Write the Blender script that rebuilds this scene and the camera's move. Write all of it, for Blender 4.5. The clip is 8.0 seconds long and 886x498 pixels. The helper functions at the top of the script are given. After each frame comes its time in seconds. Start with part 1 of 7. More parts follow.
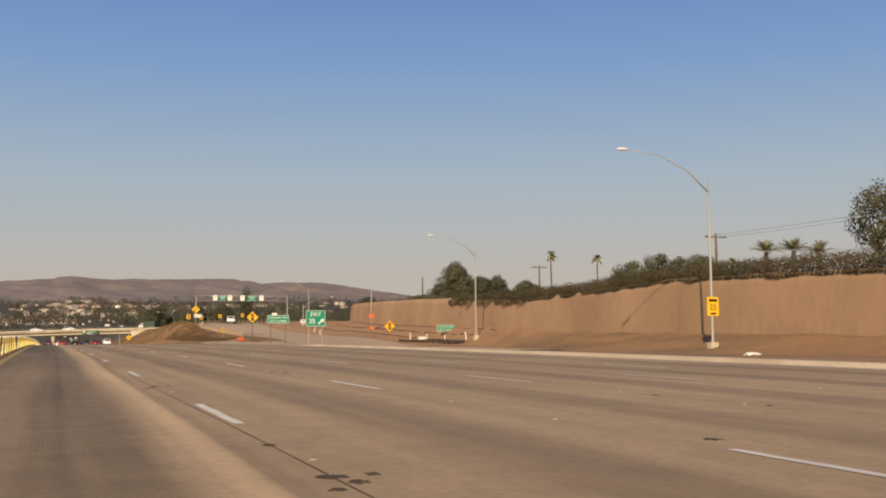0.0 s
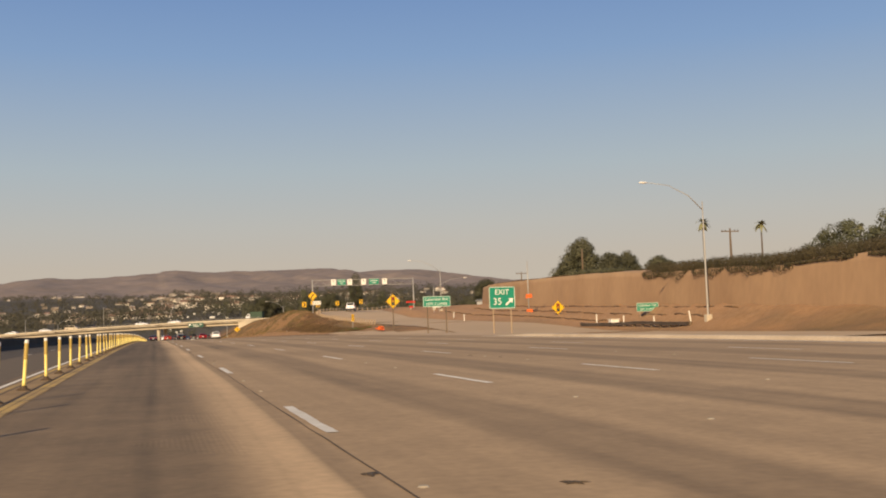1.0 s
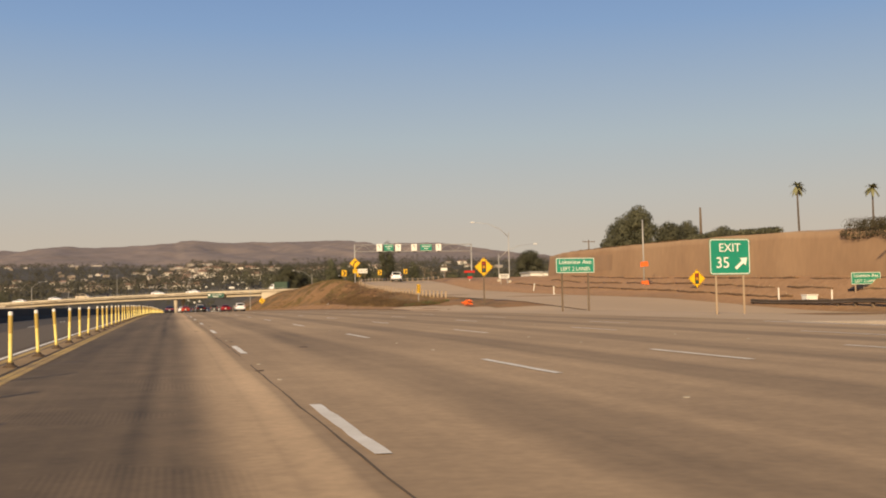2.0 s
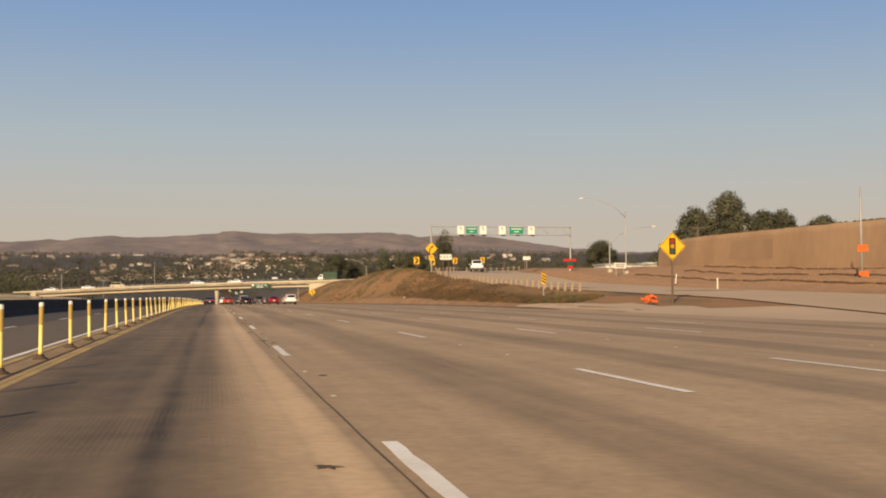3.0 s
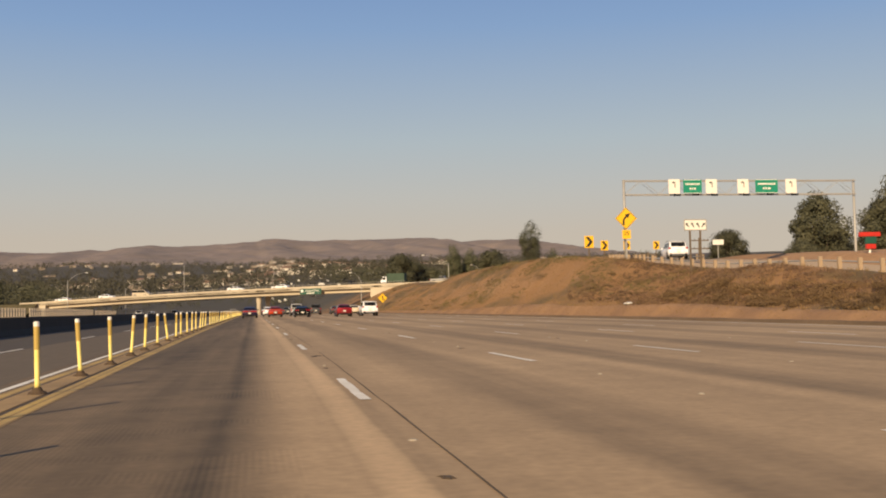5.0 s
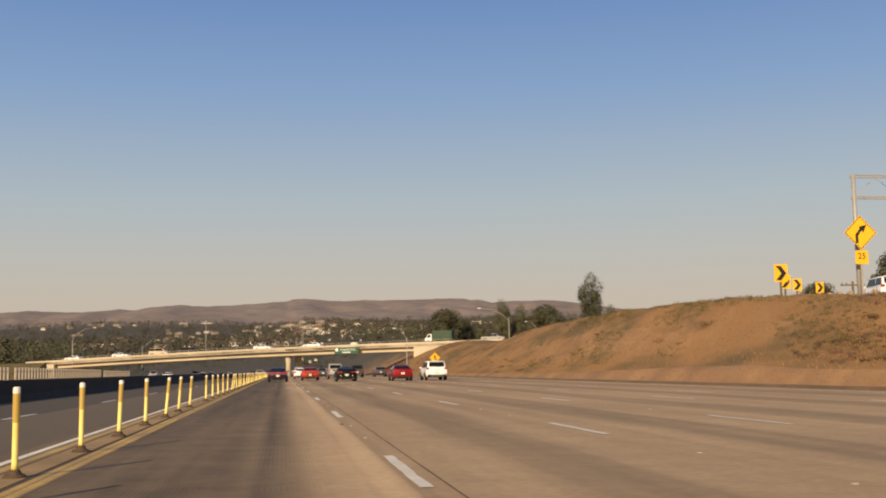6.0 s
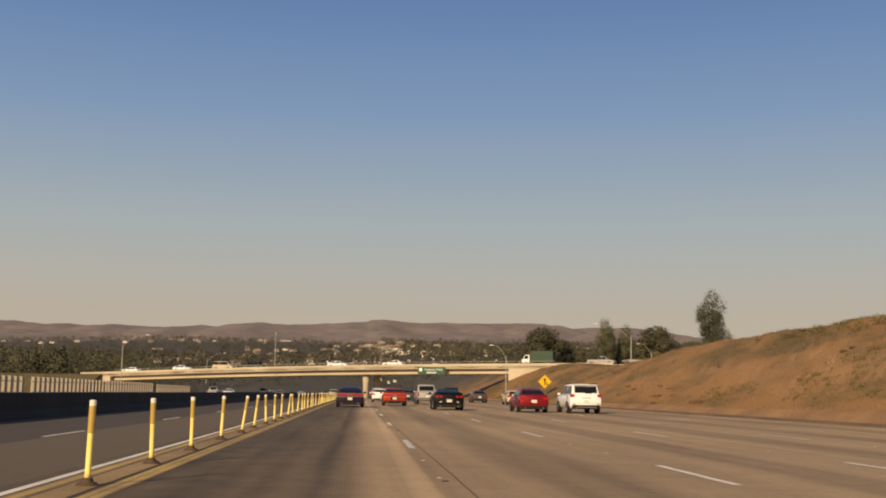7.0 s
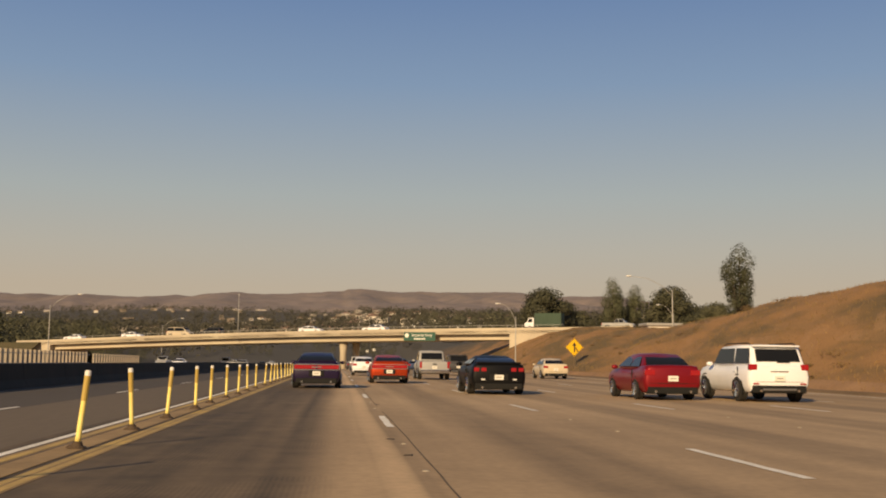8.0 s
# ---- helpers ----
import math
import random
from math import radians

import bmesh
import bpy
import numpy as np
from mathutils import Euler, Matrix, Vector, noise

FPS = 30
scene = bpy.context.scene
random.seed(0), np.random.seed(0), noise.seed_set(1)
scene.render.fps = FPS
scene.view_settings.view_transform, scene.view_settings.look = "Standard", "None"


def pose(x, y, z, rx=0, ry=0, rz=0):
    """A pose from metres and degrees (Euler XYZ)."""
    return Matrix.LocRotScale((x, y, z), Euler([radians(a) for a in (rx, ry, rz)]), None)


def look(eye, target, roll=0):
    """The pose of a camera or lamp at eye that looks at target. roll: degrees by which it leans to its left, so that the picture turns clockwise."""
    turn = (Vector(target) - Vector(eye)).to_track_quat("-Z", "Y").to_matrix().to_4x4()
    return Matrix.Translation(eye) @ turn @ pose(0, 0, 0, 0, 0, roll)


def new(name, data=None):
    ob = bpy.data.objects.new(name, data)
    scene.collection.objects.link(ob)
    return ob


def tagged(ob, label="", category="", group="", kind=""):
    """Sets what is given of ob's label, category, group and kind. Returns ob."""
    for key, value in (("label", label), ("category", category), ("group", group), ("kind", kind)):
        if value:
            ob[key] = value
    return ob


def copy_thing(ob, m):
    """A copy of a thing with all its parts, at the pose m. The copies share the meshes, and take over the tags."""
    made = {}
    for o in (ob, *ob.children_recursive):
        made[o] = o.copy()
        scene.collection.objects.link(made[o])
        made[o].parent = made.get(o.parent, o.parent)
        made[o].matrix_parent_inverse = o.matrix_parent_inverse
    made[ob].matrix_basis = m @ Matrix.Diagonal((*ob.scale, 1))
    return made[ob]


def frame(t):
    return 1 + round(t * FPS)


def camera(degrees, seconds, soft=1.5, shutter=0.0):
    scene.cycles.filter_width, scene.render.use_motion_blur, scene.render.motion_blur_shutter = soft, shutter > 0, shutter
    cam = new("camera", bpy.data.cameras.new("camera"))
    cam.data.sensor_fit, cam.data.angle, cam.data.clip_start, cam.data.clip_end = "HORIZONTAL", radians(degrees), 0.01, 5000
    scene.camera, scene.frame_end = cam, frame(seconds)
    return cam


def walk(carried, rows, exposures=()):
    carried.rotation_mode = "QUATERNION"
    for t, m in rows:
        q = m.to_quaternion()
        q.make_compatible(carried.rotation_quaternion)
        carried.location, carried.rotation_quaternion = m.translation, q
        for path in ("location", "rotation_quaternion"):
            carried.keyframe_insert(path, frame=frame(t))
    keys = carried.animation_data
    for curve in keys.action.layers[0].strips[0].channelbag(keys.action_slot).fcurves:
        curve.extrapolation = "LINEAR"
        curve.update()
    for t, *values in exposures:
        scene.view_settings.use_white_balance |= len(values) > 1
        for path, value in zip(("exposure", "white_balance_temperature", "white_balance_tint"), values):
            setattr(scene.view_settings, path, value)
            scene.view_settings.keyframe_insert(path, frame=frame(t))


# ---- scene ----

HEIGHT = 1.083      # the lens above the road


def road_z(y):
    """The freeway climbs to a crest at y = 230 and then sinks gently."""
    if y < 230:
        return -0.5 * 6.73e-5 * (y - 230) ** 2
    return -0.003 * max(0.0, min(y, 700) - 360)


# seconds, x, y, yaw (to the left), pitch, roll
PATH = [
    (0.00, -2.12, 0.03, -19.94, 5.05, -0.53),
    (0.50, -2.01, 15.39, -19.26, 3.16, -0.95),
    (1.00, -1.67, 31.44, -14.97, 4.35, -2.05),
    (1.20, -1.61, 37.95, -15.87, 4.46, -1.86),
    (2.30, -1.28, 73.78, -13.13, 2.52, -0.86),
    (2.50, -1.22, 80.30, -12.69, 2.44, -0.67),
    (3.00, -1.24, 96.52, -11.95, 2.69, -0.49),
    (3.50, -1.22, 112.77, -11.40, 2.85, -0.46),
    (4.00, -1.25, 128.98, -11.32, 3.67, -1.74),
    (4.20, -1.24, 135.48, -10.57, 2.88, -1.63),
    (5.30, -1.21, 171.27, -9.35, 3.19, -1.03),
    (5.50, -1.20, 177.78, -8.38, 3.49, -0.92),
    (5.70, -1.22, 184.00, -8.44, 3.50, -0.75),
    (6.00, -1.28, 193.20, -8.45, 6.25, -1.00),
    (6.10, -1.20, 197.15, -7.60, 6.75, -0.72),
    (6.30, -1.14, 203.35, -3.92, 6.88, -0.66),
    (6.50, -1.09, 209.53, -3.74, 7.17, -0.62),
    (7.00, -1.05, 225.38, -4.22, 7.52, 0.90),
    (7.50, -0.94, 241.63, -4.59, 6.41, 2.34),
    (8.00, -0.91, 257.82, -5.47, 5.94, 0.65),
]
cam = camera(44.2, 8.0, 1.95)


def stand(x, y, yaw, pitch, roll):
    a, b = radians(yaw), radians(pitch)
    eye = Vector((x, y, road_z(y) + HEIGHT))
    return look(eye, eye + Vector((-math.sin(a) * math.cos(b), math.cos(a) * math.cos(b), math.sin(b))), roll)


walk(cam, [(t, stand(*r)) for t, *r in PATH], exposures=[(0.0, 0.12, 6430, 10), (0.5, 0.19, 6870, 10), (1.0, 0.17, 6900, 10), (2.5, 0.21, 7000, 10), (3.0, 0.19, 6960, 10), (3.5, 0.17, 6880, 10), (4.0, 0.20, 6950, 10), (5.5, 0.22, 6900, 10), (6.0, 0.22, 6950, 10), (6.5, 0.04, 7050, 10), (8.0, 0.0, 7750, 10)])

# ---- light ----
SUN_AZIMUTH, SUN_HEIGHT = 209.4, 22.0     # clockwise from the road's direction; degrees over the horizon
world = bpy.data.worlds.new("sky")
scene.world = world
world.use_nodes = True
wn = world.node_tree.nodes
sky = wn.new("ShaderNodeTexSky")
sky.sky_type, sky.sun_disc = "NISHITA", False
sky.sun_elevation, sky.sun_rotation = radians(SUN_HEIGHT), radians(SUN_AZIMUTH)
sky.air_density, sky.dust_density, sky.ozone_density = 1.0, 0.5, 1.0
# brown valley smog thickens towards the horizon all round
wl = world.node_tree.links
aim, split, layer, blend, dim = (wn.new("ShaderNode" + k) for k in ("TexCoord", "SeparateXYZ", "MapRange", "Mix", "VectorMath"))
layer.interpolation_type = "SMOOTHSTEP"
haze = wn.new("ShaderNodeValToRGB")
for pos, col in ((0.0, (0.47, 0.415, 0.35)), (0.065, (0.46, 0.412, 0.36)), (0.10, (0.425, 0.425, 0.41)), (0.15, (0.355, 0.42, 0.47)), (0.25, (0.198, 0.315, 0.52)), (0.37, (0.092, 0.192, 0.45))):
    el = haze.color_ramp.elements.new(pos) if pos else haze.color_ramp.elements[0]
    el.position, el.color = pos, (*col, 1)
haze.color_ramp.elements[-1].color = (0.092, 0.192, 0.45, 1)
for key, v in (("From Min", 0.30), ("From Max", 0.70), ("To Min", 0.94), ("To Max", 0.06)):
    layer.inputs[key].default_value = v
blend.data_type, dim.operation = "RGBA", "MULTIPLY"
dim.inputs[1].default_value = (0.070, 0.070, 0.078)
wl.new(aim.outputs["Generated"], split.inputs[0])
wl.new(split.outputs["Z"], layer.inputs["Value"])
wl.new(split.outputs["Z"], haze.inputs[0])
wl.new(haze.outputs[0], blend.inputs["B"])
wl.new(sky.outputs[0], dim.inputs[0])
wl.new(layer.outputs[0], blend.inputs["Factor"])
wl.new(dim.outputs[0], blend.inputs["A"])
wl.new(blend.outputs["Result"], wn["Background"].inputs[0])
wn["Background"].inputs[1].default_value = 1.0
sun = new("sun", bpy.data.lights.new("sun", "SUN"))
sun.data.energy, sun.data.angle, sun.data.color = 4.7, radians(0.6), (1.0, 0.765, 0.47)
sa, sh = radians(SUN_AZIMUTH), radians(SUN_HEIGHT)
sun.matrix_world = look((60 * math.sin(sa), 60 * math.cos(sa), 60), Vector((60 * math.sin(sa), 60 * math.cos(sa), 60)) - Vector((math.sin(sa) * math.cos(sh), math.cos(sa) * math.cos(sh), math.sin(sh))))


# ---- materials ----
def material(name, color, rough=0.8, metal=0.0, vary=0.25, coarse=0.15, fine=4.0, bump=0.15, stretch=(1, 1, 1), second=None, spread=0.0, coat=0.0, depth=0.05):
    """A surface whose colour wanders at two scales; second: the colour of its stains; spread: how far repeats differ."""
    m = bpy.data.materials.new(name)
    m.use_nodes = True
    t, n = m.node_tree, m.node_tree.nodes
    b = n["Principled BSDF"]
    b.inputs["Roughness"].default_value, b.inputs["Metallic"].default_value = rough, metal
    b.inputs["Coat Weight"].default_value = coat
    co = n.new("ShaderNodeTexCoord")
    mp = n.new("ShaderNodeMapping")
    mp.inputs["Scale"].default_value = stretch
    t.links.new(co.outputs["Object"], mp.inputs[0])
    big, small = n.new("ShaderNodeTexNoise"), n.new("ShaderNodeTexNoise")
    for node, scale in ((big, coarse), (small, fine)):
        node.inputs["Scale"].default_value, node.inputs["Detail"].default_value = scale, 5
        t.links.new(mp.outputs[0], node.inputs["Vector"])
    ramp = n.new("ShaderNodeValToRGB")
    dark = second or tuple(v * (1 - vary) for v in color)
    ramp.color_ramp.elements[0].color, ramp.color_ramp.elements[1].color = (*dark, 1), (*color, 1)
    ramp.color_ramp.elements[0].position, ramp.color_ramp.elements[1].position = 0.35, 0.65
    t.links.new(big.outputs[0], ramp.inputs[0])
    grain = n.new("ShaderNodeMapRange")
    grain.inputs["To Min"].default_value, grain.inputs["To Max"].default_value = 1 - vary, 1 + vary
    t.links.new(small.outputs[0], grain.inputs["Value"])
    out = grain.outputs[0]
    if spread:
        info, rnd, mul = n.new("ShaderNodeObjectInfo"), n.new("ShaderNodeMapRange"), n.new("ShaderNodeMath")
        rnd.inputs["To Min"].default_value, rnd.inputs["To Max"].default_value = 1 - spread, 1 + spread
        mul.operation = "MULTIPLY"
        t.links.new(info.outputs["Random"], rnd.inputs["Value"])
        t.links.new(rnd.outputs[0], mul.inputs[0])
        t.links.new(out, mul.inputs[1])
        out = mul.outputs[0]
    mix = n.new("ShaderNodeVectorMath")
    mix.operation = "SCALE"
    t.links.new(ramp.outputs[0], mix.inputs[0])
    t.links.new(out, mix.inputs["Scale"])
    t.links.new(mix.outputs[0], b.inputs["Base Color"])
    if bump:
        bp = n.new("ShaderNodeBump")
        bp.inputs["Strength"].default_value, bp.inputs["Distance"].default_value = bump, depth
        t.links.new(small.outputs[0], bp.inputs["Height"])
        t.links.new(bp.outputs[0], b.inputs["Normal"])
    return m


def road_surface():
    """Old concrete: tyre tracks and an oil band along each lane, a darker carpool lane, grain and stains."""
    m = material("worn_concrete", (0.44, 0.310, 0.183), 0.9, vary=0.24, coarse=0.06, fine=9.0, bump=0.2, second=(0.342, 0.239, 0.140), depth=0.01)
    t, n = m.node_tree, m.node_tree.nodes
    b = n["Principled BSDF"]
    old = b.inputs["Base Color"].links[0].from_socket
    co, sep = n.new("ShaderNodeTexCoord"), n.new("ShaderNodeSeparateXYZ")
    t.links.new(co.outputs["Object"], sep.inputs[0])
    # streaks drawn out along the lanes
    mp, streak = n.new("ShaderNodeMapping"), n.new("ShaderNodeTexNoise")
    mp.inputs["Scale"].default_value = (1.0, 0.035, 1)
    streak.inputs["Scale"].default_value, streak.inputs["Detail"].default_value = 2.2, 7
    t.links.new(co.outputs["Object"], mp.inputs[0])
    t.links.new(mp.outputs[0], streak.inputs["Vector"])

    def maths(op, a, bb):
        node = n.new("ShaderNodeMath")
        node.operation = op
        for i, v in enumerate((a, bb)):
            if isinstance(v, (int, float)):
                node.inputs[i].default_value = v
            else:
                t.links.new(v, node.inputs[i])
        return node.outputs[0]
    # an oil-darkened band down the middle of each lane, paler where the tyres run
    wob = n.new("ShaderNodeTexNoise")
    wob.inputs["Scale"].default_value, wob.inputs["Detail"].default_value = 0.35, 4
    wmap = n.new("ShaderNodeMapping")
    wmap.inputs["Scale"].default_value = (1.0, 0.16, 1)
    t.links.new(co.outputs["Object"], wmap.inputs[0])
    t.links.new(wmap.outputs[0], wob.inputs["Vector"])
    swayed = maths("ADD", sep.outputs[0], maths("MULTIPLY", maths("SUBTRACT", wob.outputs[0], 0.5), 0.9))
    offc = maths("ABSOLUTE", maths("SUBTRACT", maths("FLOORED_MODULO", swayed, 3.66), 1.9), 0)
    oil = n.new("ShaderNodeMapRange")
    oil.interpolation_type = "SMOOTHSTEP"
    for key, v in (("From Min", 0.38), ("From Max", 0.82), ("To Min", 0.25), ("To Max", -0.03)):
        oil.inputs[key].default_value = v
    t.links.new(offc, oil.inputs["Value"])
    rim_ = maths("MULTIPLY", maths("SUBTRACT", offc, 1.0), 6.5)
    band = maths("SUBTRACT", oil.outputs[0], maths("MULTIPLY", maths("EXPONENT", maths("MULTIPLY", maths("MULTIPLY", rim_, rim_), -1.0), 0), 0.09))
    band = maths("MULTIPLY", band, maths("ADD", maths("MULTIPLY", streak.outputs[0], 0.9), 0.5))
    # the carpool lane is darker
    lane = n.new("ShaderNodeMapRange")
    lane.interpolation_type = "SMOOTHSTEP"
    for key, v in (("From Min", -1.40), ("From Max", -0.85), ("To Min", 0.53), ("To Max", 0.0)):
        lane.inputs[key].default_value = v
    t.links.new(sep.outputs[0], lane.inputs["Value"])
    # how dark it is changes from stretch to stretch
    along = n.new("ShaderNodeValToRGB")
    for k, (yy, v) in enumerate(((0, 0.40), (25, 0.50), (55, 0.76), (84, 1.0), (122, 1.0), (140, 0.80), (168, 0.86), (186, 1.0), (210, 0.96), (250, 1.08))):
        el = along.color_ramp.elements[k] if k < 2 else along.color_ramp.elements.new(yy / 300)
        el.position, el.color = yy / 300, (v, v, v, 1)
    t.links.new(maths("DIVIDE", sep.outputs[1], 300.0), along.inputs[0])
    deep = n.new("ShaderNodeMapRange")
    deep.interpolation_type = "SMOOTHSTEP"
    for key, v in (("From Min", -2.05), ("From Max", -1.6), ("To Min", 0.13), ("To Max", 0.0)):
        deep.inputs[key].default_value = v
    t.links.new(swayed, deep.inputs["Value"])
    dark = maths("MULTIPLY", maths("ADD", lane.outputs[0], deep.outputs[0]), along.outputs[0])
    band = maths("MULTIPLY", band, maths("SUBTRACT", 1.0, maths("MULTIPLY", dark, 1.7)))
    # fine tined grooves in the carpool lane, worn away in places
    worn = n.new("ShaderNodeTexNoise")
    worn.inputs["Scale"].default_value = 0.5
    t.links.new(co.outputs["Object"], worn.inputs["Vector"])
    tine = maths("MULTIPLY", maths("SINE", maths("MULTIPLY", sep.outputs[0], 2 * math.pi / 0.05), 0), maths("MULTIPLY", maths("GREATER_THAN", worn.outputs[0], 0.55), 0.035))
    tine = maths("MULTIPLY", tine, maths("LESS_THAN", sep.outputs[0], -0.9))
    stain = n.new("ShaderNodeTexNoise")
    stain.inputs["Scale"].default_value, stain.inputs["Detail"].default_value = 1.3, 9
    t.links.new(co.outputs["Object"], stain.inputs["Vector"])
    blot = maths("MULTIPLY", maths("SUBTRACT", stain.outputs[0], 0.5), 0.38)
    st = maths("ADD", maths("MULTIPLY", maths("SUBTRACT", streak.outputs[0], 0.5), 0.48), maths("ADD", tine, blot))
    # a pale worn streak beside the carpool line, oil drip streaks down the lanes
    # a pale worn strip ends at a crisp slab edge beside the joint
    edge = maths("ADD", sep.outputs[0], maths("MULTIPLY", maths("SUBTRACT", wob.outputs[0], 0.5), 0.22))

    def stretch_of(y0, y1, v0, v1):
        node = n.new("ShaderNodeMapRange")
        node.interpolation_type = "SMOOTHSTEP"
        for key, v in zip(("From Min", "From Max", "To Min", "To Max"), (y0, y1, v0, v1)):
            node.inputs[key].default_value = v
        t.links.new(sep.outputs[1], node.inputs["Value"])
        return node.outputs[0]
    # the strip drifts towards the joint along the way
    edge = maths("ADD", edge, maths("ADD", stretch_of(15, 60, 0.26, 0.0), stretch_of(135, 180, 0.0, -0.16)))
    pale, lip = n.new("ShaderNodeMapRange"), n.new("ShaderNodeMapRange")
    pale.interpolation_type = "SMOOTHSTEP"
    for node, vals in ((pale, (-1.15, -0.62, 0.0, 0.20)), (lip, (-0.36, -0.24, 1.0, 0.0))):
        for key, v in zip(("From Min", "From Max", "To Min", "To Max"), vals):
            node.inputs[key].default_value = v
        t.links.new(edge, node.inputs["Value"])
    st = maths("SUBTRACT", st, maths("MULTIPLY", pale.outputs[0], lip.outputs[0]))
    for mid, width, gain in ((-0.46, 0.17, -0.30), (-0.27, 0.03, 0.16), (-0.19, 0.08, 0.14), (-0.65, 0.035, 0.09), (-1.66, 0.11, 0.15)):
        off = maths("MULTIPLY", maths("SUBTRACT", edge, mid), 1 / width)
        stripe = maths("MULTIPLY", maths("EXPONENT", maths("MULTIPLY", maths("MULTIPLY", off, off), -1.0), 0), gain)
        st = maths("ADD", st, maths("MULTIPLY", stripe, maths("ADD", streak.outputs[0], 0.5)))
    # slightly paler up to y = 8, fading out by y = 45
    total = maths("SUBTRACT", maths("SUBTRACT", maths("SUBTRACT", stretch_of(8, 45, 1.06, 1.0), band), dark), st)
    mix = n.new("ShaderNodeVectorMath")
    mix.operation = "SCALE"
    t.links.new(old, mix.inputs[0])
    t.links.new(total, mix.inputs["Scale"])
    t.links.new(mix.outputs[0], b.inputs["Base Color"])
    return m


def earth_surface():
    """Dry grass and bare soil by slope: steep cuts show tan soil, flatter land dry grass, the far plain scrub with haze
    in its colour.
    """
    m = bpy.data.materials.new("dry_land")
    m.use_nodes = True
    t, n = m.node_tree, m.node_tree.nodes
    b = n["Principled BSDF"]
    b.inputs["Roughness"].default_value = 0.95
    co, geo = n.new("ShaderNodeTexCoord"), n.new("ShaderNodeNewGeometry")
    big, mid, small, tiny = (n.new("ShaderNodeTexNoise") for _ in range(4))
    for node, scale in ((big, 0.0045), (mid, 0.22), (small, 1.6), (tiny, 9.0)):
        node.inputs["Scale"].default_value, node.inputs["Detail"].default_value = scale, 6
        t.links.new(co.outputs["Object"], node.inputs["Vector"])
    # patches of dry grass lie in streaks along the slope
    along = n.new("ShaderNodeMapping")
    along.inputs["Scale"].default_value = (1.5, 0.42, 1.5)
    t.links.new(co.outputs["Object"], along.inputs[0])
    t.links.new(along.outputs[0], mid.inputs["Vector"])
    grass, soil, hazy_scrub = (n.new("ShaderNodeValToRGB") for _ in range(3))
    # the third ramp's greyed tones hold the valley haze as base colour
    for ramp, lo, hi in ((grass, (0.138, 0.094, 0.041), (0.305, 0.166, 0.068)), (soil, (0.36, 0.205, 0.105), (0.46, 0.275, 0.15)), (hazy_scrub, (0.178, 0.150, 0.140), (0.275, 0.220, 0.196))):
        ramp.color_ramp.elements[0].color, ramp.color_ramp.elements[1].color = (*lo, 1), (*hi, 1)
        ramp.color_ramp.elements[0].position, ramp.color_ramp.elements[1].position = (0.40, 0.60) if ramp is grass else (0.33, 0.66)
    patch, add = n.new("ShaderNodeTexNoise"), n.new("ShaderNodeMath")
    patch.inputs["Scale"].default_value, patch.inputs["Detail"].default_value = 0.07, 4
    add.operation = "MULTIPLY_ADD"
    add.inputs[1].default_value, add.inputs[2].default_value = 1.0, -0.47
    mixed = n.new("ShaderNodeMath")
    t.links.new(along.outputs[0], patch.inputs["Vector"])
    t.links.new(patch.outputs[0], add.inputs[0])
    t.links.new(add.outputs[0], mixed.inputs[0])
    t.links.new(mid.outputs[0], mixed.inputs[1])
    t.links.new(mixed.outputs[0], grass.inputs[0])
    t.links.new(small.outputs[0], soil.inputs[0])
    mott, both2 = n.new("ShaderNodeTexNoise"), n.new("ShaderNodeMix")
    mott.inputs["Scale"].default_value, mott.inputs["Detail"].default_value = 0.018, 9
    both2.inputs["Factor"].default_value = 0.5
    t.links.new(co.outputs["Object"], mott.inputs["Vector"])
    t.links.new(big.outputs[0], both2.inputs["A"])
    t.links.new(mott.outputs[0], both2.inputs["B"])
    t.links.new(both2.outputs["Result"], hazy_scrub.inputs[0])
    up, far = n.new("ShaderNodeSeparateXYZ"), n.new("ShaderNodeSeparateXYZ")
    t.links.new(geo.outputs["True Normal"], up.inputs[0])
    t.links.new(co.outputs["Object"], far.inputs[0])
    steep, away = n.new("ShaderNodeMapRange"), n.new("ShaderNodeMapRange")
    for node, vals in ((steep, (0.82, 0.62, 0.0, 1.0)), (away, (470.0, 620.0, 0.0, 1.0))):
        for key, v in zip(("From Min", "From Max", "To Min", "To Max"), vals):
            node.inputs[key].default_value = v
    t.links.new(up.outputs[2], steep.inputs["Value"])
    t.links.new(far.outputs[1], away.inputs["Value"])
    one, two, belt = (n.new("ShaderNodeMix") for _ in range(3))
    for node in (one, two, belt):
        node.data_type = "RGBA"
    # bare soil right of the ramp as far as the cut bank runs, and on every steep face
    side, upto, both, most = n.new("ShaderNodeMapRange"), n.new("ShaderNodeMapRange"), n.new("ShaderNodeMath"), n.new("ShaderNodeMath")
    for node, vals in ((side, (37.0, 45.0, 0.0, 0.85)), (upto, (255.0, 275.0, 1.0, 0.0))):
        for key, v in zip(("From Min", "From Max", "To Min", "To Max"), vals):
            node.inputs[key].default_value = v
    both.operation, most.operation = "MULTIPLY", "MAXIMUM"
    t.links.new(far.outputs[0], side.inputs["Value"])
    t.links.new(far.outputs[1], upto.inputs["Value"])
    t.links.new(side.outputs[0], both.inputs[0])
    t.links.new(upto.outputs[0], both.inputs[1])
    # trodden bare dirt where the ramp leaves the freeway
    bare, least = n.new("ShaderNodeMapRange"), n.new("ShaderNodeMath")
    for key, v in zip(("From Min", "From Max", "To Min", "To Max"), (60.0, 130.0, 0.42, 0.0)):
        bare.inputs[key].default_value = v
    least.operation = "MAXIMUM"
    t.links.new(far.outputs[1], bare.inputs["Value"])
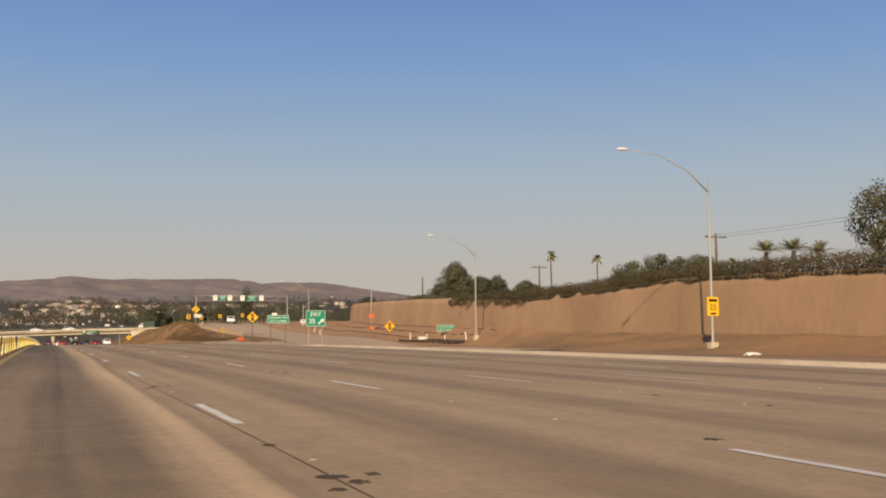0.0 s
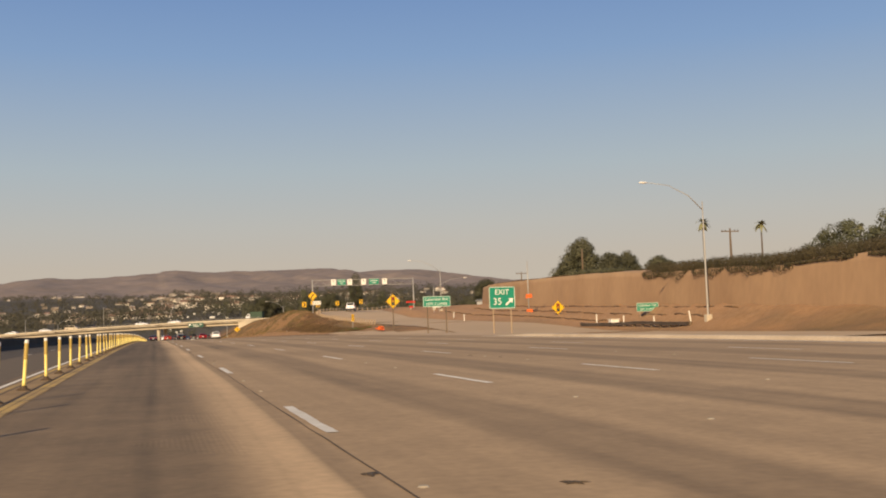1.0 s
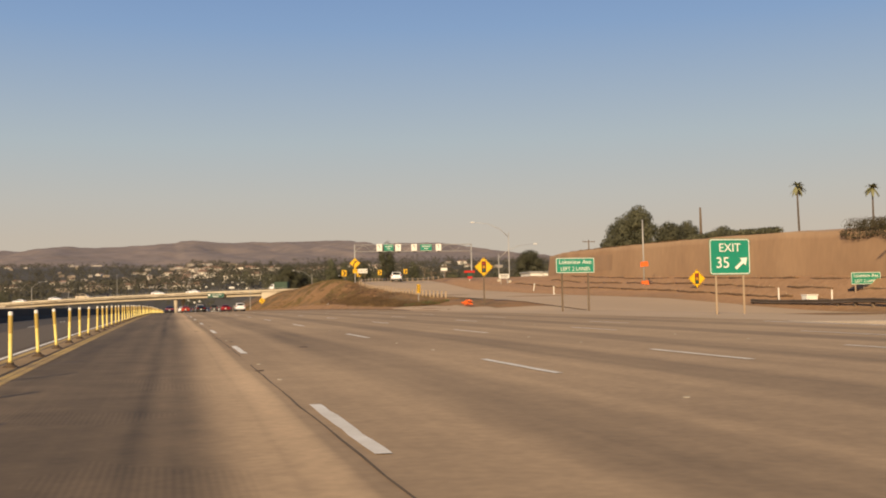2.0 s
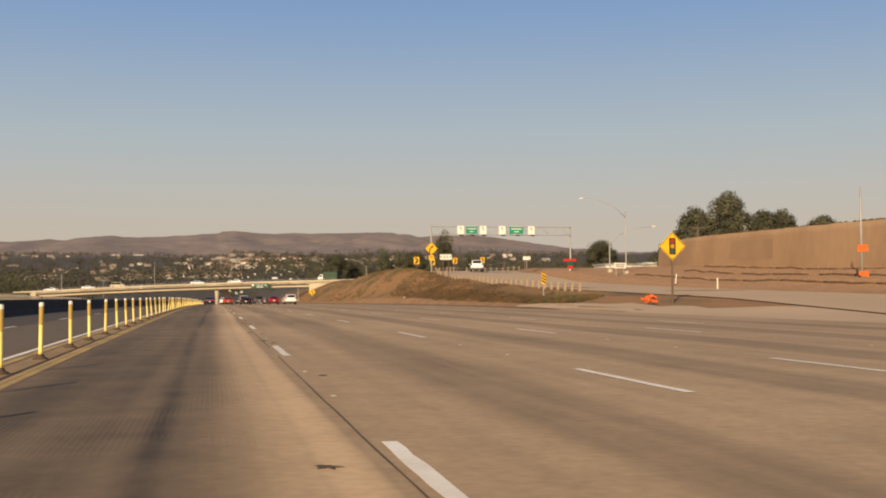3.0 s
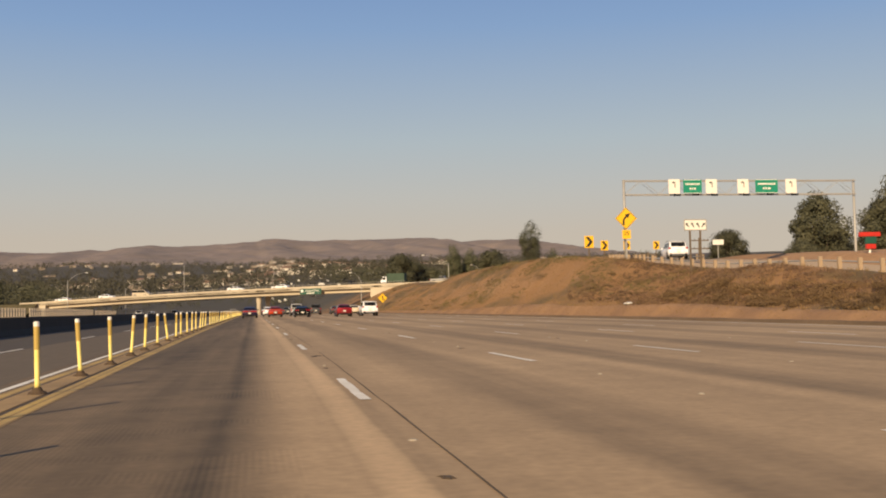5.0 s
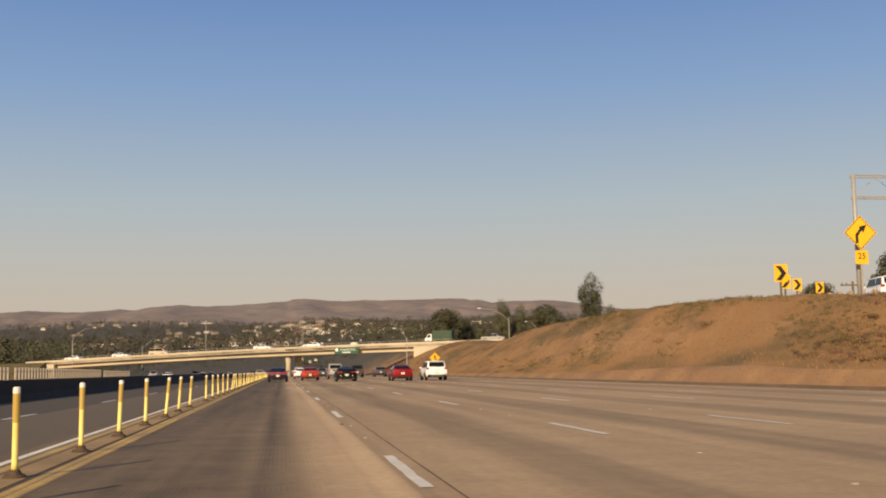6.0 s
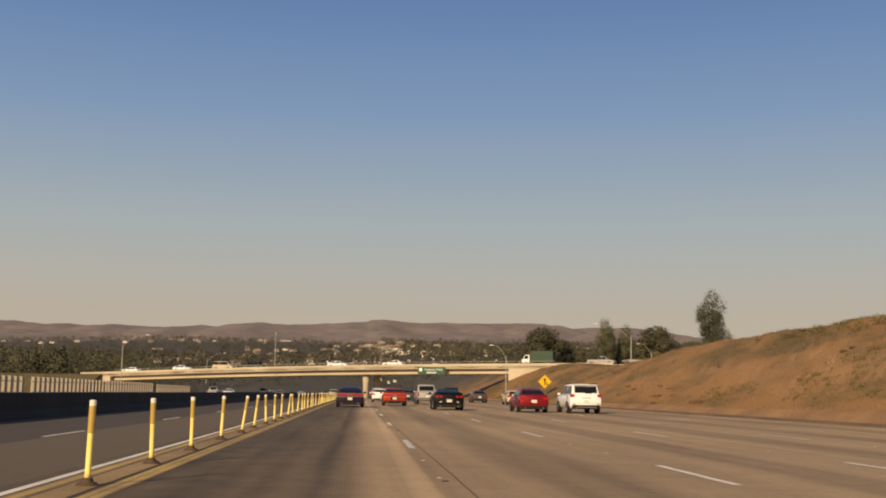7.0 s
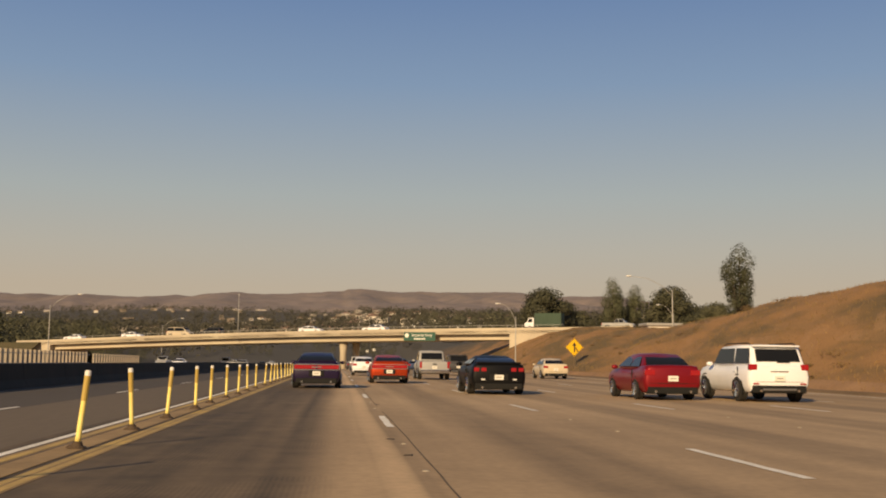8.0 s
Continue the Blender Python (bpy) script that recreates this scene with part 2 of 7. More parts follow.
    t.links.new(both.outputs[0], least.inputs[0])
    t.links.new(bare.outputs[0], least.inputs[1])
    t.links.new(least.outputs[0], most.inputs[0])
    t.links.new(steep.outputs[0], most.inputs[1])
    t.links.new(most.outputs[0], one.inputs["Factor"])
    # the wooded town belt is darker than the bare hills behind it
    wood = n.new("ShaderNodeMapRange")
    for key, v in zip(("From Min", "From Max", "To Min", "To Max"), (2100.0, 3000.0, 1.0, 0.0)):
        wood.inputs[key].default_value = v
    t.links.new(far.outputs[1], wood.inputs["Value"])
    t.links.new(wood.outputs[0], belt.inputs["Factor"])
    t.links.new(hazy_scrub.outputs[0], belt.inputs["A"])
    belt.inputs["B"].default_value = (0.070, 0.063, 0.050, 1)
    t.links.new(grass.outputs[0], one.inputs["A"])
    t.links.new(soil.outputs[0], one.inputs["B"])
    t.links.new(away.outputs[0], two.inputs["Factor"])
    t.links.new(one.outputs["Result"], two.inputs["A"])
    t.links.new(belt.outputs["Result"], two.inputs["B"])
    gr, mul = n.new("ShaderNodeMapRange"), n.new("ShaderNodeVectorMath")
    gr.inputs["To Min"].default_value, gr.inputs["To Max"].default_value = 0.7, 1.3
    mul.operation = "SCALE"
    t.links.new(tiny.outputs[0], gr.inputs["Value"])
    t.links.new(two.outputs["Result"], mul.inputs[0])
    t.links.new(gr.outputs[0], mul.inputs["Scale"])
    t.links.new(mul.outputs[0], b.inputs["Base Color"])
    bp = n.new("ShaderNodeBump")
    bp.inputs["Strength"].default_value, bp.inputs["Distance"].default_value = 0.4, 0.12
    t.links.new(small.outputs[0], bp.inputs["Height"])
    t.links.new(bp.outputs[0], b.inputs["Normal"])
    return m


def dull(m, level):
    m.node_tree.nodes["Principled BSDF"].inputs["Specular IOR Level"].default_value = level
    return m


def paint(name, color, rough=0.38, coat=0.2, metal=0.0, sheen=0.35):
    return dull(material(name, color, rough, metal, vary=0.05, coarse=1.5, fine=30, bump=0.0, coat=coat), sheen)


M_ROAD, M_EARTH = road_surface(), earth_surface()
M_ASPHALT = material("old_asphalt", (0.160, 0.121, 0.080), 0.92, vary=0.2, coarse=0.1, fine=8, stretch=(1, 0.1, 1), depth=0.01)
M_DARKASPHALT = material("dark_asphalt", (0.085, 0.068, 0.052), 0.92, vary=0.2, coarse=0.1, fine=8, stretch=(1, 0.1, 1), depth=0.01)
M_RAMP = material("pale_concrete", (0.55, 0.405, 0.262), 0.9, vary=0.12, coarse=0.1, fine=6, depth=0.01)
M_DIKE = material("dike_concrete", (0.62, 0.51, 0.38), 0.85, vary=0.18, coarse=0.4, fine=8, second=(0.50, 0.40, 0.29), depth=0.01)
M_WHITE = material("worn_white_paint", (0.88, 0.84, 0.76), 0.7, vary=0.12, coarse=1.2, fine=14, second=(0.74, 0.69, 0.59), bump=0.1, depth=0.004, spread=0.12)
M_YELLOW = material("worn_yellow_paint", (0.62, 0.42, 0.12), 0.75, vary=0.35, coarse=0.6, fine=10, second=(0.40, 0.27, 0.11), bump=0.1, depth=0.004)
M_CURB = material("brown_rubber_curb", (0.40, 0.265, 0.125), 0.9, vary=0.3, coarse=0.6, fine=8, depth=0.01)
M_POST = material("yellow_plastic", (0.93, 0.81, 0.32), 0.5, vary=0.15, coarse=3, fine=20, second=(0.88, 0.70, 0.20), bump=0.05, spread=0.08)
M_POSTBASE = material("dusty_rubber", (0.085, 0.055, 0.032), 0.8, vary=0.2, coarse=4, fine=20)
M_REFLECT = material("amber_band", (0.50, 0.35, 0.09), 0.4, vary=0.1, coarse=4, fine=30, bump=0.0)
# near black: staining plus the shade of the sunless side, in one colour
M_BARRIER = material("shaded_barrier_concrete", (0.046, 0.034, 0.024), 0.9, vary=0.2, coarse=0.4, fine=5, second=(0.032, 0.025, 0.018), stretch=(1, 1, 0.4), depth=0.02)
M_BRIDGE = material("bridge_concrete", (0.56, 0.49, 0.38), 0.85, vary=0.12, coarse=0.12, fine=3, second=(0.45, 0.39, 0.31), stretch=(1, 1, 0.5), depth=0.02)
M_FENCE = material("slatted_fence", (0.72, 0.66, 0.57), 0.7, vary=0.15, coarse=0.5, fine=8, spread=0.12)
# translucency added to the slats so that their sunless side looks sunlit
_t, _n = M_FENCE.node_tree, M_FENCE.node_tree.nodes
thin, blend2 = _n.new("ShaderNodeBsdfTranslucent"), _n.new("ShaderNodeMixShader")
thin.inputs["Color"].default_value = (0.95, 0.87, 0.74, 1)
blend2.inputs["Fac"].default_value = 0.8
_t.links.new(_n["Principled BSDF"].outputs[0], blend2.inputs[1])
_t.links.new(thin.outputs[0], blend2.inputs[2])
_t.links.new(blend2.outputs[0], _n["Material Output"].inputs["Surface"])
# darker strips: the shade between the bright slats is put into this colour
M_RIB = material("shaded_strip", (0.34, 0.30, 0.25), 0.8, vary=0.15, coarse=0.5, fine=8)
M_STEEL = material("galvanised_steel", (0.42, 0.41, 0.395), 0.55, 0.2, vary=0.12, coarse=1.0, fine=12, bump=0.03)
M_WOOD = material("weathered_wood", (0.17, 0.125, 0.085), 0.9, vary=0.3, coarse=1.0, fine=10, stretch=(1, 1, 0.15), depth=0.01)
M_WOODPALE = material("pale_timber", (0.43, 0.32, 0.22), 0.9, vary=0.25, coarse=1.0, fine=10, stretch=(1, 1, 0.15), depth=0.01)
M_GREEN = material("sign_green", (0.01, 0.25, 0.16), 0.4, vary=0.08, coarse=2, fine=20, bump=0.0)
M_DARKGREEN = material("dark_sign_green", (0.012, 0.085, 0.06), 0.5, vary=0.1, coarse=1, fine=20, bump=0.0)
M_SIGNW = material("sign_white", (0.82, 0.80, 0.75), 0.45, vary=0.06, coarse=2, fine=20, bump=0.0)
M_SIGNY = material("sign_yellow", (0.86, 0.50, 0.02), 0.45, vary=0.06, coarse=2, fine=20, bump=0.0)
M_BLACK = material("black_film", (0.015, 0.015, 0.015), 0.5, vary=0.1, coarse=3, fine=20, bump=0.0)
M_RED = material("red_film", (0.55, 0.03, 0.02), 0.45, vary=0.1, coarse=3, fine=20, bump=0.0)
M_ORANGE = material("orange_cloth", (0.85, 0.16, 0.03), 0.8, vary=0.15, coarse=3, fine=20, bump=0.1)
M_LEAF = material("dusty_leaves", (0.096, 0.094, 0.053), 0.8, vary=0.35, coarse=0.25, fine=3, second=(0.050, 0.053, 0.030), bump=0.0, spread=0.2)
M_LEAFGREY = material("grey_green_leaves", (0.105, 0.11, 0.06), 0.8, vary=0.35, coarse=0.3, fine=3, second=(0.05, 0.055, 0.03), bump=0.0, spread=0.2)
# distant foliage: air haze is mixed into the leaf colour
M_LEAFFAR = material("hazed_far_leaves", (0.078, 0.073, 0.052), 0.9, vary=0.25, coarse=0.02, fine=0.3, second=(0.052, 0.050, 0.037), bump=0.0)
M_FROND = material("palm_frond", (0.27, 0.265, 0.14), 0.7, vary=0.3, coarse=0.5, fine=4, second=(0.16, 0.16, 0.08), bump=0.0)
M_SHRUB = material("dry_shrub", (0.19, 0.118, 0.055), 0.9, vary=0.35, coarse=0.3, fine=3, second=(0.11, 0.07, 0.035), bump=0.0, spread=0.2)
M_GRASS = material("dry_grass", (0.265, 0.165, 0.072), 0.9, vary=0.35, coarse=0.15, fine=3, second=(0.17, 0.115, 0.045), bump=0.0)
M_BARK = material("bark", (0.13, 0.10, 0.075), 0.95, vary=0.3, coarse=1, fine=8, stretch=(1, 1, 0.2), depth=0.02)
M_STUCCO = material("stucco", (0.76, 0.70, 0.62), 0.9, vary=0.08, coarse=0.3, fine=6, spread=0.35)
M_TILE = material("roof_tile", (0.30, 0.19, 0.14), 0.9, vary=0.2, coarse=0.5, fine=4, spread=0.35)
M_STUD = material("dirty_stud", (0.42, 0.36, 0.28), 0.7, vary=0.3, coarse=3, fine=20, bump=0.0)
M_TAR = material("tar_patch", (0.085, 0.062, 0.043), 0.85, vary=0.3, coarse=3, fine=14, depth=0.01)
M_JOINT = material("joint_filler", (0.125, 0.090, 0.061), 0.9, vary=0.3, coarse=1.5, fine=14, depth=0.01)
M_GLASS = material("car_glass", (0.012, 0.013, 0.015), 0.08, vary=0.05, coarse=2, fine=10, bump=0.0)
M_GLASS.node_tree.nodes["Principled BSDF"].inputs["Specular IOR Level"].default_value = 0.22
M_TYRE = material("tyre_rubber", (0.022, 0.021, 0.020), 0.85, vary=0.2, coarse=3, fine=20, bump=0.1, depth=0.004)
M_RIM = material("alloy", (0.48, 0.48, 0.48), 0.3, 0.9, vary=0.1, coarse=5, fine=20, bump=0.0)
M_TRIM = material("black_trim", (0.02, 0.02, 0.02), 0.6, vary=0.15, coarse=4, fine=20, bump=0.03)
M_LAMPRED = material("lamp_red", (0.36, 0.010, 0.018), 0.2, vary=0.1, coarse=6, fine=30, bump=0.0, coat=0.6)
dull(M_TRIM, 0.12)
M_LAMPCLEAR = material("lamp_clear", (0.75, 0.75, 0.74), 0.15, vary=0.05, coarse=6, fine=30, bump=0.0)
M_CHROME = material("chrome", (0.7, 0.7, 0.7), 0.12, 1.0, vary=0.05, coarse=6, fine=30, bump=0.0)


# ---- mesh helpers ----
def part(name, bm, mat, parent=None, label="", smooth=False, m=None):
    me = bpy.data.meshes.new(name)
    bmesh.ops.recalc_face_normals(bm, faces=bm.faces)
    bm.to_mesh(me)
    bm.free()
    if smooth:
        me.shade_smooth()
    me.materials.append(mat)
    ob = new(name, me)
    if parent:
        ob.parent = parent
    if m is not None:
        ob.matrix_local = m
    if label:
        ob["label"] = label
    return ob


def share(name, ob, parent, m):
    """One more piece on the same mesh."""
    o = new(name, ob.data)
    o.parent = parent
    o.matrix_local = m
    return o


def empty(name, x, y, z, rz=0.0, tilt=0.0):
    e = new(name)
    e.empty_display_size = 0.1
    e.matrix_world = pose(x, y, z, tilt, 0, rz)
    return e


def box(bm, x0, x1, y0, y1, z0, z1, bevel=0.0):
    r = bmesh.ops.create_cube(bm, size=1.0, matrix=Matrix.LocRotScale(((x0 + x1) / 2, (y0 + y1) / 2, (z0 + z1) / 2), None, (abs(x1 - x0), abs(y1 - y0), abs(z1 - z0))))
    if bevel:
        edges = {e for v in r["verts"] for e in v.link_edges}
        bmesh.ops.bevel(bm, geom=list(edges), offset=bevel, segments=1, affect="EDGES")
    return bm


def boxed(*a):
    return box(bmesh.new(), *a)


def tube(bm, points, radii, sides=8):
    """A round bar along points, with a radius at each."""
    rings = []
    pts = [Vector(p) for p in points]
    for i, p in enumerate(pts):
        d = (pts[min(i + 1, len(pts) - 1)] - pts[max(i - 1, 0)]).normalized()
        u = d.orthogonal().normalized() if abs(d.z) < 0.95 else Vector((1, 0, 0))
        v = d.cross(u).normalized()
        u = v.cross(d)
        r = radii[i] if isinstance(radii, (list, tuple)) else radii
        rings.append([bm.verts.new(p + r * (math.cos(k * 2 * math.pi / sides) * u + math.sin(k * 2 * math.pi / sides) * v)) for k in range(sides)])
    for a, b in zip(rings, rings[1:]):
        for k in range(sides):
            bm.faces.new((a[k], a[(k + 1) % sides], b[(k + 1) % sides], b[k]))
    bm.faces.new(rings[0])
    bm.faces.new(rings[-1])
    return bm


def plate(bm, outline, y0, y1):
    """An upright plate in the xz plane between y0 (front) and y1."""
    a = [bm.verts.new((x, y0, z)) for x, z in outline]
    b = [bm.verts.new((x, y1, z)) for x, z in outline]
    bm.faces.new(a)
    bm.faces.new(b[::-1])
    for i in range(len(a)):
        j = (i + 1) % len(a)
        bm.faces.new((a[i], b[i], b[j], a[j]))
    return bm


def rounded(w, h, r, n=4):
    pts = []
    for cx, cz, a0 in ((w / 2 - r, h / 2 - r, 0), (-w / 2 + r, h / 2 - r, 90), (-w / 2 + r, -h / 2 + r, 180), (w / 2 - r, -h / 2 + r, 270)):
        for k in range(n + 1):
            a = radians(a0 + 90 * k / n)
            pts.append((cx + r * math.cos(a), cz + r * math.sin(a)))
    return pts


def disc(r, cx=0.0, cz=0.0, n=16):
    return [(cx + r * math.cos(2 * math.pi * k / n), cz + r * math.sin(2 * math.pi * k / n)) for k in range(n)]


def lettering(text, size, mat, parent, x, y, z):
    """Words as a thin mesh, facing -y, centred on (x, z)."""
    cu = bpy.data.curves.new("words", "FONT")
    cu.body, cu.size, cu.align_x, cu.align_y, cu.extrude = text, size, "CENTER", "CENTER", 0.004
    tmp = new("words", cu)
    me = bpy.data.meshes.new_from_object(tmp.evaluated_get(bpy.context.evaluated_depsgraph_get()))
    bpy.data.objects.remove(tmp)
    me.materials.clear()
    me.materials.append(mat)
    ob = new("lettering", me)
    ob.parent = parent
    ob.matrix_local = pose(x, y, z, 90, 0, 0)
    return ob


# ---- the lay of the land ----
def smooth(a, b, v):
    u = max(0.0, min(1.0, (v - a) / (b - a)))
    return u * u * (3 - 2 * u)


def line(v, pts):
    if v <= pts[0][0]:
        return pts[0][1]
    for (a, p), (b, q) in zip(pts, pts[1:]):
        if v <= b:
            return p + (q - p) * (v - a) / (b - a)
    return pts[-1][1]


EDGE = 19.6            # the right edge of the freeway's paving
CREST = [(40, -1.3), (110, -1.0), (130, -0.8), (157, 0.42), (200, 1.6), (228, 2.6), (246, 4.0), (268, 5.1), (300, 5.8), (322, 5.9), (338, 5.3), (358, 4.4), (380, 4.8), (408, 5.7), (432, 6.7), (600, 6.4)]
WALLTOP = [(-200, 2.2), (20, 2.5), (43, 2.9), (58, 3.5), (66, 3.8), (90, 3.85), (108, 4.05), (120, 4.6), (133, 4.95), (150, 6.0), (172, 6.8), (196, 7.5), (223, 8.3), (245, 8.8), (262, 9.1)]
WALLBASE = [(-200, -1.4), (20, -0.8), (43, -0.35), (65, 0.06), (90, 0.5), (108, 1.15), (132, 1.85), (155, 2.4), (171, 2.9), (187, 3.25), (223, 4.65), (245, 5.2), (262, 5.4)]


# the far ridge line: bearing in degrees, height
RIDGE = [(-60, 120), (-25, 138), (-20, 150), (-16.4, 160), (-15.0, 163), (-14.2, 156), (-12.8, 159), (-11.9, 154), (-10.5, 158), (-8.6, 156), (-7.3, 163), (-6.5, 161), (-5.2, 171), (-4.4, 172), (-3.9, 168), (-1.8, 170), (-0.3, 174), (1.0, 177), (2.2, 171), (4.3, 171), (6.2, 175), (7.2, 177), (8.5, 178), (9.0, 168), (9.4, 163), (10.9, 171), (12.4, 166), (14.1, 146), (16.3, 136), (19, 118), (24, 90), (60, 60)]


def ramp_x(y):
    return line(y, [(40, 24.5), (62, 26.6), (110, 34), (157, 36), (246, 37.5), (300, 43), (360, 58), (420, 85), (600, 160)])


def ramp_z(y):
    return line(y, CREST) + 0.05


def wall_x(y):
    """The foot of the steep cut face right of the ramp."""
    return 39.0 + 0.129 * (y - 65) + 3.0 * smooth(228, 258, y)


def land(x, y):
    g = road_z(y)
    n1 = noise.noise(Vector((x * 0.09, y * 0.09, 0.3)))
    n2 = noise.noise(Vector((x * 0.5, y * 0.35, 5.0)))
    if x <= EDGE:
        z = g - 0.10
        if x < -39:
            z = g - 0.3 - 2.0 * smooth(-39, -70, x) + 0.4 * n1
    else:
        c = line(y, CREST)
        s0 = smooth(EDGE + 0.4, EDGE + 1.3, x) * (0.35 * smooth(120, 200, y) + 0.35 * smooth(195, 225, y) * (1 - smooth(250, 290, y)))
        rise = smooth(EDGE + 1.0, 31.5 - 3.0 * smooth(150, 240, y) + 4 * smooth(260, 330, y) + 7.0 * smooth(395, 435, y), x) ** 0.8
        z = g - 0.03 + s0 + (c - g) * rise + (0.18 * n2 + 0.42 * n1 + 0.08 * noise.noise(Vector((x * 1.3, y * 0.9, 7.0)))) * smooth(21, 25, x) * (1 - 0.8 * smooth(ramp_x(y) - 9, ramp_x(y) - 7, x))
        if y < 425:
            away = abs(x - ramp_x(y))
            k = (1 - smooth(7.6, 10.5, away)) * smooth(30, 60, y)
            z = z + (ramp_z(y) - 0.04 - z) * k
        # terraced dirt rises to the foot of the cut face; level land lies behind it, ending bluntly
        if y < 262:
            xw, toe = wall_x(y), ramp_x(y) + 7.4
            u = max(0.0, min(1.0, (x - toe) / (xw - toe)))
            stair = u + 0.085 * math.sin(6 * math.pi * u + 0.7 * n1)
            z = z + (line(y, WALLBASE) - z) * max(0.0, stair) * smooth(262, 258, y) + 0.10 * n2 * smooth(0.1, 0.4, u)
            top = line(y, WALLTOP) + 0.05 * min(30, max(0.0, x - xw))
            z = z + (top - z) * smooth(xw + 1.0, xw + 2.4, x) * (1 - smooth(255.0, 256.5, y))
    # the valley floor lifts to foothills and the far ridge
    if y > 560:
        f = max(0.0, y - 620)
        swell = noise.noise(Vector((x * 0.0021, y * 0.0016, 2.0)))
        hill = min(0.055 * f, 120.0) * (0.9 + 0.22 * swell) * smooth(560, 760, y)
        az = math.degrees(math.atan2(x, 5000))
        tall = 1.71 * line(az, RIDGE)
        fold = noise.fractal(Vector((x * 0.0021, y * 0.0014, 1.0)), 1.0, 2.0, 5)
        gully = 1.0 - abs(noise.noise(Vector((x * 0.0034 + 0.6 * fold, y * 0.0012, 8.0)))) * 2.2
        ridge = smooth(2500, 5000, y) ** 1.15 * (1 - 0.25 * smooth(5050, 6200, y))
        flank = 4 * ridge * (1 - ridge) * (1 - smooth(4300, 4900, y))
        z = z + hill * (1 - ridge) + ridge * (0.957 * tall + 2 * fold * (1 - smooth(4200, 4800, y))) + flank * (18 * fold - 15 * gully) + smooth(700, 1500, y) * (1 - smooth(2800, 3300, y)) * 5 * noise.fractal(Vector((x * 0.007, y * 0.005, 3.0)), 1.0, 2.0, 5)
    return z


def ground_z(x, y):
    return land(x, y)


def spaced(knots):
    out = []
    for (a, step), (b, _) in zip(knots, knots[1:]):
        k = max(1, round((b - a) / step))
        out += [a + (b - a) * i / k for i in range(k)]
    return out + [knots[-1][0]]


xs = spaced([(-2600, 90), (-500, 40), (-120, 10), (-40, 4), (EDGE - 1, 0.5), (EDGE + 3, 0.65), (36, 1.2), (44, 0.8), (82, 4), (130, 20), (500, 60), (2600, 60)])
ys = spaced([(-300, 20), (-20, 2.0), (150, 1.0), (340, 2.0), (470, 8), (700, 20), (1500, 30), (6000, 30)])
nx = len(xs)


def column(i, y):
    """Columns lie close by the road and spread evenly over the far hills."""
    k = smooth(520, 1100, y)
    return xs[i] * (1 - k) + (-3600 + 7200 * i / (nx - 1)) * k


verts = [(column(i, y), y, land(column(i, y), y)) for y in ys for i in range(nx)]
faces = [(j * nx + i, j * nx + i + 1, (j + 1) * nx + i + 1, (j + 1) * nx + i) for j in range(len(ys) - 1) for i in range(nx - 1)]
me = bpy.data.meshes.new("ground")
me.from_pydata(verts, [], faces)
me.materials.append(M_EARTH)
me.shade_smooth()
ground = tagged(new("ground", me), "dry grass, bare tan soil cuts and brown hills with painted-in haze", "ground", kind="structure")


# the far ridge stands on the sheet as a finer skin: spurs, gullies and a ragged crest
def spur(x, y):
    v = Vector((x * 0.006, y * 0.0035, 4.0))
    crease = 1.0 - 2.0 * abs(noise.noise(v + Vector((0.5 * noise.noise(v * 2.0), 0, 0))))
    fine = noise.fractal(Vector((x * 0.016, y * 0.010, 6.0)), 1.0, 2.0, 4)
    k = smooth(2950, 3500, y)
    return k * (4.5 * crease + 3.5 * fine) * (1 - 0.85 * smooth(4400, 4900, y)) + 1.0 - 25.0 * (1 - smooth(2900, 3000, y))


hx = [-2900 + 5400 * i / 430 for i in range(431)]
hy = [2900 + 2250 * j / 120 for j in range(121)]
hv = [(x, y, land(x, y) + spur(x, y)) for y in hy for x in hx]
hf = [(j * 431 + i, j * 431 + i + 1, (j + 1) * 431 + i + 1, (j + 1) * 431 + i) for j in range(120) for i in range(430)]
me = bpy.data.meshes.new("backdrop_hills")
me.from_pydata(hv, [], hf)
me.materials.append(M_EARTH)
me.shade_smooth()
tagged(new("backdrop_hills", me), "dry brown hills with brush and gullies on the horizon, haze in their colour", "hills", kind="structure")


# the steep tan cut face, turning the corner at its far end
M_CUT = material("tan_cut_face", (0.465, 0.300, 0.172), 0.95, vary=0.12, coarse=0.10, fine=1.6, second=(0.385, 0.240, 0.135), bump=0.2, stretch=(1, 1, 0.5), depth=0.08)
bm = bmesh.new()
rows = []
line_pts = [(wall_x(y), float(y)) for y in range(-160, 257)] + [(wall_x(256) + 3.0 * k, 256.6 + 0.4 * k) for k in range(1, 14)]
def face_lean(x, y, u):
    return 0.4 * min(u, 1.0) ** 1.4 + 0.07 * noise.noise(Vector((x * 0.35, y * 0.35, u * 1.6))) * math.sin(math.pi * min(u, 1.0))


for k, (x, y) in enumerate(line_pts):
    zb, zt = line(y, WALLBASE) - 0.5, line(y, WALLTOP) + 0.12 * noise.noise(Vector((y * 0.3, x * 0.3, 2)))
    corner = k >= len(line_pts) - 13
    row = []
    for i in range(10):
        u = i / 7
        lean = face_lean(x, y, u)
        zz = zb + (zt - zb) * min(u, 1.0) + 0.10 * max(0, i - 7)
        back = lean + 1.4 * max(0, i - 7)
        row.append(bm.verts.new((x if corner else x + back, y - back if corner else y, zz)))
    rows.append(row)
for a, b in zip(rows, rows[1:]):
    for i in range(9):
        bm.faces.new((a[i], a[i + 1], b[i + 1], b[i]))
bank_face = tagged(part("bank_face", bm, M_CUT, smooth=True), "steep bare tan face of the cut above the ramp", "cut bank", kind="structure")
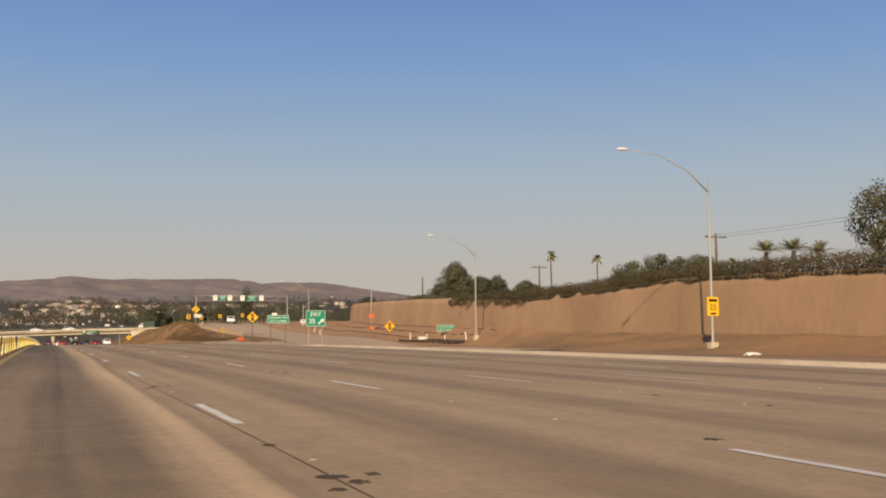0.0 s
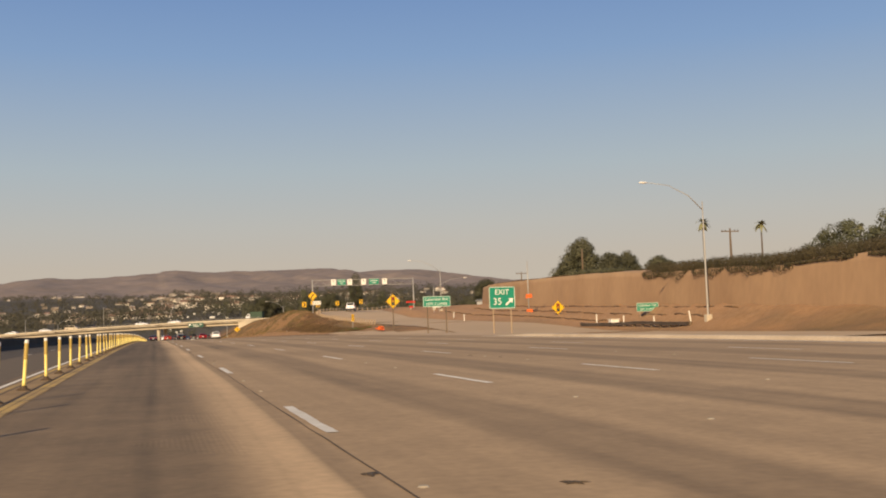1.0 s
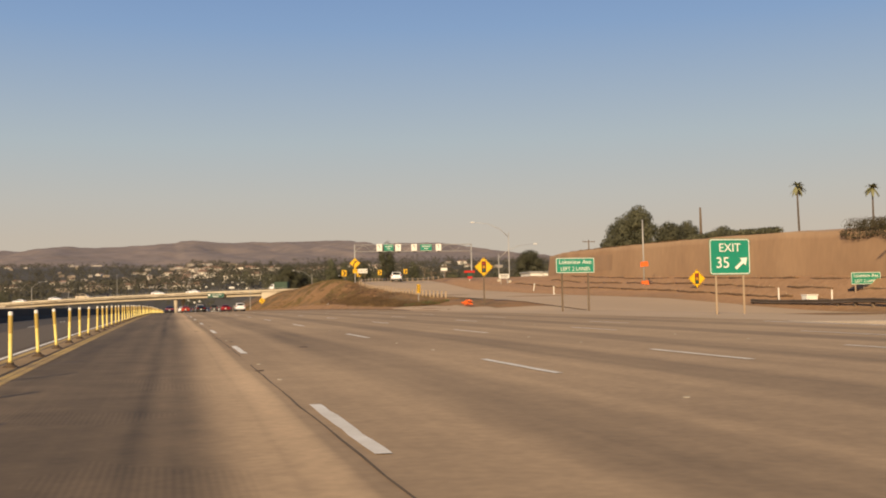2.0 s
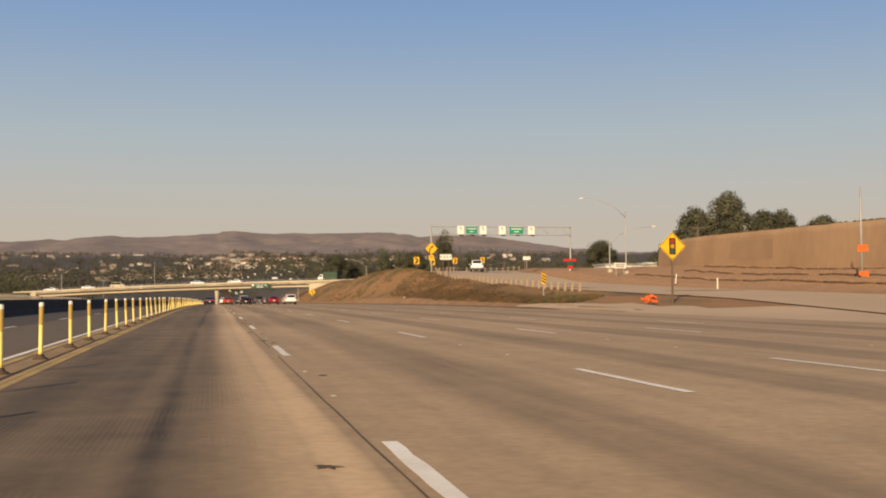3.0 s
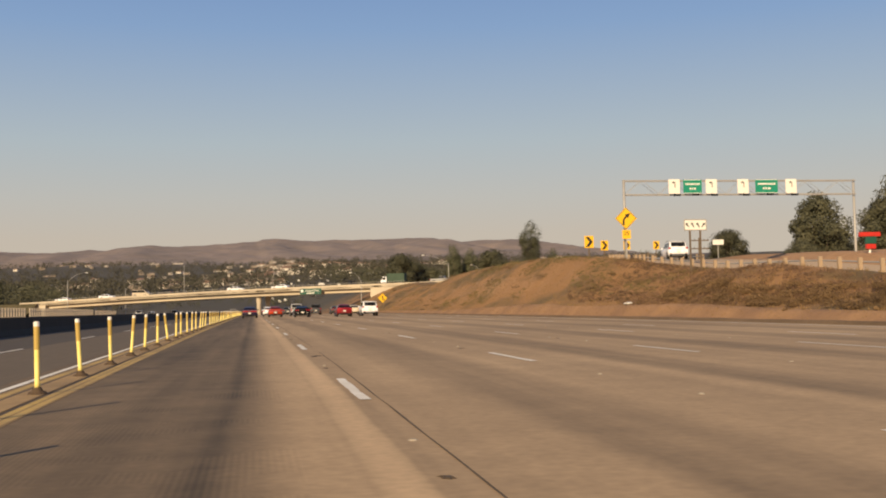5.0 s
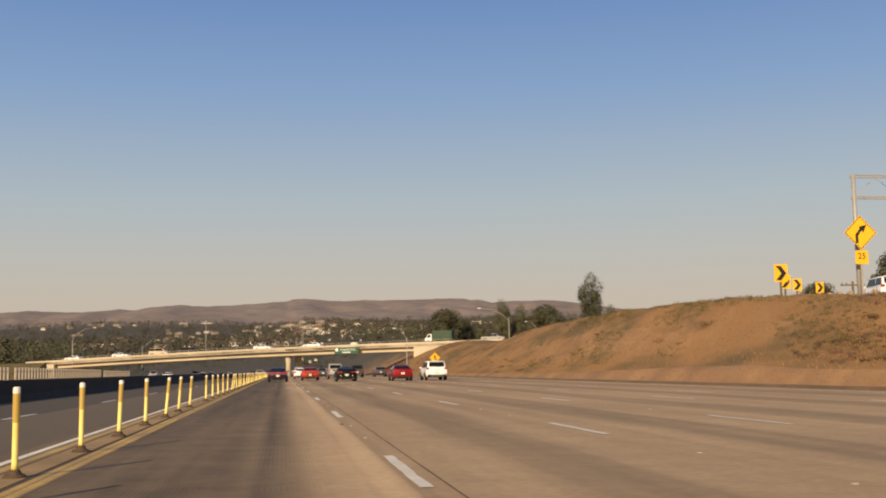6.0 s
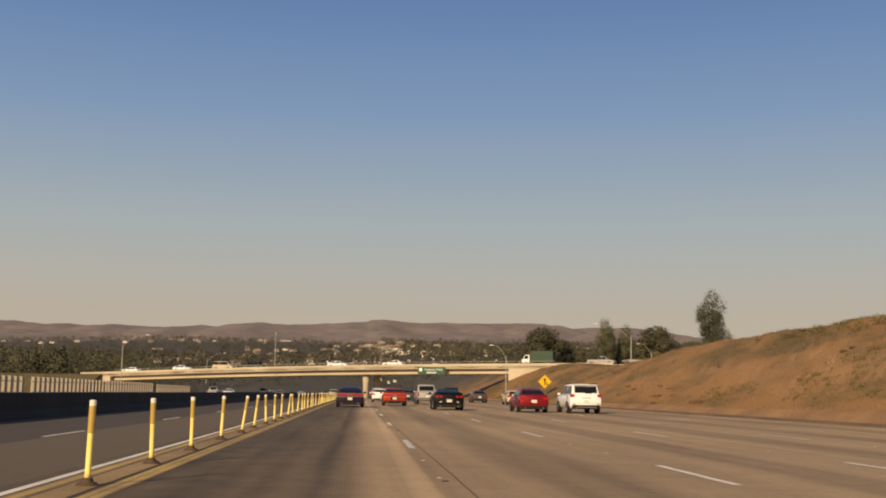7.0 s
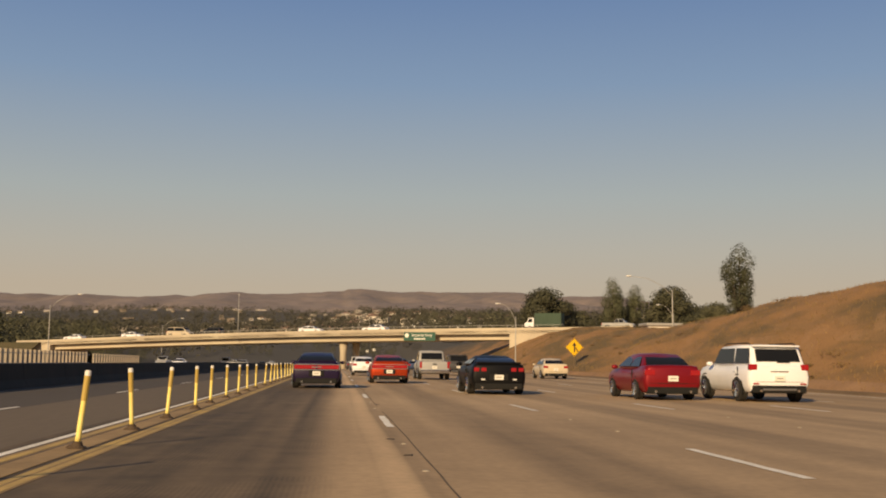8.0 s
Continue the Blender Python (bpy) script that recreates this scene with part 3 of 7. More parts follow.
# a browner rectangle on the face
bm = bmesh.new()
rows = []
for k in range(27):
    y = 202.3 + 0.5 * k
    zb, zt = line(y, WALLBASE) - 0.5, line(y, WALLTOP)
    row = []
    for i in range(8):
        u = (2 + 0.5 * i) / 7
        row.append(bm.verts.new((wall_x(y) + face_lean(wall_x(y), y, u) - 0.02, y, zb + (zt - zb) * u)))
    rows.append(row)
for a, b in zip(rows, rows[1:]):
    for i in range(7):
        bm.faces.new((a[i], a[i + 1], b[i + 1], b[i]))
M_BUFF = material("buff_brown", (0.40, 0.255, 0.150), 0.9, vary=0.10, coarse=0.2, fine=3)
tagged(part("trim_brown_patch", bm, M_BUFF), "brown rectangle on the cut face", "paint patch", kind="structure")


def ribbon(name, x0, x1, y0, y1, lift, mat, step=6.0, nx=6, zf=None, xf=None):
    """A strip of paving that follows the road; xf shifts it sideways along y."""
    bm = bmesh.new()
    ny = max(1, round((y1 - y0) / step))
    rows = []
    for j in range(ny + 1):
        y = y0 + (y1 - y0) * j / ny
        off = xf(y) if xf else 0.0
        rows.append([bm.verts.new((x0 + (x1 - x0) * i / nx + off, y, (zf(y) if zf else road_z(y)) + lift)) for i in range(nx + 1)])
    for a, b in zip(rows, rows[1:]):
        for i in range(nx):
            bm.faces.new((a[i], a[i + 1], b[i + 1], b[i]))
    return part(name, bm, mat, smooth=True)


road = tagged(ribbon("road", -4.9, EDGE, -160, 720, 0.0, M_ROAD, nx=12), "worn tan concrete freeway with dark tyre tracks", "road", kind="structure")
road_express = tagged(ribbon("road_express", -7.75, -4.9, -160, 720, 0.0, M_ASPHALT, nx=3), "worn grey-brown express lane beyond the posts", "road", kind="structure")
road_outer = tagged(ribbon("road_outer", -12.4, -7.75, -160, 720, 0.0, M_DARKASPHALT, nx=3), "dark asphalt outer express lane along the barrier", "road", kind="structure")
road_opposite = tagged(ribbon("road_opposite", -36.0, -13.0, -160, 720, 0.0, M_ASPHALT, nx=6), "grey asphalt of the opposite carriageway", "road", kind="structure")
road_ramp = tagged(ribbon("road_ramp", -7.0, 7.0, 76, 420, 0.02, M_RAMP, step=4, nx=4, zf=ramp_z, xf=ramp_x), "pale concrete exit ramp", "road", kind="structure")

def exit_edge(y):
    """The right edge of the widening exit paving."""
    return EDGE + 0.1 + 0.16 * (y - 60) if y < 100 else ramp_x(y) - 6.3


# the pale paved gore between the freeway's edge and the ramp, ending at the dirt mound
bm = bmesh.new()
rows = []
for k in range(0, 77):
    y = 59 + 1.5 * k
    right = exit_edge(y) if y < 148 else max(EDGE + 1.2, 26.0 - (y - 148) * 0.22)
    left = EDGE - 0.25
    row = []
    for i in range(9):
        x = left + (right - left) * i / 8
        row.append(bm.verts.new((x, y, max(land(x, y), road_z(y) - 0.05) + 0.055 if i < 7 else land(x, y) + (0.05 if i == 7 else -0.06))))
    rows.append(row)
for a, b in zip(rows, rows[1:]):
    for i in range(8):
        bm.faces.new((a[i], a[i + 1], b[i + 1], b[i]))
road_gore = tagged(part("road_gore", bm, M_RAMP, smooth=True), "pale paved gore between freeway and ramp", "road", kind="structure")

bm = bmesh.new()
rows = []
for k in range(0, 280):
    y = 150 + k
    w = 1.6 + 0.7 * noise.noise(Vector((y * 0.05, 1, 1)))
    rows.append([bm.verts.new((x, y, land(x, y) + 0.05)) for x in (EDGE - 0.15 + w * u / 8 for u in range(9))])
for a, b in zip(rows, rows[1:]):
    for i in range(8):
        bm.faces.new((a[i], a[i + 1], b[i + 1], b[i]))
M_SOIL = material("bare_soil", (0.37, 0.215, 0.108), 0.95, vary=0.2, coarse=0.3, fine=5, second=(0.25, 0.145, 0.080), bump=0.6, depth=0.06)
tagged(part("verge", bm, M_SOIL, smooth=True), "pale bare dirt verge along the freeway edge", "verge", kind="structure")

# a low asphalt dike where the embankment meets the freeway
bm = bmesh.new()
prev = None
for k in range(0, 141):
    y = 158 + 2.0 * k
    lift = 0.13 * smooth(158, 166, y) * (1 + 0.3 * noise.noise(Vector((y * 0.3, 4, 2))))
    x0 = EDGE - 0.35 + 0.05 * noise.noise(Vector((y * 0.2, 1, 5)))
    cur = [bm.verts.new((x0 + dx, y, road_z(y) + dz)) for dx, dz in ((-0.05, -0.03), (0.05, lift * 0.8), (0.13, lift), (0.25, lift), (0.38, -0.05))]
    if prev:
        for i in range(4):
            bm.faces.new((prev[i], prev[i + 1], cur[i + 1], cur[i]))
    prev = cur
M_ACDIKE = material("dusty_asphalt_dike", (0.175, 0.118, 0.070), 0.95, vary=0.3, coarse=0.3, fine=6, bump=0.3, depth=0.03)
tagged(part("kerb", bm, M_ACDIKE, smooth=True), "low dusty asphalt dike along the embankment's foot", "kerb", kind="structure")

# ---- lane markings ----
PERIOD, DASH = 14.63, 3.66


def on_road(x, y, lift, rz=0.0):
    slope = (road_z(y + 1) - road_z(y - 1)) / 2
    return pose(x, y, road_z(y) + lift, math.degrees(math.atan(slope)), 0, rz)


def worn_dash(w, length):
    """A painted dash with ragged ends and edges."""
    bm = bmesh.new()
    n = 10
    left = [(-w / 2 + random.uniform(-0.012, 0.012), -length * k / n) for k in range(n + 1)]
    right = [(w / 2 + random.uniform(-0.012, 0.012), -length * k / n + random.uniform(-0.03, 0.03)) for k in range(n + 1)]
    a = [bm.verts.new((x, y, 0.005)) for x, y in left]
    b = [bm.verts.new((x, y, 0.005)) for x, y in right]
    for k in range(n):
        bm.faces.new((a[k], b[k], b[k + 1], a[k + 1]))
    return bm


dash_mesh = None
for x, phase, parent in ((0.0, 1.92, road), (3.66, -6.16, road), (7.32, -4.80, road), (10.98, -5.5, road), (14.3, 1.3, road), (-7.9, 5.0, road_outer)):
    for k in range(-4, 34):
        y = phase + PERIOD * k
        if dash_mesh is None:
            dash_mesh = part("lane_dash", worn_dash(0.125, DASH), M_WHITE, parent, m=on_road(x, y, 0.002))
        else:
            share("lane_dash", dash_mesh, parent, on_road(x, y, 0.002))
tagged(ribbon("road_edge_line", 18.35, 18.55, -150, 98, 0.006, M_WHITE, nx=1), "solid white edge line", "marking", kind="structure")
# a low rounded concrete dike along the right shoulder as far as the exit
bm = bmesh.new()
prof = [(18.98, -0.02), (19.03, 0.09), (19.09, 0.14), (19.26, 0.15), (19.36, 0.11), (19.44, -0.05)]
prev = None
for k in range(-75, 50):
    y = k * 2.0
    fade = smooth(98, 90, y)
    cur = [bm.verts.new((x, y, road_z(y) + (z * fade if z > 0 else z))) for x, z in prof]
    if prev:
        for i in range(len(prof) - 1):
            bm.faces.new((prev[i], prev[i + 1], cur[i + 1], cur[i]))
    prev = cur
tagged(part("kerb", bm, M_DIKE, smooth=True), "low pale concrete dike along the right shoulder", "kerb", kind="structure")
tagged(ribbon("road_edge_line", 18.35, 18.50, 170, 600, 0.006, M_WHITE, nx=1), "faded white edge line", "marking", kind="structure")
tagged(ribbon("road_median_line", -3.69, -3.59, -150, 600, 0.006, M_YELLOW, nx=1), "worn yellow median line", "marking", kind="structure")
tagged(ribbon("road_median_line", -3.81, -3.72, -150, 600, 0.006, M_YELLOW, nx=1), "worn yellow median line", "marking", kind="structure")
tagged(ribbon("median_dirt", -4.52, -3.56, -150, 600, 0.0035, M_CURB, nx=2), "golden-brown dirt between the median lines", "median", kind="structure")
tagged(ribbon("road_express_line", -4.68, -4.56, -150, 600, 0.006, M_WHITE, nx=1), "solid white line of the express lanes", "marking", kind="structure")
tagged(ribbon("road_median_line", -4.45, -4.34, -150, 600, 0.007, M_YELLOW, nx=1), "worn yellow median line", "marking", kind="structure")
tagged(ribbon("road_median_joint", -3.87, -3.825, -150, 600, 0.0065, M_JOINT, nx=1), "dark joint beside the yellow lines", "joint", kind="structure")
tagged(ribbon("road_median_joint", -4.30, -4.255, -150, 600, 0.0065, M_JOINT, nx=1), "dark joint beside the strip of posts", "joint", kind="structure")
tagged(ribbon("median_strip", -4.24, -3.885, -150, 600, 0.012, M_CURB, nx=2), "brown dirt-covered strip under the posts", "kerb", kind="structure")
# the tar-filled joint beside the first lane line wanders a little
bm = bmesh.new()
prev = None
for k in range(0, 620):
    y = -60 + k * 0.9
    x = -0.14 + 0.38 * smooth(135, 185, y) - 0.14 * smooth(225, 265, y) + 0.05 * noise.noise(Vector((y * 0.06, 0, 0))) + 0.012 * noise.noise(Vector((y * 0.9, 3, 0)))
    w = 0.010 + 0.006 * noise.noise(Vector((y * 0.55, 7, 0)))
    x += 0.010 * noise.noise(Vector((y * 2.3, 5, 0)))
    if noise.noise(Vector((y * 0.21, 11, 0))) < -0.42:
        prev = None
        continue
    cur = (bm.verts.new((x - w, y, road_z(y) + 0.004)), bm.verts.new((x + w, y, road_z(y) + 0.004)))
    if prev:
        bm.faces.new((prev[0], prev[1], cur[1], cur[0]))
    prev = cur
tagged(part("road_joint", bm, M_JOINT), "dark tar-filled joint along the lane line", "joint", kind="structure")


def tar_spot(r):
    bm = bmesh.new()
    ring, top = [], []
    for k in range(14):
        a = 2 * math.pi * k / 14
        q = r * random.uniform(0.35, 1.35)
        ring.append(bm.verts.new((q * math.cos(a), 1.5 * q * math.sin(a), 0.003)))
        top.append(bm.verts.new((0.6 * q * math.cos(a), 0.9 * q * math.sin(a), 0.012)))
    for k in range(14):
        bm.faces.new((ring[k], ring[(k + 1) % 14], top[(k + 1) % 14], top[k]))
    bm.faces.new(top)
    return bm


spots = [part("tar_patch", tar_spot(random.choice((0.045, 0.06, 0.075))), M_TAR, road, m=on_road(-0.1, 10.3, 0)) for _ in range(8)]
for k in range(-3, 34):
    for lane, phase in ((0.0, 1.92), (3.66, -6.16), (7.32, -4.8)):
        y = phase + PERIOD * k
        for dx, dy in ((0.06, 3.1), (0.12, 6.2), (-0.12, 8.2), (-0.1, 5.6)):
            if random.random() < (0.28 if lane == 0 else 0.10):
                share("tar_patch", random.choice(spots), road, on_road(lane + dx + random.uniform(-0.1, 0.1), y + dy + random.uniform(-0.4, 0.4), 0, random.uniform(-20, 20)))


for k, (x, y) in enumerate(((-0.11, 8.0), (-0.25, 7.35), (4.03, 9.3), (-0.13, 10.4), (-0.12, 22.27), (3.68, 28.0), (1.44, 88.2), (0.04, 120.3), (-0.1, 121.6), (0.04, 125.5), (1.53, 135.8), (-0.1, 136.3), (0.04, 136.1), (0.1, 140.3), (0.03, 141.5), (0.0, 184.6), (0.11, 184.9), (3.53, 186.5))):
    m = on_road(x, y, 0, random.uniform(40, 110)) @ Matrix.Diagonal((1.5, 1.1, 1, 1))
    if k < len(spots):
        spots[k].matrix_basis = m
    else:
        share("tar_patch", spots[-1 - int(abs(x) * 10) % 3], road, m)
for x, y in ((-0.28, 21.6), (-0.54, 103.3), (0.93, 38.1)):
    share("tar_patch", spots[2], road, on_road(x, y, 0, 70))


def reflector():
    bm = bmesh.new()
    bmesh.ops.create_cone(bm, cap_ends=True, segments=10, radius1=0.045, radius2=0.03, depth=0.012, matrix=Matrix.Translation((0, 0, 0.006)))
    return bm


dot = part("road_stud", reflector(), M_STUD, road, m=on_road(0.0, 5.6, 0.0))
for k in range(-3, 32):
    for lane, phase in ((0.0, 1.92), (3.66, -6.16), (7.32, -4.8), (10.98, -5.5)):
        for dy in (3.6, 7.2):
            share("road_stud", dot, road, on_road(lane, phase + PERIOD * k + dy, 0.0))


# ---- yellow channelizer posts on the median strip ----
def channelizer():
    e = new("channelizer_post")
    bm = bmesh.new()
    bmesh.ops.create_cone(bm, cap_ends=True, segments=14, radius1=0.13, radius2=0.10, depth=0.035, matrix=Matrix.Translation((0, 0, 0.0175)))
    bmesh.ops.create_cone(bm, cap_ends=True, segments=14, radius1=0.075, radius2=0.05, depth=0.05, matrix=Matrix.Translation((0, 0, 0.06)))
    part("base", bm, M_POSTBASE, e, "dusty rubber foot")
    bm = bmesh.new()
    tube(bm, [(0, 0, 0.08), (0, 0, 0.14), (0, 0, 0.60), (0, 0, 0.90), (0, 0, 0.92)], [0.038, 0.034, 0.034, 0.035, 0.032], 12)
    part("tube", bm, M_POST, e, smooth=True)
    bm = bmesh.new()
    tube(bm, [(0, 0, 0.57), (0, 0, 0.72), (0, 0, 0.87)], 0.0385, 12)
    part("band", bm, M_REFLECT, e, "dull amber reflective sleeve")
    bm = bmesh.new()
    tube(bm, [(0, 0, 0.87), (0, 0, 0.925), (0, 0, 0.935)], [0.039, 0.038, 0.025], 12)
    part("cap", bm, M_SIGNW, e, "whitish cap")
    return tagged(e, "bent yellow plastic lane-divider post on a rubber foot", "traffic post", "posts along the express lanes")


first = channelizer()
# a steady spacing, but where posts stand out of step or one is gone; the second number is a post's lean
UNEVEN = [(49.3, 3), (53.0, 4), (57.2, 0), (61.0, 1), (64.9, 1), (68.6, 2), (97.8, 0), (101.0, 2), (105.2, 1), (108.6, -1), (112.1, 0), (115.5, 1), (119.4, 0), (122.9, -1), (126.7, 1), (130.4, -2), (133.6, -2), (137.5, -2), (141.0, -1), (145.6, -3), (149.3, -5), (153.7, -5), (157.4, -1), (161.2, -2), (164.9, -2), (190.9, 3), (194.5, 1), (198.7, -6), (202.2, 2), (205.2, 1), (208.8, 0), (212.3, 2), (216.0, 1), (219.7, 5), (223.2, 4), (226.9, 4), (234.1, 1), (237.9, 1), (241.6, 0), (245.2, 0), (249.5, 2), (253.4, 8), (257.1, 6), (260.8, -2), (264.0, 1), (267.8, 2), (271.4, 6), (275.0, -3), (278.4, 4), (282.4, 1), (285.7, 2), (289.6, 1), (293.0, 2), (297.0, -1), (300.8, 1)]
gaps = [(47.2, 70.6), (95.9, 166.8), (189.0, 302.8)]
steady = [191.1 + 3.71 * k for k in range(-52, 68)]
row = UNEVEN + [(y + random.uniform(-0.2, 0.2), random.gauss(1.0, 3.0)) for y in steady if not any(a < y < b for a, b in gaps)]
for k, (y, lean) in enumerate(sorted(row)):
    spot = pose(-4.0 + random.uniform(-0.03, 0.03), y, road_z(y) + 0.012, random.gauss(0, 2.0), lean, 0)
    if k == 0:
        first.matrix_world = spot
    else:
        copy_thing(first, spot)

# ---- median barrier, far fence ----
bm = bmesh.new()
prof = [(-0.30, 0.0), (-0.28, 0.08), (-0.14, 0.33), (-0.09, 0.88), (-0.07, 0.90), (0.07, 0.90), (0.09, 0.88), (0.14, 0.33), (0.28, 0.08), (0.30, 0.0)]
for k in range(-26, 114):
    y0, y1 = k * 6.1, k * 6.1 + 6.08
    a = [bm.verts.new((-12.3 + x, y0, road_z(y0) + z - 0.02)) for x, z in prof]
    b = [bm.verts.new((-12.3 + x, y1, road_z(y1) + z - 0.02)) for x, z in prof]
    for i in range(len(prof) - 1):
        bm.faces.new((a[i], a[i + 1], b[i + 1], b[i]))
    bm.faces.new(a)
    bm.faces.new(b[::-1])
tagged(part("median_barrier", bm, M_BARRIER), "long concrete median barrier, near black with stain and painted-in shade", "barrier", kind="structure")


def fence_run(y0, y1, height=2.35, x=-38.0):
    e = empty("slatted_fence", x, y0, ground_z(x, y0))
    n = int((y1 - y0) / 2.0)
    slat = None
    for k in range(n):
        y = y0 + k * 2.0
        m = pose(0, y - y0, ground_z(x, y) - ground_z(x, y0) - 0.05)
        if slat is None:
            bm = boxed(-0.02, 0.02, 0.0, 1.15, 0, height)
            slat = part("slat", bm, M_FENCE, e, m=m)
            rib = part("rib", boxed(-0.12, -0.08, 1.13, 2.02, 0, height - 0.04), M_RIB, e, "dull strip between the slats, shade put into its colour", m=m)
        else:
            share("slat", slat, e, m)
            share("rib", rib, e, m)
    bm = bmesh.new()
    box(bm, 0.06, 0.12, 0, y1 - y0, 0.5, 0.6)
    box(bm, 0.06, 0.12, 0, y1 - y0, 1.7, 1.8)
    part("rail", bm, M_STEEL, e)
    return tagged(e, "pale slatted privacy fence beside the far carriageway", "fence", "fences")


fence_run(240, 350)
fence_run(352.5, 427)
fence_run(429.5, 470, 2.2)

M_VERGE = material("dull_grass", (0.105, 0.085, 0.042), 0.95, vary=0.3, coarse=0.3, fine=4, second=(0.07, 0.062, 0.03))

# ---- overpass ----
A, B = Vector((37.8, 443.0)), Vector((-60.3, 494.3))
bridge = empty("overpass", A.x, A.y, 0.0, math.degrees(math.atan2(B.y - A.y, B.x - A.x)))
SPAN = (B - A).length


def deck_z(s):
    """The top of the deck's edge along the span: it falls towards the far end."""
    u = s / SPAN
    return 7.35 - 2.05 * u - 0.35 * u * u + 0.75 * math.sin(math.pi * min(max(u, 0), 1)) * 0.5


def girder(z_top, z_bottom, w0, w1, s0, s1, n=24):
    bm = bmesh.new()
    rings = []
    for k in range(n + 1):
        s = s0 + (s1 - s0) * k / n
        z = deck_z(s)
        rings.append([bm.verts.new(p) for p in ((s, w0, z + z_bottom), (s, w1, z + z_bottom), (s, w1, z + z_top), (s, w0, z + z_top))])
    for a, b in zip(rings, rings[1:]):
        for i in range(4):
            bm.faces.new((a[i], a[(i + 1) % 4], b[(i + 1) % 4], b[i]))
    bm.faces.new(rings[0])
    bm.faces.new(rings[-1][::-1])
    return bm


W0, W1 = -12.0, 0.0    # across the deck; the near edge lies at 0
part("deck", girder(-0.45, -1.05, W0, W1, -3, SPAN + 3), M_BRIDGE, bridge)
part("parapet", girder(0.0, -0.95, W1 - 0.30, W1, -12, SPAN + 9.8), M_BRIDGE, bridge)
part("parapet", girder(0.0, -0.95, W0, W0 + 0.30, -12, SPAN + 9.8), M_BRIDGE, bridge)
part("girder", girder(-1.05, -2.05, W0 + 1.6, W1 - 1.3, 9, SPAN + 0.4), M_BRIDGE, bridge)
bm = bmesh.new()
for k in range(40):
    s = 2 + (SPAN - 4) * k / 39
    box(bm, s - 0.03, s + 0.03, W1 - 0.20, W1 - 0.12, deck_z(s), deck_z(s) + 0.45)
part("railing_posts", bm, M_STEEL, bridge, "thin steel railing posts")
part("rail", girder(0.47, 0.42, W1 - 0.20, W1 - 0.12, 0, SPAN), M_STEEL, bridge)
for s in (44.0,):
    for w in (-3.2, -8.6):
        bm = bmesh.new()
        tube(bm, [(s, w, -2.2), (s, w, 2.6), (s, w, deck_z(s) - 2.0)], [0.62, 0.62, 0.8], 16)
        part("column", bm, M_BRIDGE, bridge, smooth=True)
# abutments: pale walls whose tops follow the deck, with sloped wings
for s0, s1, sgn in ((9.8, -14.0, -1), (SPAN + 0.7, SPAN + 9.8, 1)):
    bm = bmesh.new()
    zt = deck_z(s0)
    base = -1.2
    zw = deck_z(s1)
    outline = [(s0, base), (s0, zt - 1.05), (s1, zw - 0.82), (s1, zw - 0.95), (s0 + (s1 - s0) * 0.5, zw - 1.5), (s0 + (s1 - s0) * 0.14, zw - 2.4), (s0 + (s1 - s0) * 0.12, base)]
    plate(bm, outline, -0.05, W0 + 0.1)
    part("abutment", bm, M_BRIDGE, bridge, "pale sunlit concrete end wall with a sloped wing")
tagged(bridge, "long pale concrete overpass across the freeway", "overpass", kind="")
# approach embankments behind the ends are part of the land; the cross street runs on
for s0, s1 in ((-70, -3), (SPAN + 3, SPAN + 90)):
    bm = bmesh.new()
    rows = []
    for k in range(13):
        s = s0 + (s1 - s0) * k / 12
        zz = deck_z(max(-6, min(SPAN + 6, s))) - 0.47
        rows.append([bm.verts.new((s, w, zz - dz)) for w, dz in ((W1 + 9, 5.5), (W1 + 0.4, 0.0), (W0 - 0.4, 0.0), (W0 - 9, 5.5))])
    for a, b in zip(rows, rows[1:]):
        for i in range(3):
            bm.faces.new((a[i], a[i + 1], b[i + 1], b[i]))
    ob = tagged(part("ground_approach", bm, M_VERGE), "dry grass embankment carrying the cross street", "embankment", kind="structure")
    ob.matrix_world = bridge.matrix_world


# ---- signs ----
def post_up(e, x, z1, r=0.05, mat=None, name="post", square=False):
    bm = bmesh.new()
    if square:
        box(bm, x - r, x + r, 0.03, 0.03 + 2 * r, -0.4, z1, 0.01)
    else:
        tube(bm, [(x, 0.03 + r, -0.4), (x, 0.03 + r, z1)], r, 10)
    return part(name, bm, mat or M_STEEL, e)


def bars(panel, lines, w, h, mat, y=-0.012):
    """Lettering too small to read: rows of bars broken into words. lines: (height in the panel, size, share of the width, words)."""
    for cz, size, share_w, words in lines:
        total = w * share_w
        gap = size * (0.5 if words < 5 else 0.3)
        parts_w = [random.uniform(0.7, 1.3) for _ in range(words)]
        k = (total - gap * (words - 1)) / sum(parts_w)
        x = -total / 2
        for q in parts_w:
            bm = bmesh.new()
            plate(bm, [(x, cz - size / 2), (x + q * k, cz - size / 2), (x + q * k, cz + size / 2), (x, cz + size / 2)], y - 0.004, y)
            part("lettering_bar", bm, mat, panel)
            x += q * k + gap


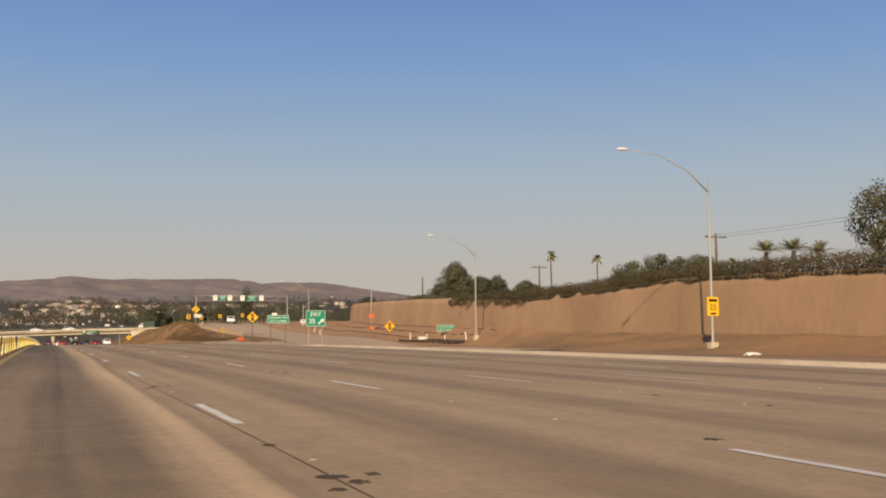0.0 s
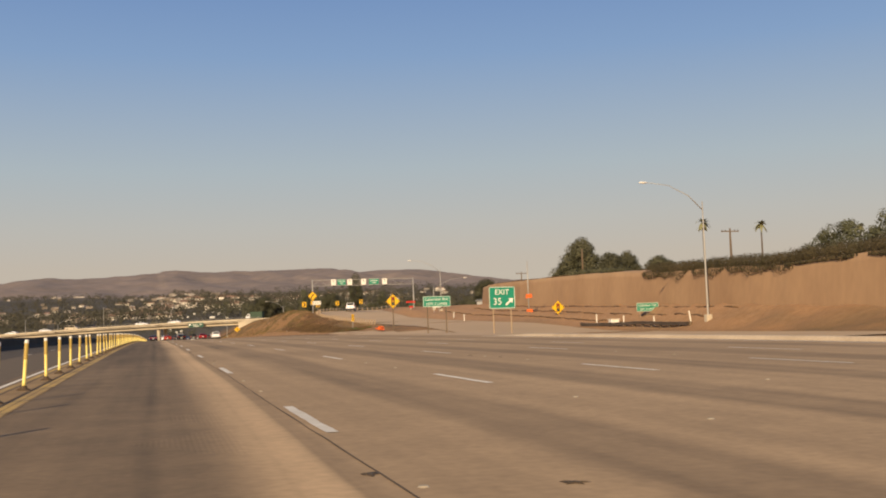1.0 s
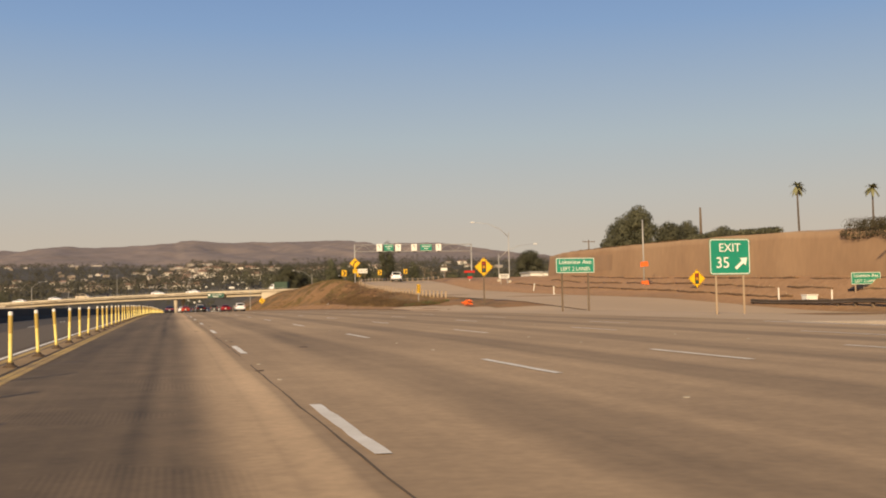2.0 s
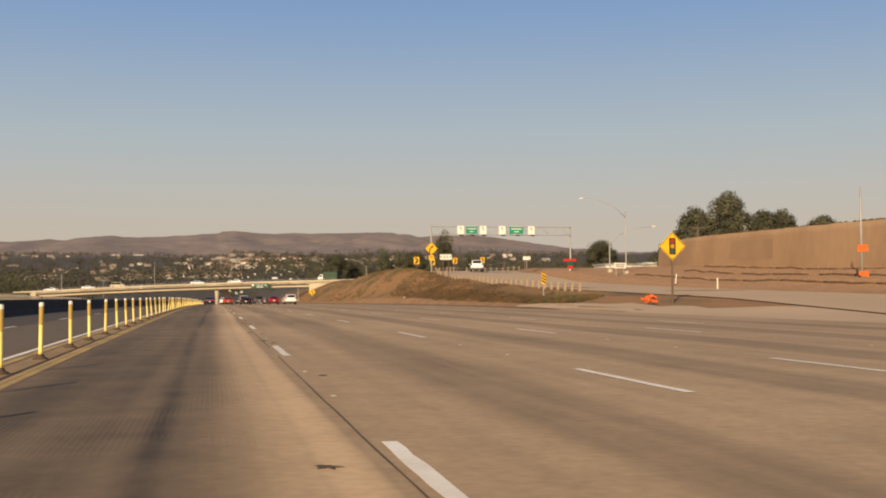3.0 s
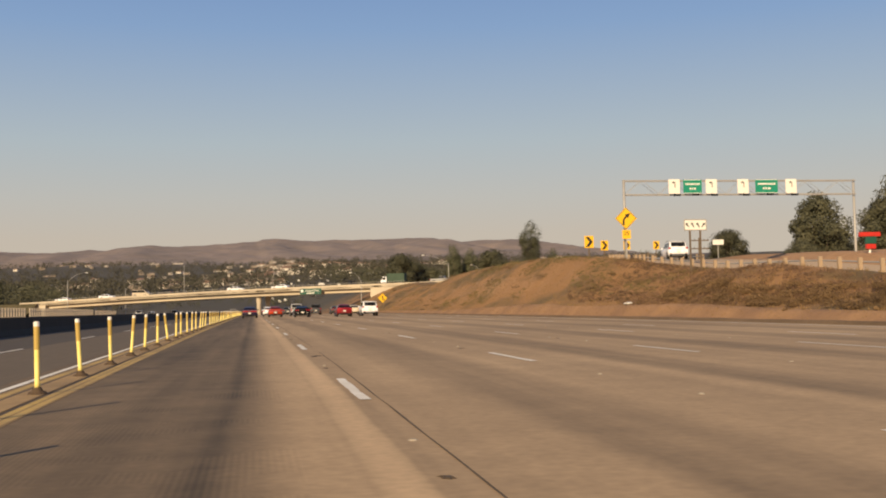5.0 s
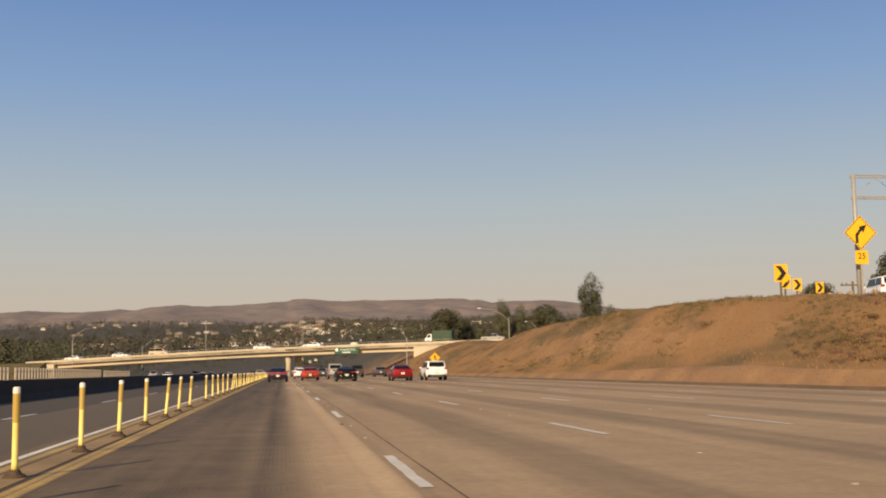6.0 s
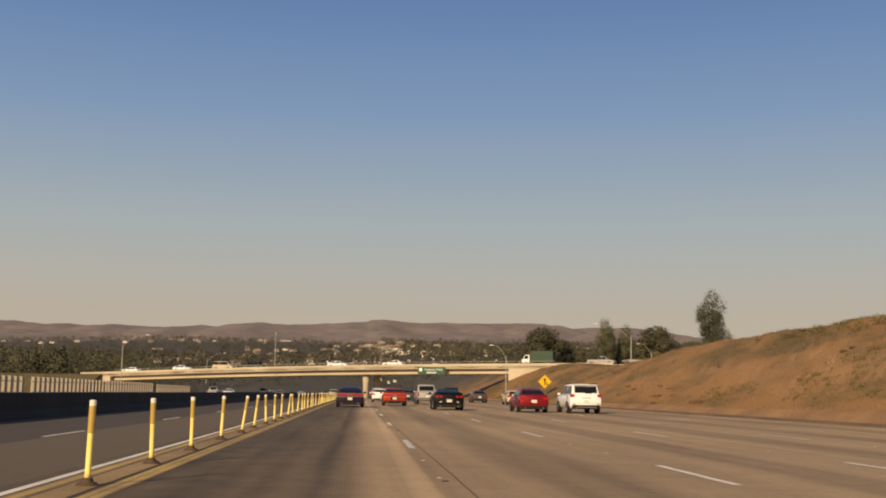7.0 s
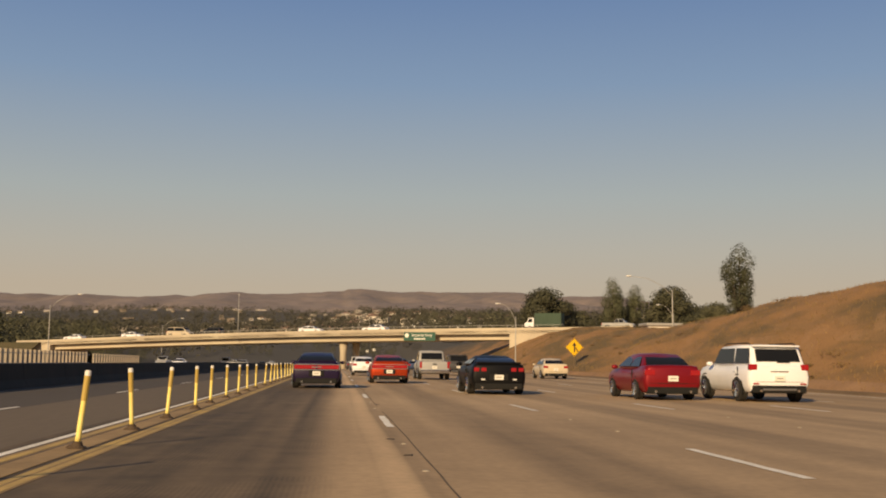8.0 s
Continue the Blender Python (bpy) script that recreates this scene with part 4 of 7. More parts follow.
def panel_sign(name, x, y, z0, w, h, zc, face, label, rim=None, legs=(0.0,), category="road sign", rz=0.0, ground=None, square=False, leg_mat=None):
    """A flat sign on its posts, facing the traffic; zc: the panel's middle in the world."""
    gz = ground_z(x, y) if ground is None else ground
    e = empty(name, x, y, gz, rz)
    for lx in legs:
        post_up(e, lx, zc - gz + h * 0.3, 0.05, leg_mat, square=square)
    p = part("panel", plate(bmesh.new(), rounded(w, h, min(w, h) * 0.08), 0.0, 0.02), face, e, m=pose(0, 0, zc - gz))
    if rim:
        bm = bmesh.new()
        outer, inner = rounded(w * 0.985, h * 0.97, min(w, h) * 0.08), rounded(w * 0.985 - 0.07, h * 0.97 - 0.07, min(w, h) * 0.06)
        a, b = [bm.verts.new((u, -0.006, v)) for u, v in outer], [bm.verts.new((u, -0.006, v)) for u, v in inner]
        for i in range(len(a)):
            j = (i + 1) % len(a)
            bm.faces.new((a[i], a[j], b[j], b[i]))
        part("border", bm, rim, p)
    return tagged(e, label, category), p


def arrow(p, pts, mat, y=-0.012):
    part("arrow", plate(bmesh.new(), pts, y - 0.004, y), mat, p)


def slanted(cx, cz, size, ang):
    """An arrow outline turned by ang degrees from upright."""
    base = [(-0.09, -0.5), (0.09, -0.5), (0.09, 0.1), (0.30, 0.1), (0.0, 0.5), (-0.30, 0.1), (-0.09, 0.1)]
    c, s = math.cos(radians(ang)), math.sin(radians(ang))
    return [(cx + size * (u * c + v * s), cz + size * (-u * s + v * c)) for u, v in base]


e, p = panel_sign("exit_sign", 23.75, 109.8, 0, 2.05, 1.66, 2.18, M_GREEN, "green exit number sign with white letters on two posts", M_SIGNW, (-0.7, 0.7), leg_mat=M_WOODPALE)
lettering("EXIT", 0.55, M_SIGNW, p, 0, -0.012, 0.40)
lettering("35", 0.72, M_SIGNW, p, -0.38, -0.012, -0.30)
arrow(p, slanted(0.58, -0.30, 0.78, 50), M_SIGNW)
e, p = panel_sign("guide_sign", 24.0, 130.4, 0, 2.65, 0.98, 2.63, M_GREEN, "wide green street name sign with two white lines", M_SIGNW, (-0.9, 0.9), leg_mat=M_WOOD, square=True)
lettering("Lakeview Ave", 0.40, M_SIGNW, p, 0, -0.012, 0.21)
lettering("LEFT 2 LANES", 0.34, M_SIGNW, p, 0, -0.012, -0.23)
e, p = panel_sign("guide_sign", 45.5, 130.5, 0, 2.35, 0.85, 1.5, M_GREEN, "green lane guide sign low on the dirt bank", M_SIGNW, (-0.8, 0.8), leg_mat=M_WOODPALE)
lettering("Lakeview Ave", 0.35, M_SIGNW, p, 0, -0.012, 0.18)
lettering("LEFT 2 LANES", 0.30, M_SIGNW, p, 0, -0.012, -0.20)


def diamond(name, x, y, zc, size, label, plaque=None, leg=M_WOOD, rz=0.0):
    gz = ground_z(x, y)
    e = empty(name, x, y, gz, rz)
    post_up(e, 0, zc - gz + 0.2, 0.05, leg, square=True)
    r = size / math.sqrt(2)
    p = part("panel", plate(bmesh.new(), [(0, -r), (r, 0), (0, r), (-r, 0)], 0.0, 0.02), M_SIGNY, e, m=pose(0, 0, zc - gz))
    bm = bmesh.new()
    for q, rr in ((0.95, 0.90),):
        a = [bm.verts.new((u, -0.005, v)) for u, v in ((0, -r * q), (r * q, 0), (0, r * q), (-r * q, 0))]
        b = [bm.verts.new((u, -0.005, v)) for u, v in ((0, -r * rr), (r * rr, 0), (0, r * rr), (-r * rr, 0))]
        for i in range(4):
            bm.faces.new((a[i], a[(i + 1) % 4], b[(i + 1) % 4], b[i]))
    part("border", bm, M_BLACK, p)
    return tagged(e, label, "warning sign"), p


M_SIGNALBOX = material("faded_signal_print", (0.085, 0.028, 0.015), 0.6, vary=0.15, coarse=3, fine=20, bump=0.0)
M_DIMRED = material("faded_red_print", (0.32, 0.03, 0.015), 0.6, vary=0.1, coarse=3, fine=20, bump=0.0)
M_DIMAMBER = material("faded_amber_print", (0.52, 0.27, 0.02), 0.6, vary=0.1, coarse=3, fine=20, bump=0.0)


def signal_ahead(x, y, zc):
    e, p = diamond("signal_ahead_sign", x, y, zc, 1.22, "yellow diamond traffic-signal warning sign on a wooden post")
    part("signal_box", plate(bmesh.new(), rounded(0.42, 1.0, 0.06), -0.016, -0.012), M_SIGNALBOX, p, "dark brown signal outline")
    for zz, mt in ((0.31, M_DIMRED), (0.0, M_DIMAMBER), (-0.31, M_DARKGREEN)):
        part("signal_disc", plate(bmesh.new(), disc(0.13, 0, zz), -0.02, -0.016), mt, p)


signal_ahead(25.7, 157.5, 3.6)
signal_ahead(46.2, 157.0, 2.25)
e, p = diamond("merge_sign", 22.7, 365.5, 2.75, 1.3, "yellow diamond merge warning sign beside the freeway")
arrow(p, [(-0.06, -0.5), (0.08, -0.5), (0.08, 0.15), (0.22, 0.15), (0.0, 0.5), (-0.22, 0.15), (-0.06, 0.15)], M_BLACK)
arrow(p, [(0.1, -0.1), (0.3, -0.45), (0.42, -0.45), (0.2, -0.02)], M_BLACK, -0.017)
e, p = diamond("curve_sign", 28.8, 246.3, 7.75, 1.3, "yellow diamond right-curve warning sign with a speed plaque", leg=M_STEEL)
arrow(p, [(-0.3, -0.55), (-0.14, -0.55), (-0.14, -0.15), (0.06, 0.12), (0.16, 0.02), (0.34, 0.42), (-0.08, 0.32), (-0.04, 0.22), (-0.3, -0.1)], M_BLACK)
q = part("plaque", plate(bmesh.new(), rounded(0.72, 0.72, 0.06), 0.0, 0.02), M_SIGNY, e, "square yellow speed plaque", m=pose(0, 0, 6.45 - ground_z(28.8, 246.3)))
lettering("25", 0.45, M_BLACK, q, 0, -0.012, 0.06)

# ---- gantry over the ramp ----
GY = 246.9
gz = ground_z(28.9, GY)
gan = empty("sign_gantry", 28.9, GY, gz)
Z = 10.97 - gz
LEN = 20.5
for x in (0.0, LEN):
    bm = bmesh.new()
    tube(bm, [(x, 0, -4.5 if x else -0.5), (x, 0, Z)], 0.11, 12)
    part("column", bm, M_STEEL, gan, smooth=True)
bm = bmesh.new()
for dz in (-0.10, -1.25):
    for dy in (-0.35, 0.35):
        tube(bm, [(0, dy, Z + dz), (LEN, dy, Z + dz)], 0.04, 8)
part("chord", bm, M_STEEL, gan)
bm = bmesh.new()
for k in range(14):
    x0, x1 = LEN * k / 14, LEN * (k + 1) / 14
    for dy in (-0.35, 0.35):
        tube(bm, [(x0, dy, Z - 0.1 if k % 2 else Z - 1.25), (x1, dy, Z - 1.25 if k % 2 else Z - 0.1)], 0.016, 6)
part("lattice", bm, M_STEEL, gan)


def lane_panel(x, w, h, mat, turn=None):
    p = part("sign_panel", plate(bmesh.new(), rounded(w, h, 0.06), 0.0, 0.03), mat, gan, "white lane-use panel" if turn else "green street name panel", m=pose(x, -0.55, Z - 0.62))
    if turn:
        s = 1 if turn == "l" else -1
        arrow(p, [(s * 0.62 * u, 0.62 * v + 0.18) for u, v in ((0.16, -0.42), (0.16, 0.30), (-0.06, 0.30), (-0.06, 0.42), (-0.32, 0.24), (-0.06, 0.08), (-0.06, 0.20), (0.06, 0.20), (0.06, -0.42))], M_BLACK)
    else:
        bars(p, [(0.20, 0.15, 0.78, 8), (-0.18, 0.15, 0.34, 3)], w, h, M_SIGNW)
        for z in (-h / 2 + 0.03, h / 2 - 0.03):
            part("border", boxed(-w / 2 + 0.05, w / 2 - 0.05, -0.016, -0.012, z - 0.02, z + 0.02), M_SIGNW, p)
    bm = bmesh.new()
    tube(bm, [(0, 0.3, -h / 2 + 0.1), (0, -0.5, -h / 2 - 0.15)], 0.025, 6)
    box(bm, -0.25, 0.25, -0.75, -0.45, -h / 2 - 0.24, -h / 2 - 0.10)
    part("lamp_arm", bm, M_TRIM, p)


for x, w, h, mat, turn in ((4.15, 0.98, 1.2, M_SIGNW, "l"), (5.75, 1.6, 1.15, M_GREEN, None), (7.4, 0.98, 1.2, M_SIGNW, "l"), (10.2, 0.98, 1.2, M_SIGNW, "l"), (12.3, 2.0, 1.15, M_GREEN, None), (14.5, 0.98, 1.2, M_SIGNW, "l")):
    lane_panel(x, w, h, mat, turn)
tagged(gan, "steel truss sign gantry with white and green panels", "sign gantry")

# white four-arrow sign
e, p = panel_sign("lane_arrow_sign", 26.9, 227.8, 0, 1.55, 0.72, 5.8, M_SIGNW, "white lane-use sign with four small black arrows", M_BLACK, (-0.35, 0.35), leg_mat=M_WOOD, square=True)
for i, ang in enumerate((-40, -30, -30, 40)):
    arrow(p, slanted(-0.54 + 0.36 * i, 0.0, 0.36, ang), M_BLACK)
e, p = panel_sign("info_sign", 48.4, 224.7, 0, 1.7, 0.75, 4.6, M_SIGNW, "blank-looking white notice board at the ramp", M_BLACK, (-0.5, 0.5))
bars(p, [(0.12, 0.12, 0.7, 3), (-0.12, 0.12, 0.6, 2)], 1.7, 0.75, M_BLACK)
e, p = panel_sign("info_sign", 54.0, 285.0, 0, 1.4, 0.62, 7.9, M_SIGNW, "small white notice board far along the ramp", None, (0.0,))


# ---- chevrons and the ramp's timber guard fence ----
def chevron(x, y, zc, size):
    gz = ground_z(x, y)
    e = empty("chevron_sign", x, y, gz)
    post_up(e, 0, zc - gz + 0.3, 0.05, M_WOOD, square=True)
    p = part("panel", plate(bmesh.new(), rounded(0.62 * size, 0.78 * size, 0.03), 0.0, 0.02), M_SIGNY, e, m=pose(0, 0, zc - gz))
    arrow(p, [(size * u, size * v) for u, v in ((-0.24, -0.32), (0.0, -0.32), (0.25, 0.0), (0.0, 0.32), (-0.24, 0.32), (0.02, 0.0))], M_BLACK)
    tagged(e, "yellow chevron curve marker with a black arrowhead", "warning sign", "chevrons on the ramp curve")


chevron(28.2, 254.5, 6.35, 1.35)
chevron(32.1, 262.0, 6.42, 1.2)
chevron(37.9, 272.0, 6.97, 1.2)
chevron(45.2, 282.5, 7.5, 1.2)


def guard_fence(pts):
    """Timber posts carrying a steel guard rail along the ramp's edge."""
    x, y = pts[0]
    z = ground_z(x, y)
    e = empty("guard_rail", x, y, z)
    bm = bmesh.new()
    rail = []
    post = None
    for (ax, ay), (bx, by) in zip(pts, pts[1:]):
        n = max(1, int(math.hypot(bx - ax, by - ay) / 1.9))
        for k in range(n):
            px, py = ax + (bx - ax) * k / n, ay + (by - ay) * k / n
            pz = ground_z(px, py)
            m = pose(px - x, py - y, pz - z - 0.2)
            if post is None:
                post = part("post", boxed(-0.10, 0.10, -0.09, 0.09, 0, 0.92, 0.012), M_WOODPALE, e, m=m)
            else:
                share("post", post, e, m)
            rail.append((px - x + 0.12, py - y, pz - z + 0.5))
    tube(bm, rail, 0.045, 6)
    part("rail", bm, M_STEEL, e)
    return tagged(e, "guard rail of pale posts along the ramp edge", "guard rail", "guard rails")


guard_fence([(28.3, 182), (28.4, 215), (29.0, 243), (32.6, 262), (39.5, 275), (55, 290)])


om = empty("object_marker", 25.2, 181.9, ground_z(25.2, 181.9))
post_up(om, 0, 1.2, 0.04, M_STEEL)
op = part("panel", plate(bmesh.new(), rounded(0.40, 0.95, 0.03), -0.07, -0.05), M_SIGNY, om, "yellow panel with black slanting stripes", m=pose(0, 0, 1.55))
for k in range(4):
    z = -0.42 + 0.24 * k
    arrow(op, [(-0.19, z + 0.20), (0.19, z - 0.02), (0.19, z + 0.10), (-0.19, z + 0.32 if k < 3 else z + 0.20)], M_BLACK, -0.082)
tagged(om, "yellow object marker with black slanting stripes on a post", "warning sign")
gz = ground_z(47.6, 241.7)
rs_ = empty("pole_sign", 47.6, 241.7, gz)
post_up(rs_, 0, 5.0 - gz, 0.09, M_SIGNW)
part("top_panel", boxed(-0.95, 0.85, -0.15, 0.15, 5.75 - gz, 6.1 - gz, 0.03), M_RED, rs_, "red top panel")
part("middle_panel", boxed(-0.42, 0.48, -0.14, 0.14, 5.15 - gz, 5.74 - gz, 0.03), M_DARKGREEN, rs_, "green middle panel")
part("lower_panel", boxed(-0.38, 0.42, -0.14, 0.14, 4.75 - gz, 5.14 - gz, 0.03), M_RED, rs_, "red lower panel")
tagged(rs_, "small red and green pole sign past the ramp", "sign")


# ---- delineators and orange flags at the gore ----
def paddle(x, y, h=1.1):
    e = empty("delineator", x, y, ground_z(x, y))
    part("paddle", plate(bmesh.new(), rounded(0.11, h, 0.04), -0.01, 0.01), M_SIGNW, e, m=pose(0, 0, h / 2 - 0.05, random.gauss(0, 4), random.gauss(0, 6), 0))
    part("foot", boxed(-0.14, 0.14, -0.14, 0.14, -0.05, 0.04, 0.01), M_POSTBASE, e)
    tagged(e, "white paddle delineator in the dirt", "delineator", "delineators at the ramp")


for x, y in ((43.0, 117), (43.0, 124), (43.1, 131), (43.2, 138), (44.8, 200), (42.5, 186)):
    paddle(x, y)


# ---- a low dark guard rail where the ramp swings out, and a white box behind it ----
def low_rail(x, y0, y1):
    e = empty("guard_rail", x, y0, ground_z(x, y0))
    zs = ground_z(x, y0)
    n = round((y1 - y0) / 1.9)
    bm = bmesh.new()
    prev = None
    for k in range(n + 1):
        y = y0 + (y1 - y0) * k / n
        z = ground_z(x, y) - zs + 0.34
        cur = [bm.verts.new((dx, y - y0, z + dz)) for dx, dz in ((-0.02, 0.16), (-0.09, 0.10), (-0.03, 0.0), (-0.09, -0.10), (-0.02, -0.16), (0.02, -0.16), (-0.05, -0.10), (0.01, 0.0), (-0.05, 0.10), (0.02, 0.16))]
        if prev:
            for i in range(10):
                bm.faces.new((prev[i], prev[(i + 1) % 10], cur[(i + 1) % 10], cur[i]))
        prev = cur
    part("rail", bm, M_RUSTRAIL, e)
    for k in range(n + 1):
        y = y0 + (y1 - y0) * k / n
        z = ground_z(x, y) - zs
        part("post", boxed(0.03, 0.23, y - y0 - 0.1, y - y0 + 0.1, z - 0.4, z + 0.52, 0.015), M_WOOD, e)
    return tagged(e, "low dark weathered guard rail beside the exit ramp", "guard rail", "guard rails")


M_RUSTRAIL = material("weathered_dark_rail", (0.105, 0.080, 0.060), 0.7, vary=0.3, coarse=0.8, fine=8, bump=0.2, depth=0.01)
low_rail(42.6, 116.5, 141.0)
box_e = empty("utility_box", 43.6, 134.5, ground_z(43.6, 134.5))
part("body", boxed(-0.45, 0.45, -0.35, 0.35, -0.1, 0.62, 0.03), M_SIGNW, box_e)
part("lid", boxed(-0.49, 0.49, -0.39, 0.39, 0.62, 0.70, 0.02), M_SIGNW, box_e)
tagged(box_e, "small white equipment box behind the guard rail", "utility box")


def flag_bundle(x, y):
    bm = bmesh.new()
    for k in range(26):
        a, r = random.uniform(0, 6.28), random.uniform(0.05, 0.5)
        p0 = Vector((r * math.cos(a), 0.6 * r * math.sin(a), random.uniform(0.05, 0.45)))
        v = [bm.verts.new(p0 + Vector((random.uniform(-0.3, 0.3), random.uniform(-0.2, 0.2), random.uniform(-0.1, 0.25)))) for _ in range(4)]
        bm.faces.new(v)
    ob = part("orange_mesh", bm, M_ORANGE)
    ob.matrix_world = pose(x, y, ground_z(x, y))
    tagged(ob, "crumpled orange safety netting on the dirt", "netting", "orange netting")


flag_bundle(24.0, 157.0)


def flag_pole(x, y, top):
    gz = ground_z(x, y)
    e = empty("lamp_post", x, y, gz)
    bm = bmesh.new()
    tube(bm, [(0, 0, -0.3), (0, 0, (top - gz) * 0.6), (0, 0, top - gz)], [0.10, 0.085, 0.06], 10)
    part("pole", bm, M_STEEL, e, smooth=True)
    part("flag", plate(bmesh.new(), [(-0.45, 1.9), (0.5, 2.0), (0.42, 2.5), (-0.4, 2.45)], -0.14, -0.12), M_ORANGE, e, "orange warning flag")
    part("flag", plate(bmesh.new(), [(-0.4, 0.1), (0.5, 0.0), (0.45, 0.45), (-0.35, 0.4)], -0.14, -0.12), M_ORANGE, e, "orange warning flag")
    tagged(e, "thin steel pole with orange flags tied on", "pole")


flag_pole(47.7, 172.0, 9.0)


# ---- street lamps ----
def street_lamp(x, y, top, arm, rz=180.0, gz=None, label="tall galvanised street lamp with a curved mast arm"):
    gz = ground_z(x, y) if gz is None else gz
    h = top - gz
    e = empty("street_lamp", x, y, gz, rz)
    bm = bmesh.new()
    tube(bm, [(0, 0, -0.3), (0, 0, 0.05), (0, 0, h * 0.5), (0, 0, h - 1.6)], [0.095, 0.085, 0.07, 0.05], 12)
    part("pole", bm, M_STEEL, e, smooth=True)
    part("base", boxed(-0.26, 0.26, -0.26, 0.26, -0.3, 0.35, 0.04), M_BRIDGE, e, "concrete footing")
    bm = bmesh.new()
    tube(bm, [(0, 0, h - 2.3), (arm * 0.25, 0, h - 1.1), (arm * 0.6, 0, h - 0.25), (arm, 0, h)], [0.045, 0.04, 0.03, 0.022], 8)
    part("arm", bm, M_STEEL, e, smooth=True)
    bm = bmesh.new()
    bmesh.ops.create_uvsphere(bm, u_segments=12, v_segments=8, radius=1.0, matrix=Matrix.LocRotScale((arm + 0.3, 0, h), None, (0.40, 0.16, 0.09)))
    part("lamp_head", bm, M_SIGNW, e, "pale lamp head", smooth=True)
    return tagged(e, label, "street lamp", "street lamps")


lamp = street_lamp(34.6, 55.0, 10.5, 5.4, label="tall street lamp carrying a yellow 25 sign")
p = part("sign_plate", plate(bmesh.new(), rounded(0.78, 1.1, 0.06), 0.0, 0.02), M_SIGNY, lamp, "yellow exit speed plate", m=pose(0, 0.12, 2.45, 0, 0, 180))
lettering("25", 0.46, M_BLACK, p, 0, -0.012, -0.06)
bars(p, [(0.36, 0.15, 0.7, 1), (-0.42, 0.10, 0.5, 1)], 0.78, 1.1, M_BLACK)
street_lamp(43.0, 113.8, 11.5, 5.0)
street_lamp(49.5, 225.5, 13.0, 5.4)
street_lamp(49.8, 232.0, 10.0, 6.0, rz=0)
street_lamp(-43.5, 425, 10.6, 4.0, rz=0)
street_lamp(-39.5, 505, 10.2, 4.0, rz=0)
fp = empty("slim_pole", -20.2, 474.0, 5.6)
bm = bmesh.new()
tube(bm, [(0, 0, -0.8), (0, 0, 4.0), (0, 0, 8.2)], [0.09, 0.07, 0.05], 10)
part("shaft", bm, M_STEEL, fp, smooth=True)
bm = bmesh.new()
bmesh.ops.create_uvsphere(bm, u_segments=10, v_segments=6, radius=0.12, matrix=Matrix.Translation((0, 0, 8.25)))
part("finial", bm, M_SIGNW, fp, smooth=True)
tagged(fp, "slim pale pole standing on the overpass parapet", "pole")
street_lamp(38.9, 385, 11.6, 5.0)
street_lamp(21.6, 395, 8.6, 2.0)
street_lamp(60, 452, 12.0, 2.5, gz=6.0)


# ---- utility poles ----
def utility_pole(x, y, top, arms=2):
    gz = ground_z(x, y)
    h = top - gz
    e = empty("utility_pole", x, y, gz)
    bm = bmesh.new()
    tube(bm, [(0, 0, -0.4), (0, 0, h * 0.6), (0, 0, h)], [0.17, 0.14, 0.11], 10)
    part("pole", bm, M_WOOD, e, smooth=True)
    for k in range(arms):
        z = h - 0.4 - 1.1 * k
        part("crossarm", boxed(-1.35, 1.35, -0.06, 0.06, z - 0.07, z + 0.07), M_WOOD, e)
        for u in (-1.2, -0.7, 0.7, 1.2):
            bm = bmesh.new()
            bmesh.ops.create_cone(bm, cap_ends=True, segments=8, radius1=0.05, radius2=0.03, depth=0.18, matrix=Matrix.Translation((u, 0, z + 0.16)))
            part("insulator", bm, M_TRIM, e)
    return tagged(e, "weathered wooden utility pole with crossarms" if arms else "bare weathered wooden utility pole", "utility pole", "utility poles")


utility_pole(66.3, 101.3, 11.2, 1)
utility_pole(74.8, 165.1, 12.5, 1)
utility_pole(60.5, 183.5, 11.4, 0)
utility_pole(82, 274, 13.2, 1)
utility_pole(62, 330, 9.0, 1)
utility_pole(58, 300, 9.4, 2)
utility_pole(95, 480, 15.5, 1)
# wires between two of the poles
bm = bmesh.new()
for u in (-1.2, 1.2):
    pts = []
    for k in range(13):
        s = k / 12
        pts.append((66.3 + u - 6.3 * s, 101.3 - 71 * s, 10.9 - 0.9 * s - 2.2 * s * (1 - s)))
    tube(bm, pts, 0.015, 4)
tagged(part("power_line", bm, M_TRIM), "thin sagging overhead wires from a utility pole", "cable")

# the freeway guide sign hung on the overpass
gs = empty("bridge_sign", 14.2, 455.3, 5.35, -27.6)
p = part("panel", plate(bmesh.new(), rounded(6.2, 1.55, 0.12), 0.0, 0.05), M_DARKGREEN, gs, m=pose(0, -0.75, 0.35))
lettering("Imperial Hwy", 0.74, M_SIGNW, p, 0.45, -0.012, 0.24)
bars(p, [(-0.42, 0.24, 0.36, 5)], 6.2, 1.5, M_SIGNW)
part("shield", plate(bmesh.new(), disc(0.42, -2.5, 0.2, 8), -0.016, -0.012), M_SIGNW, p, "round route marker")
bm = bmesh.new()
for u in (-2.4, 0.0, 2.4):
    box(bm, u - 0.06, u + 0.06, -0.70, 0.15, -0.3, 0.8)
part("bracket", bm, M_STEEL, gs)
tagged(gs, "green guide sign hung on the overpass parapet", "road sign")


# ---- vehicles ----
def mirror_ring(half):
    """Half an outline from the bottom middle to the top middle, mirrored into a ring."""
    return half + [(-x, z) for x, z in half[::-1] if x > 1e-6]


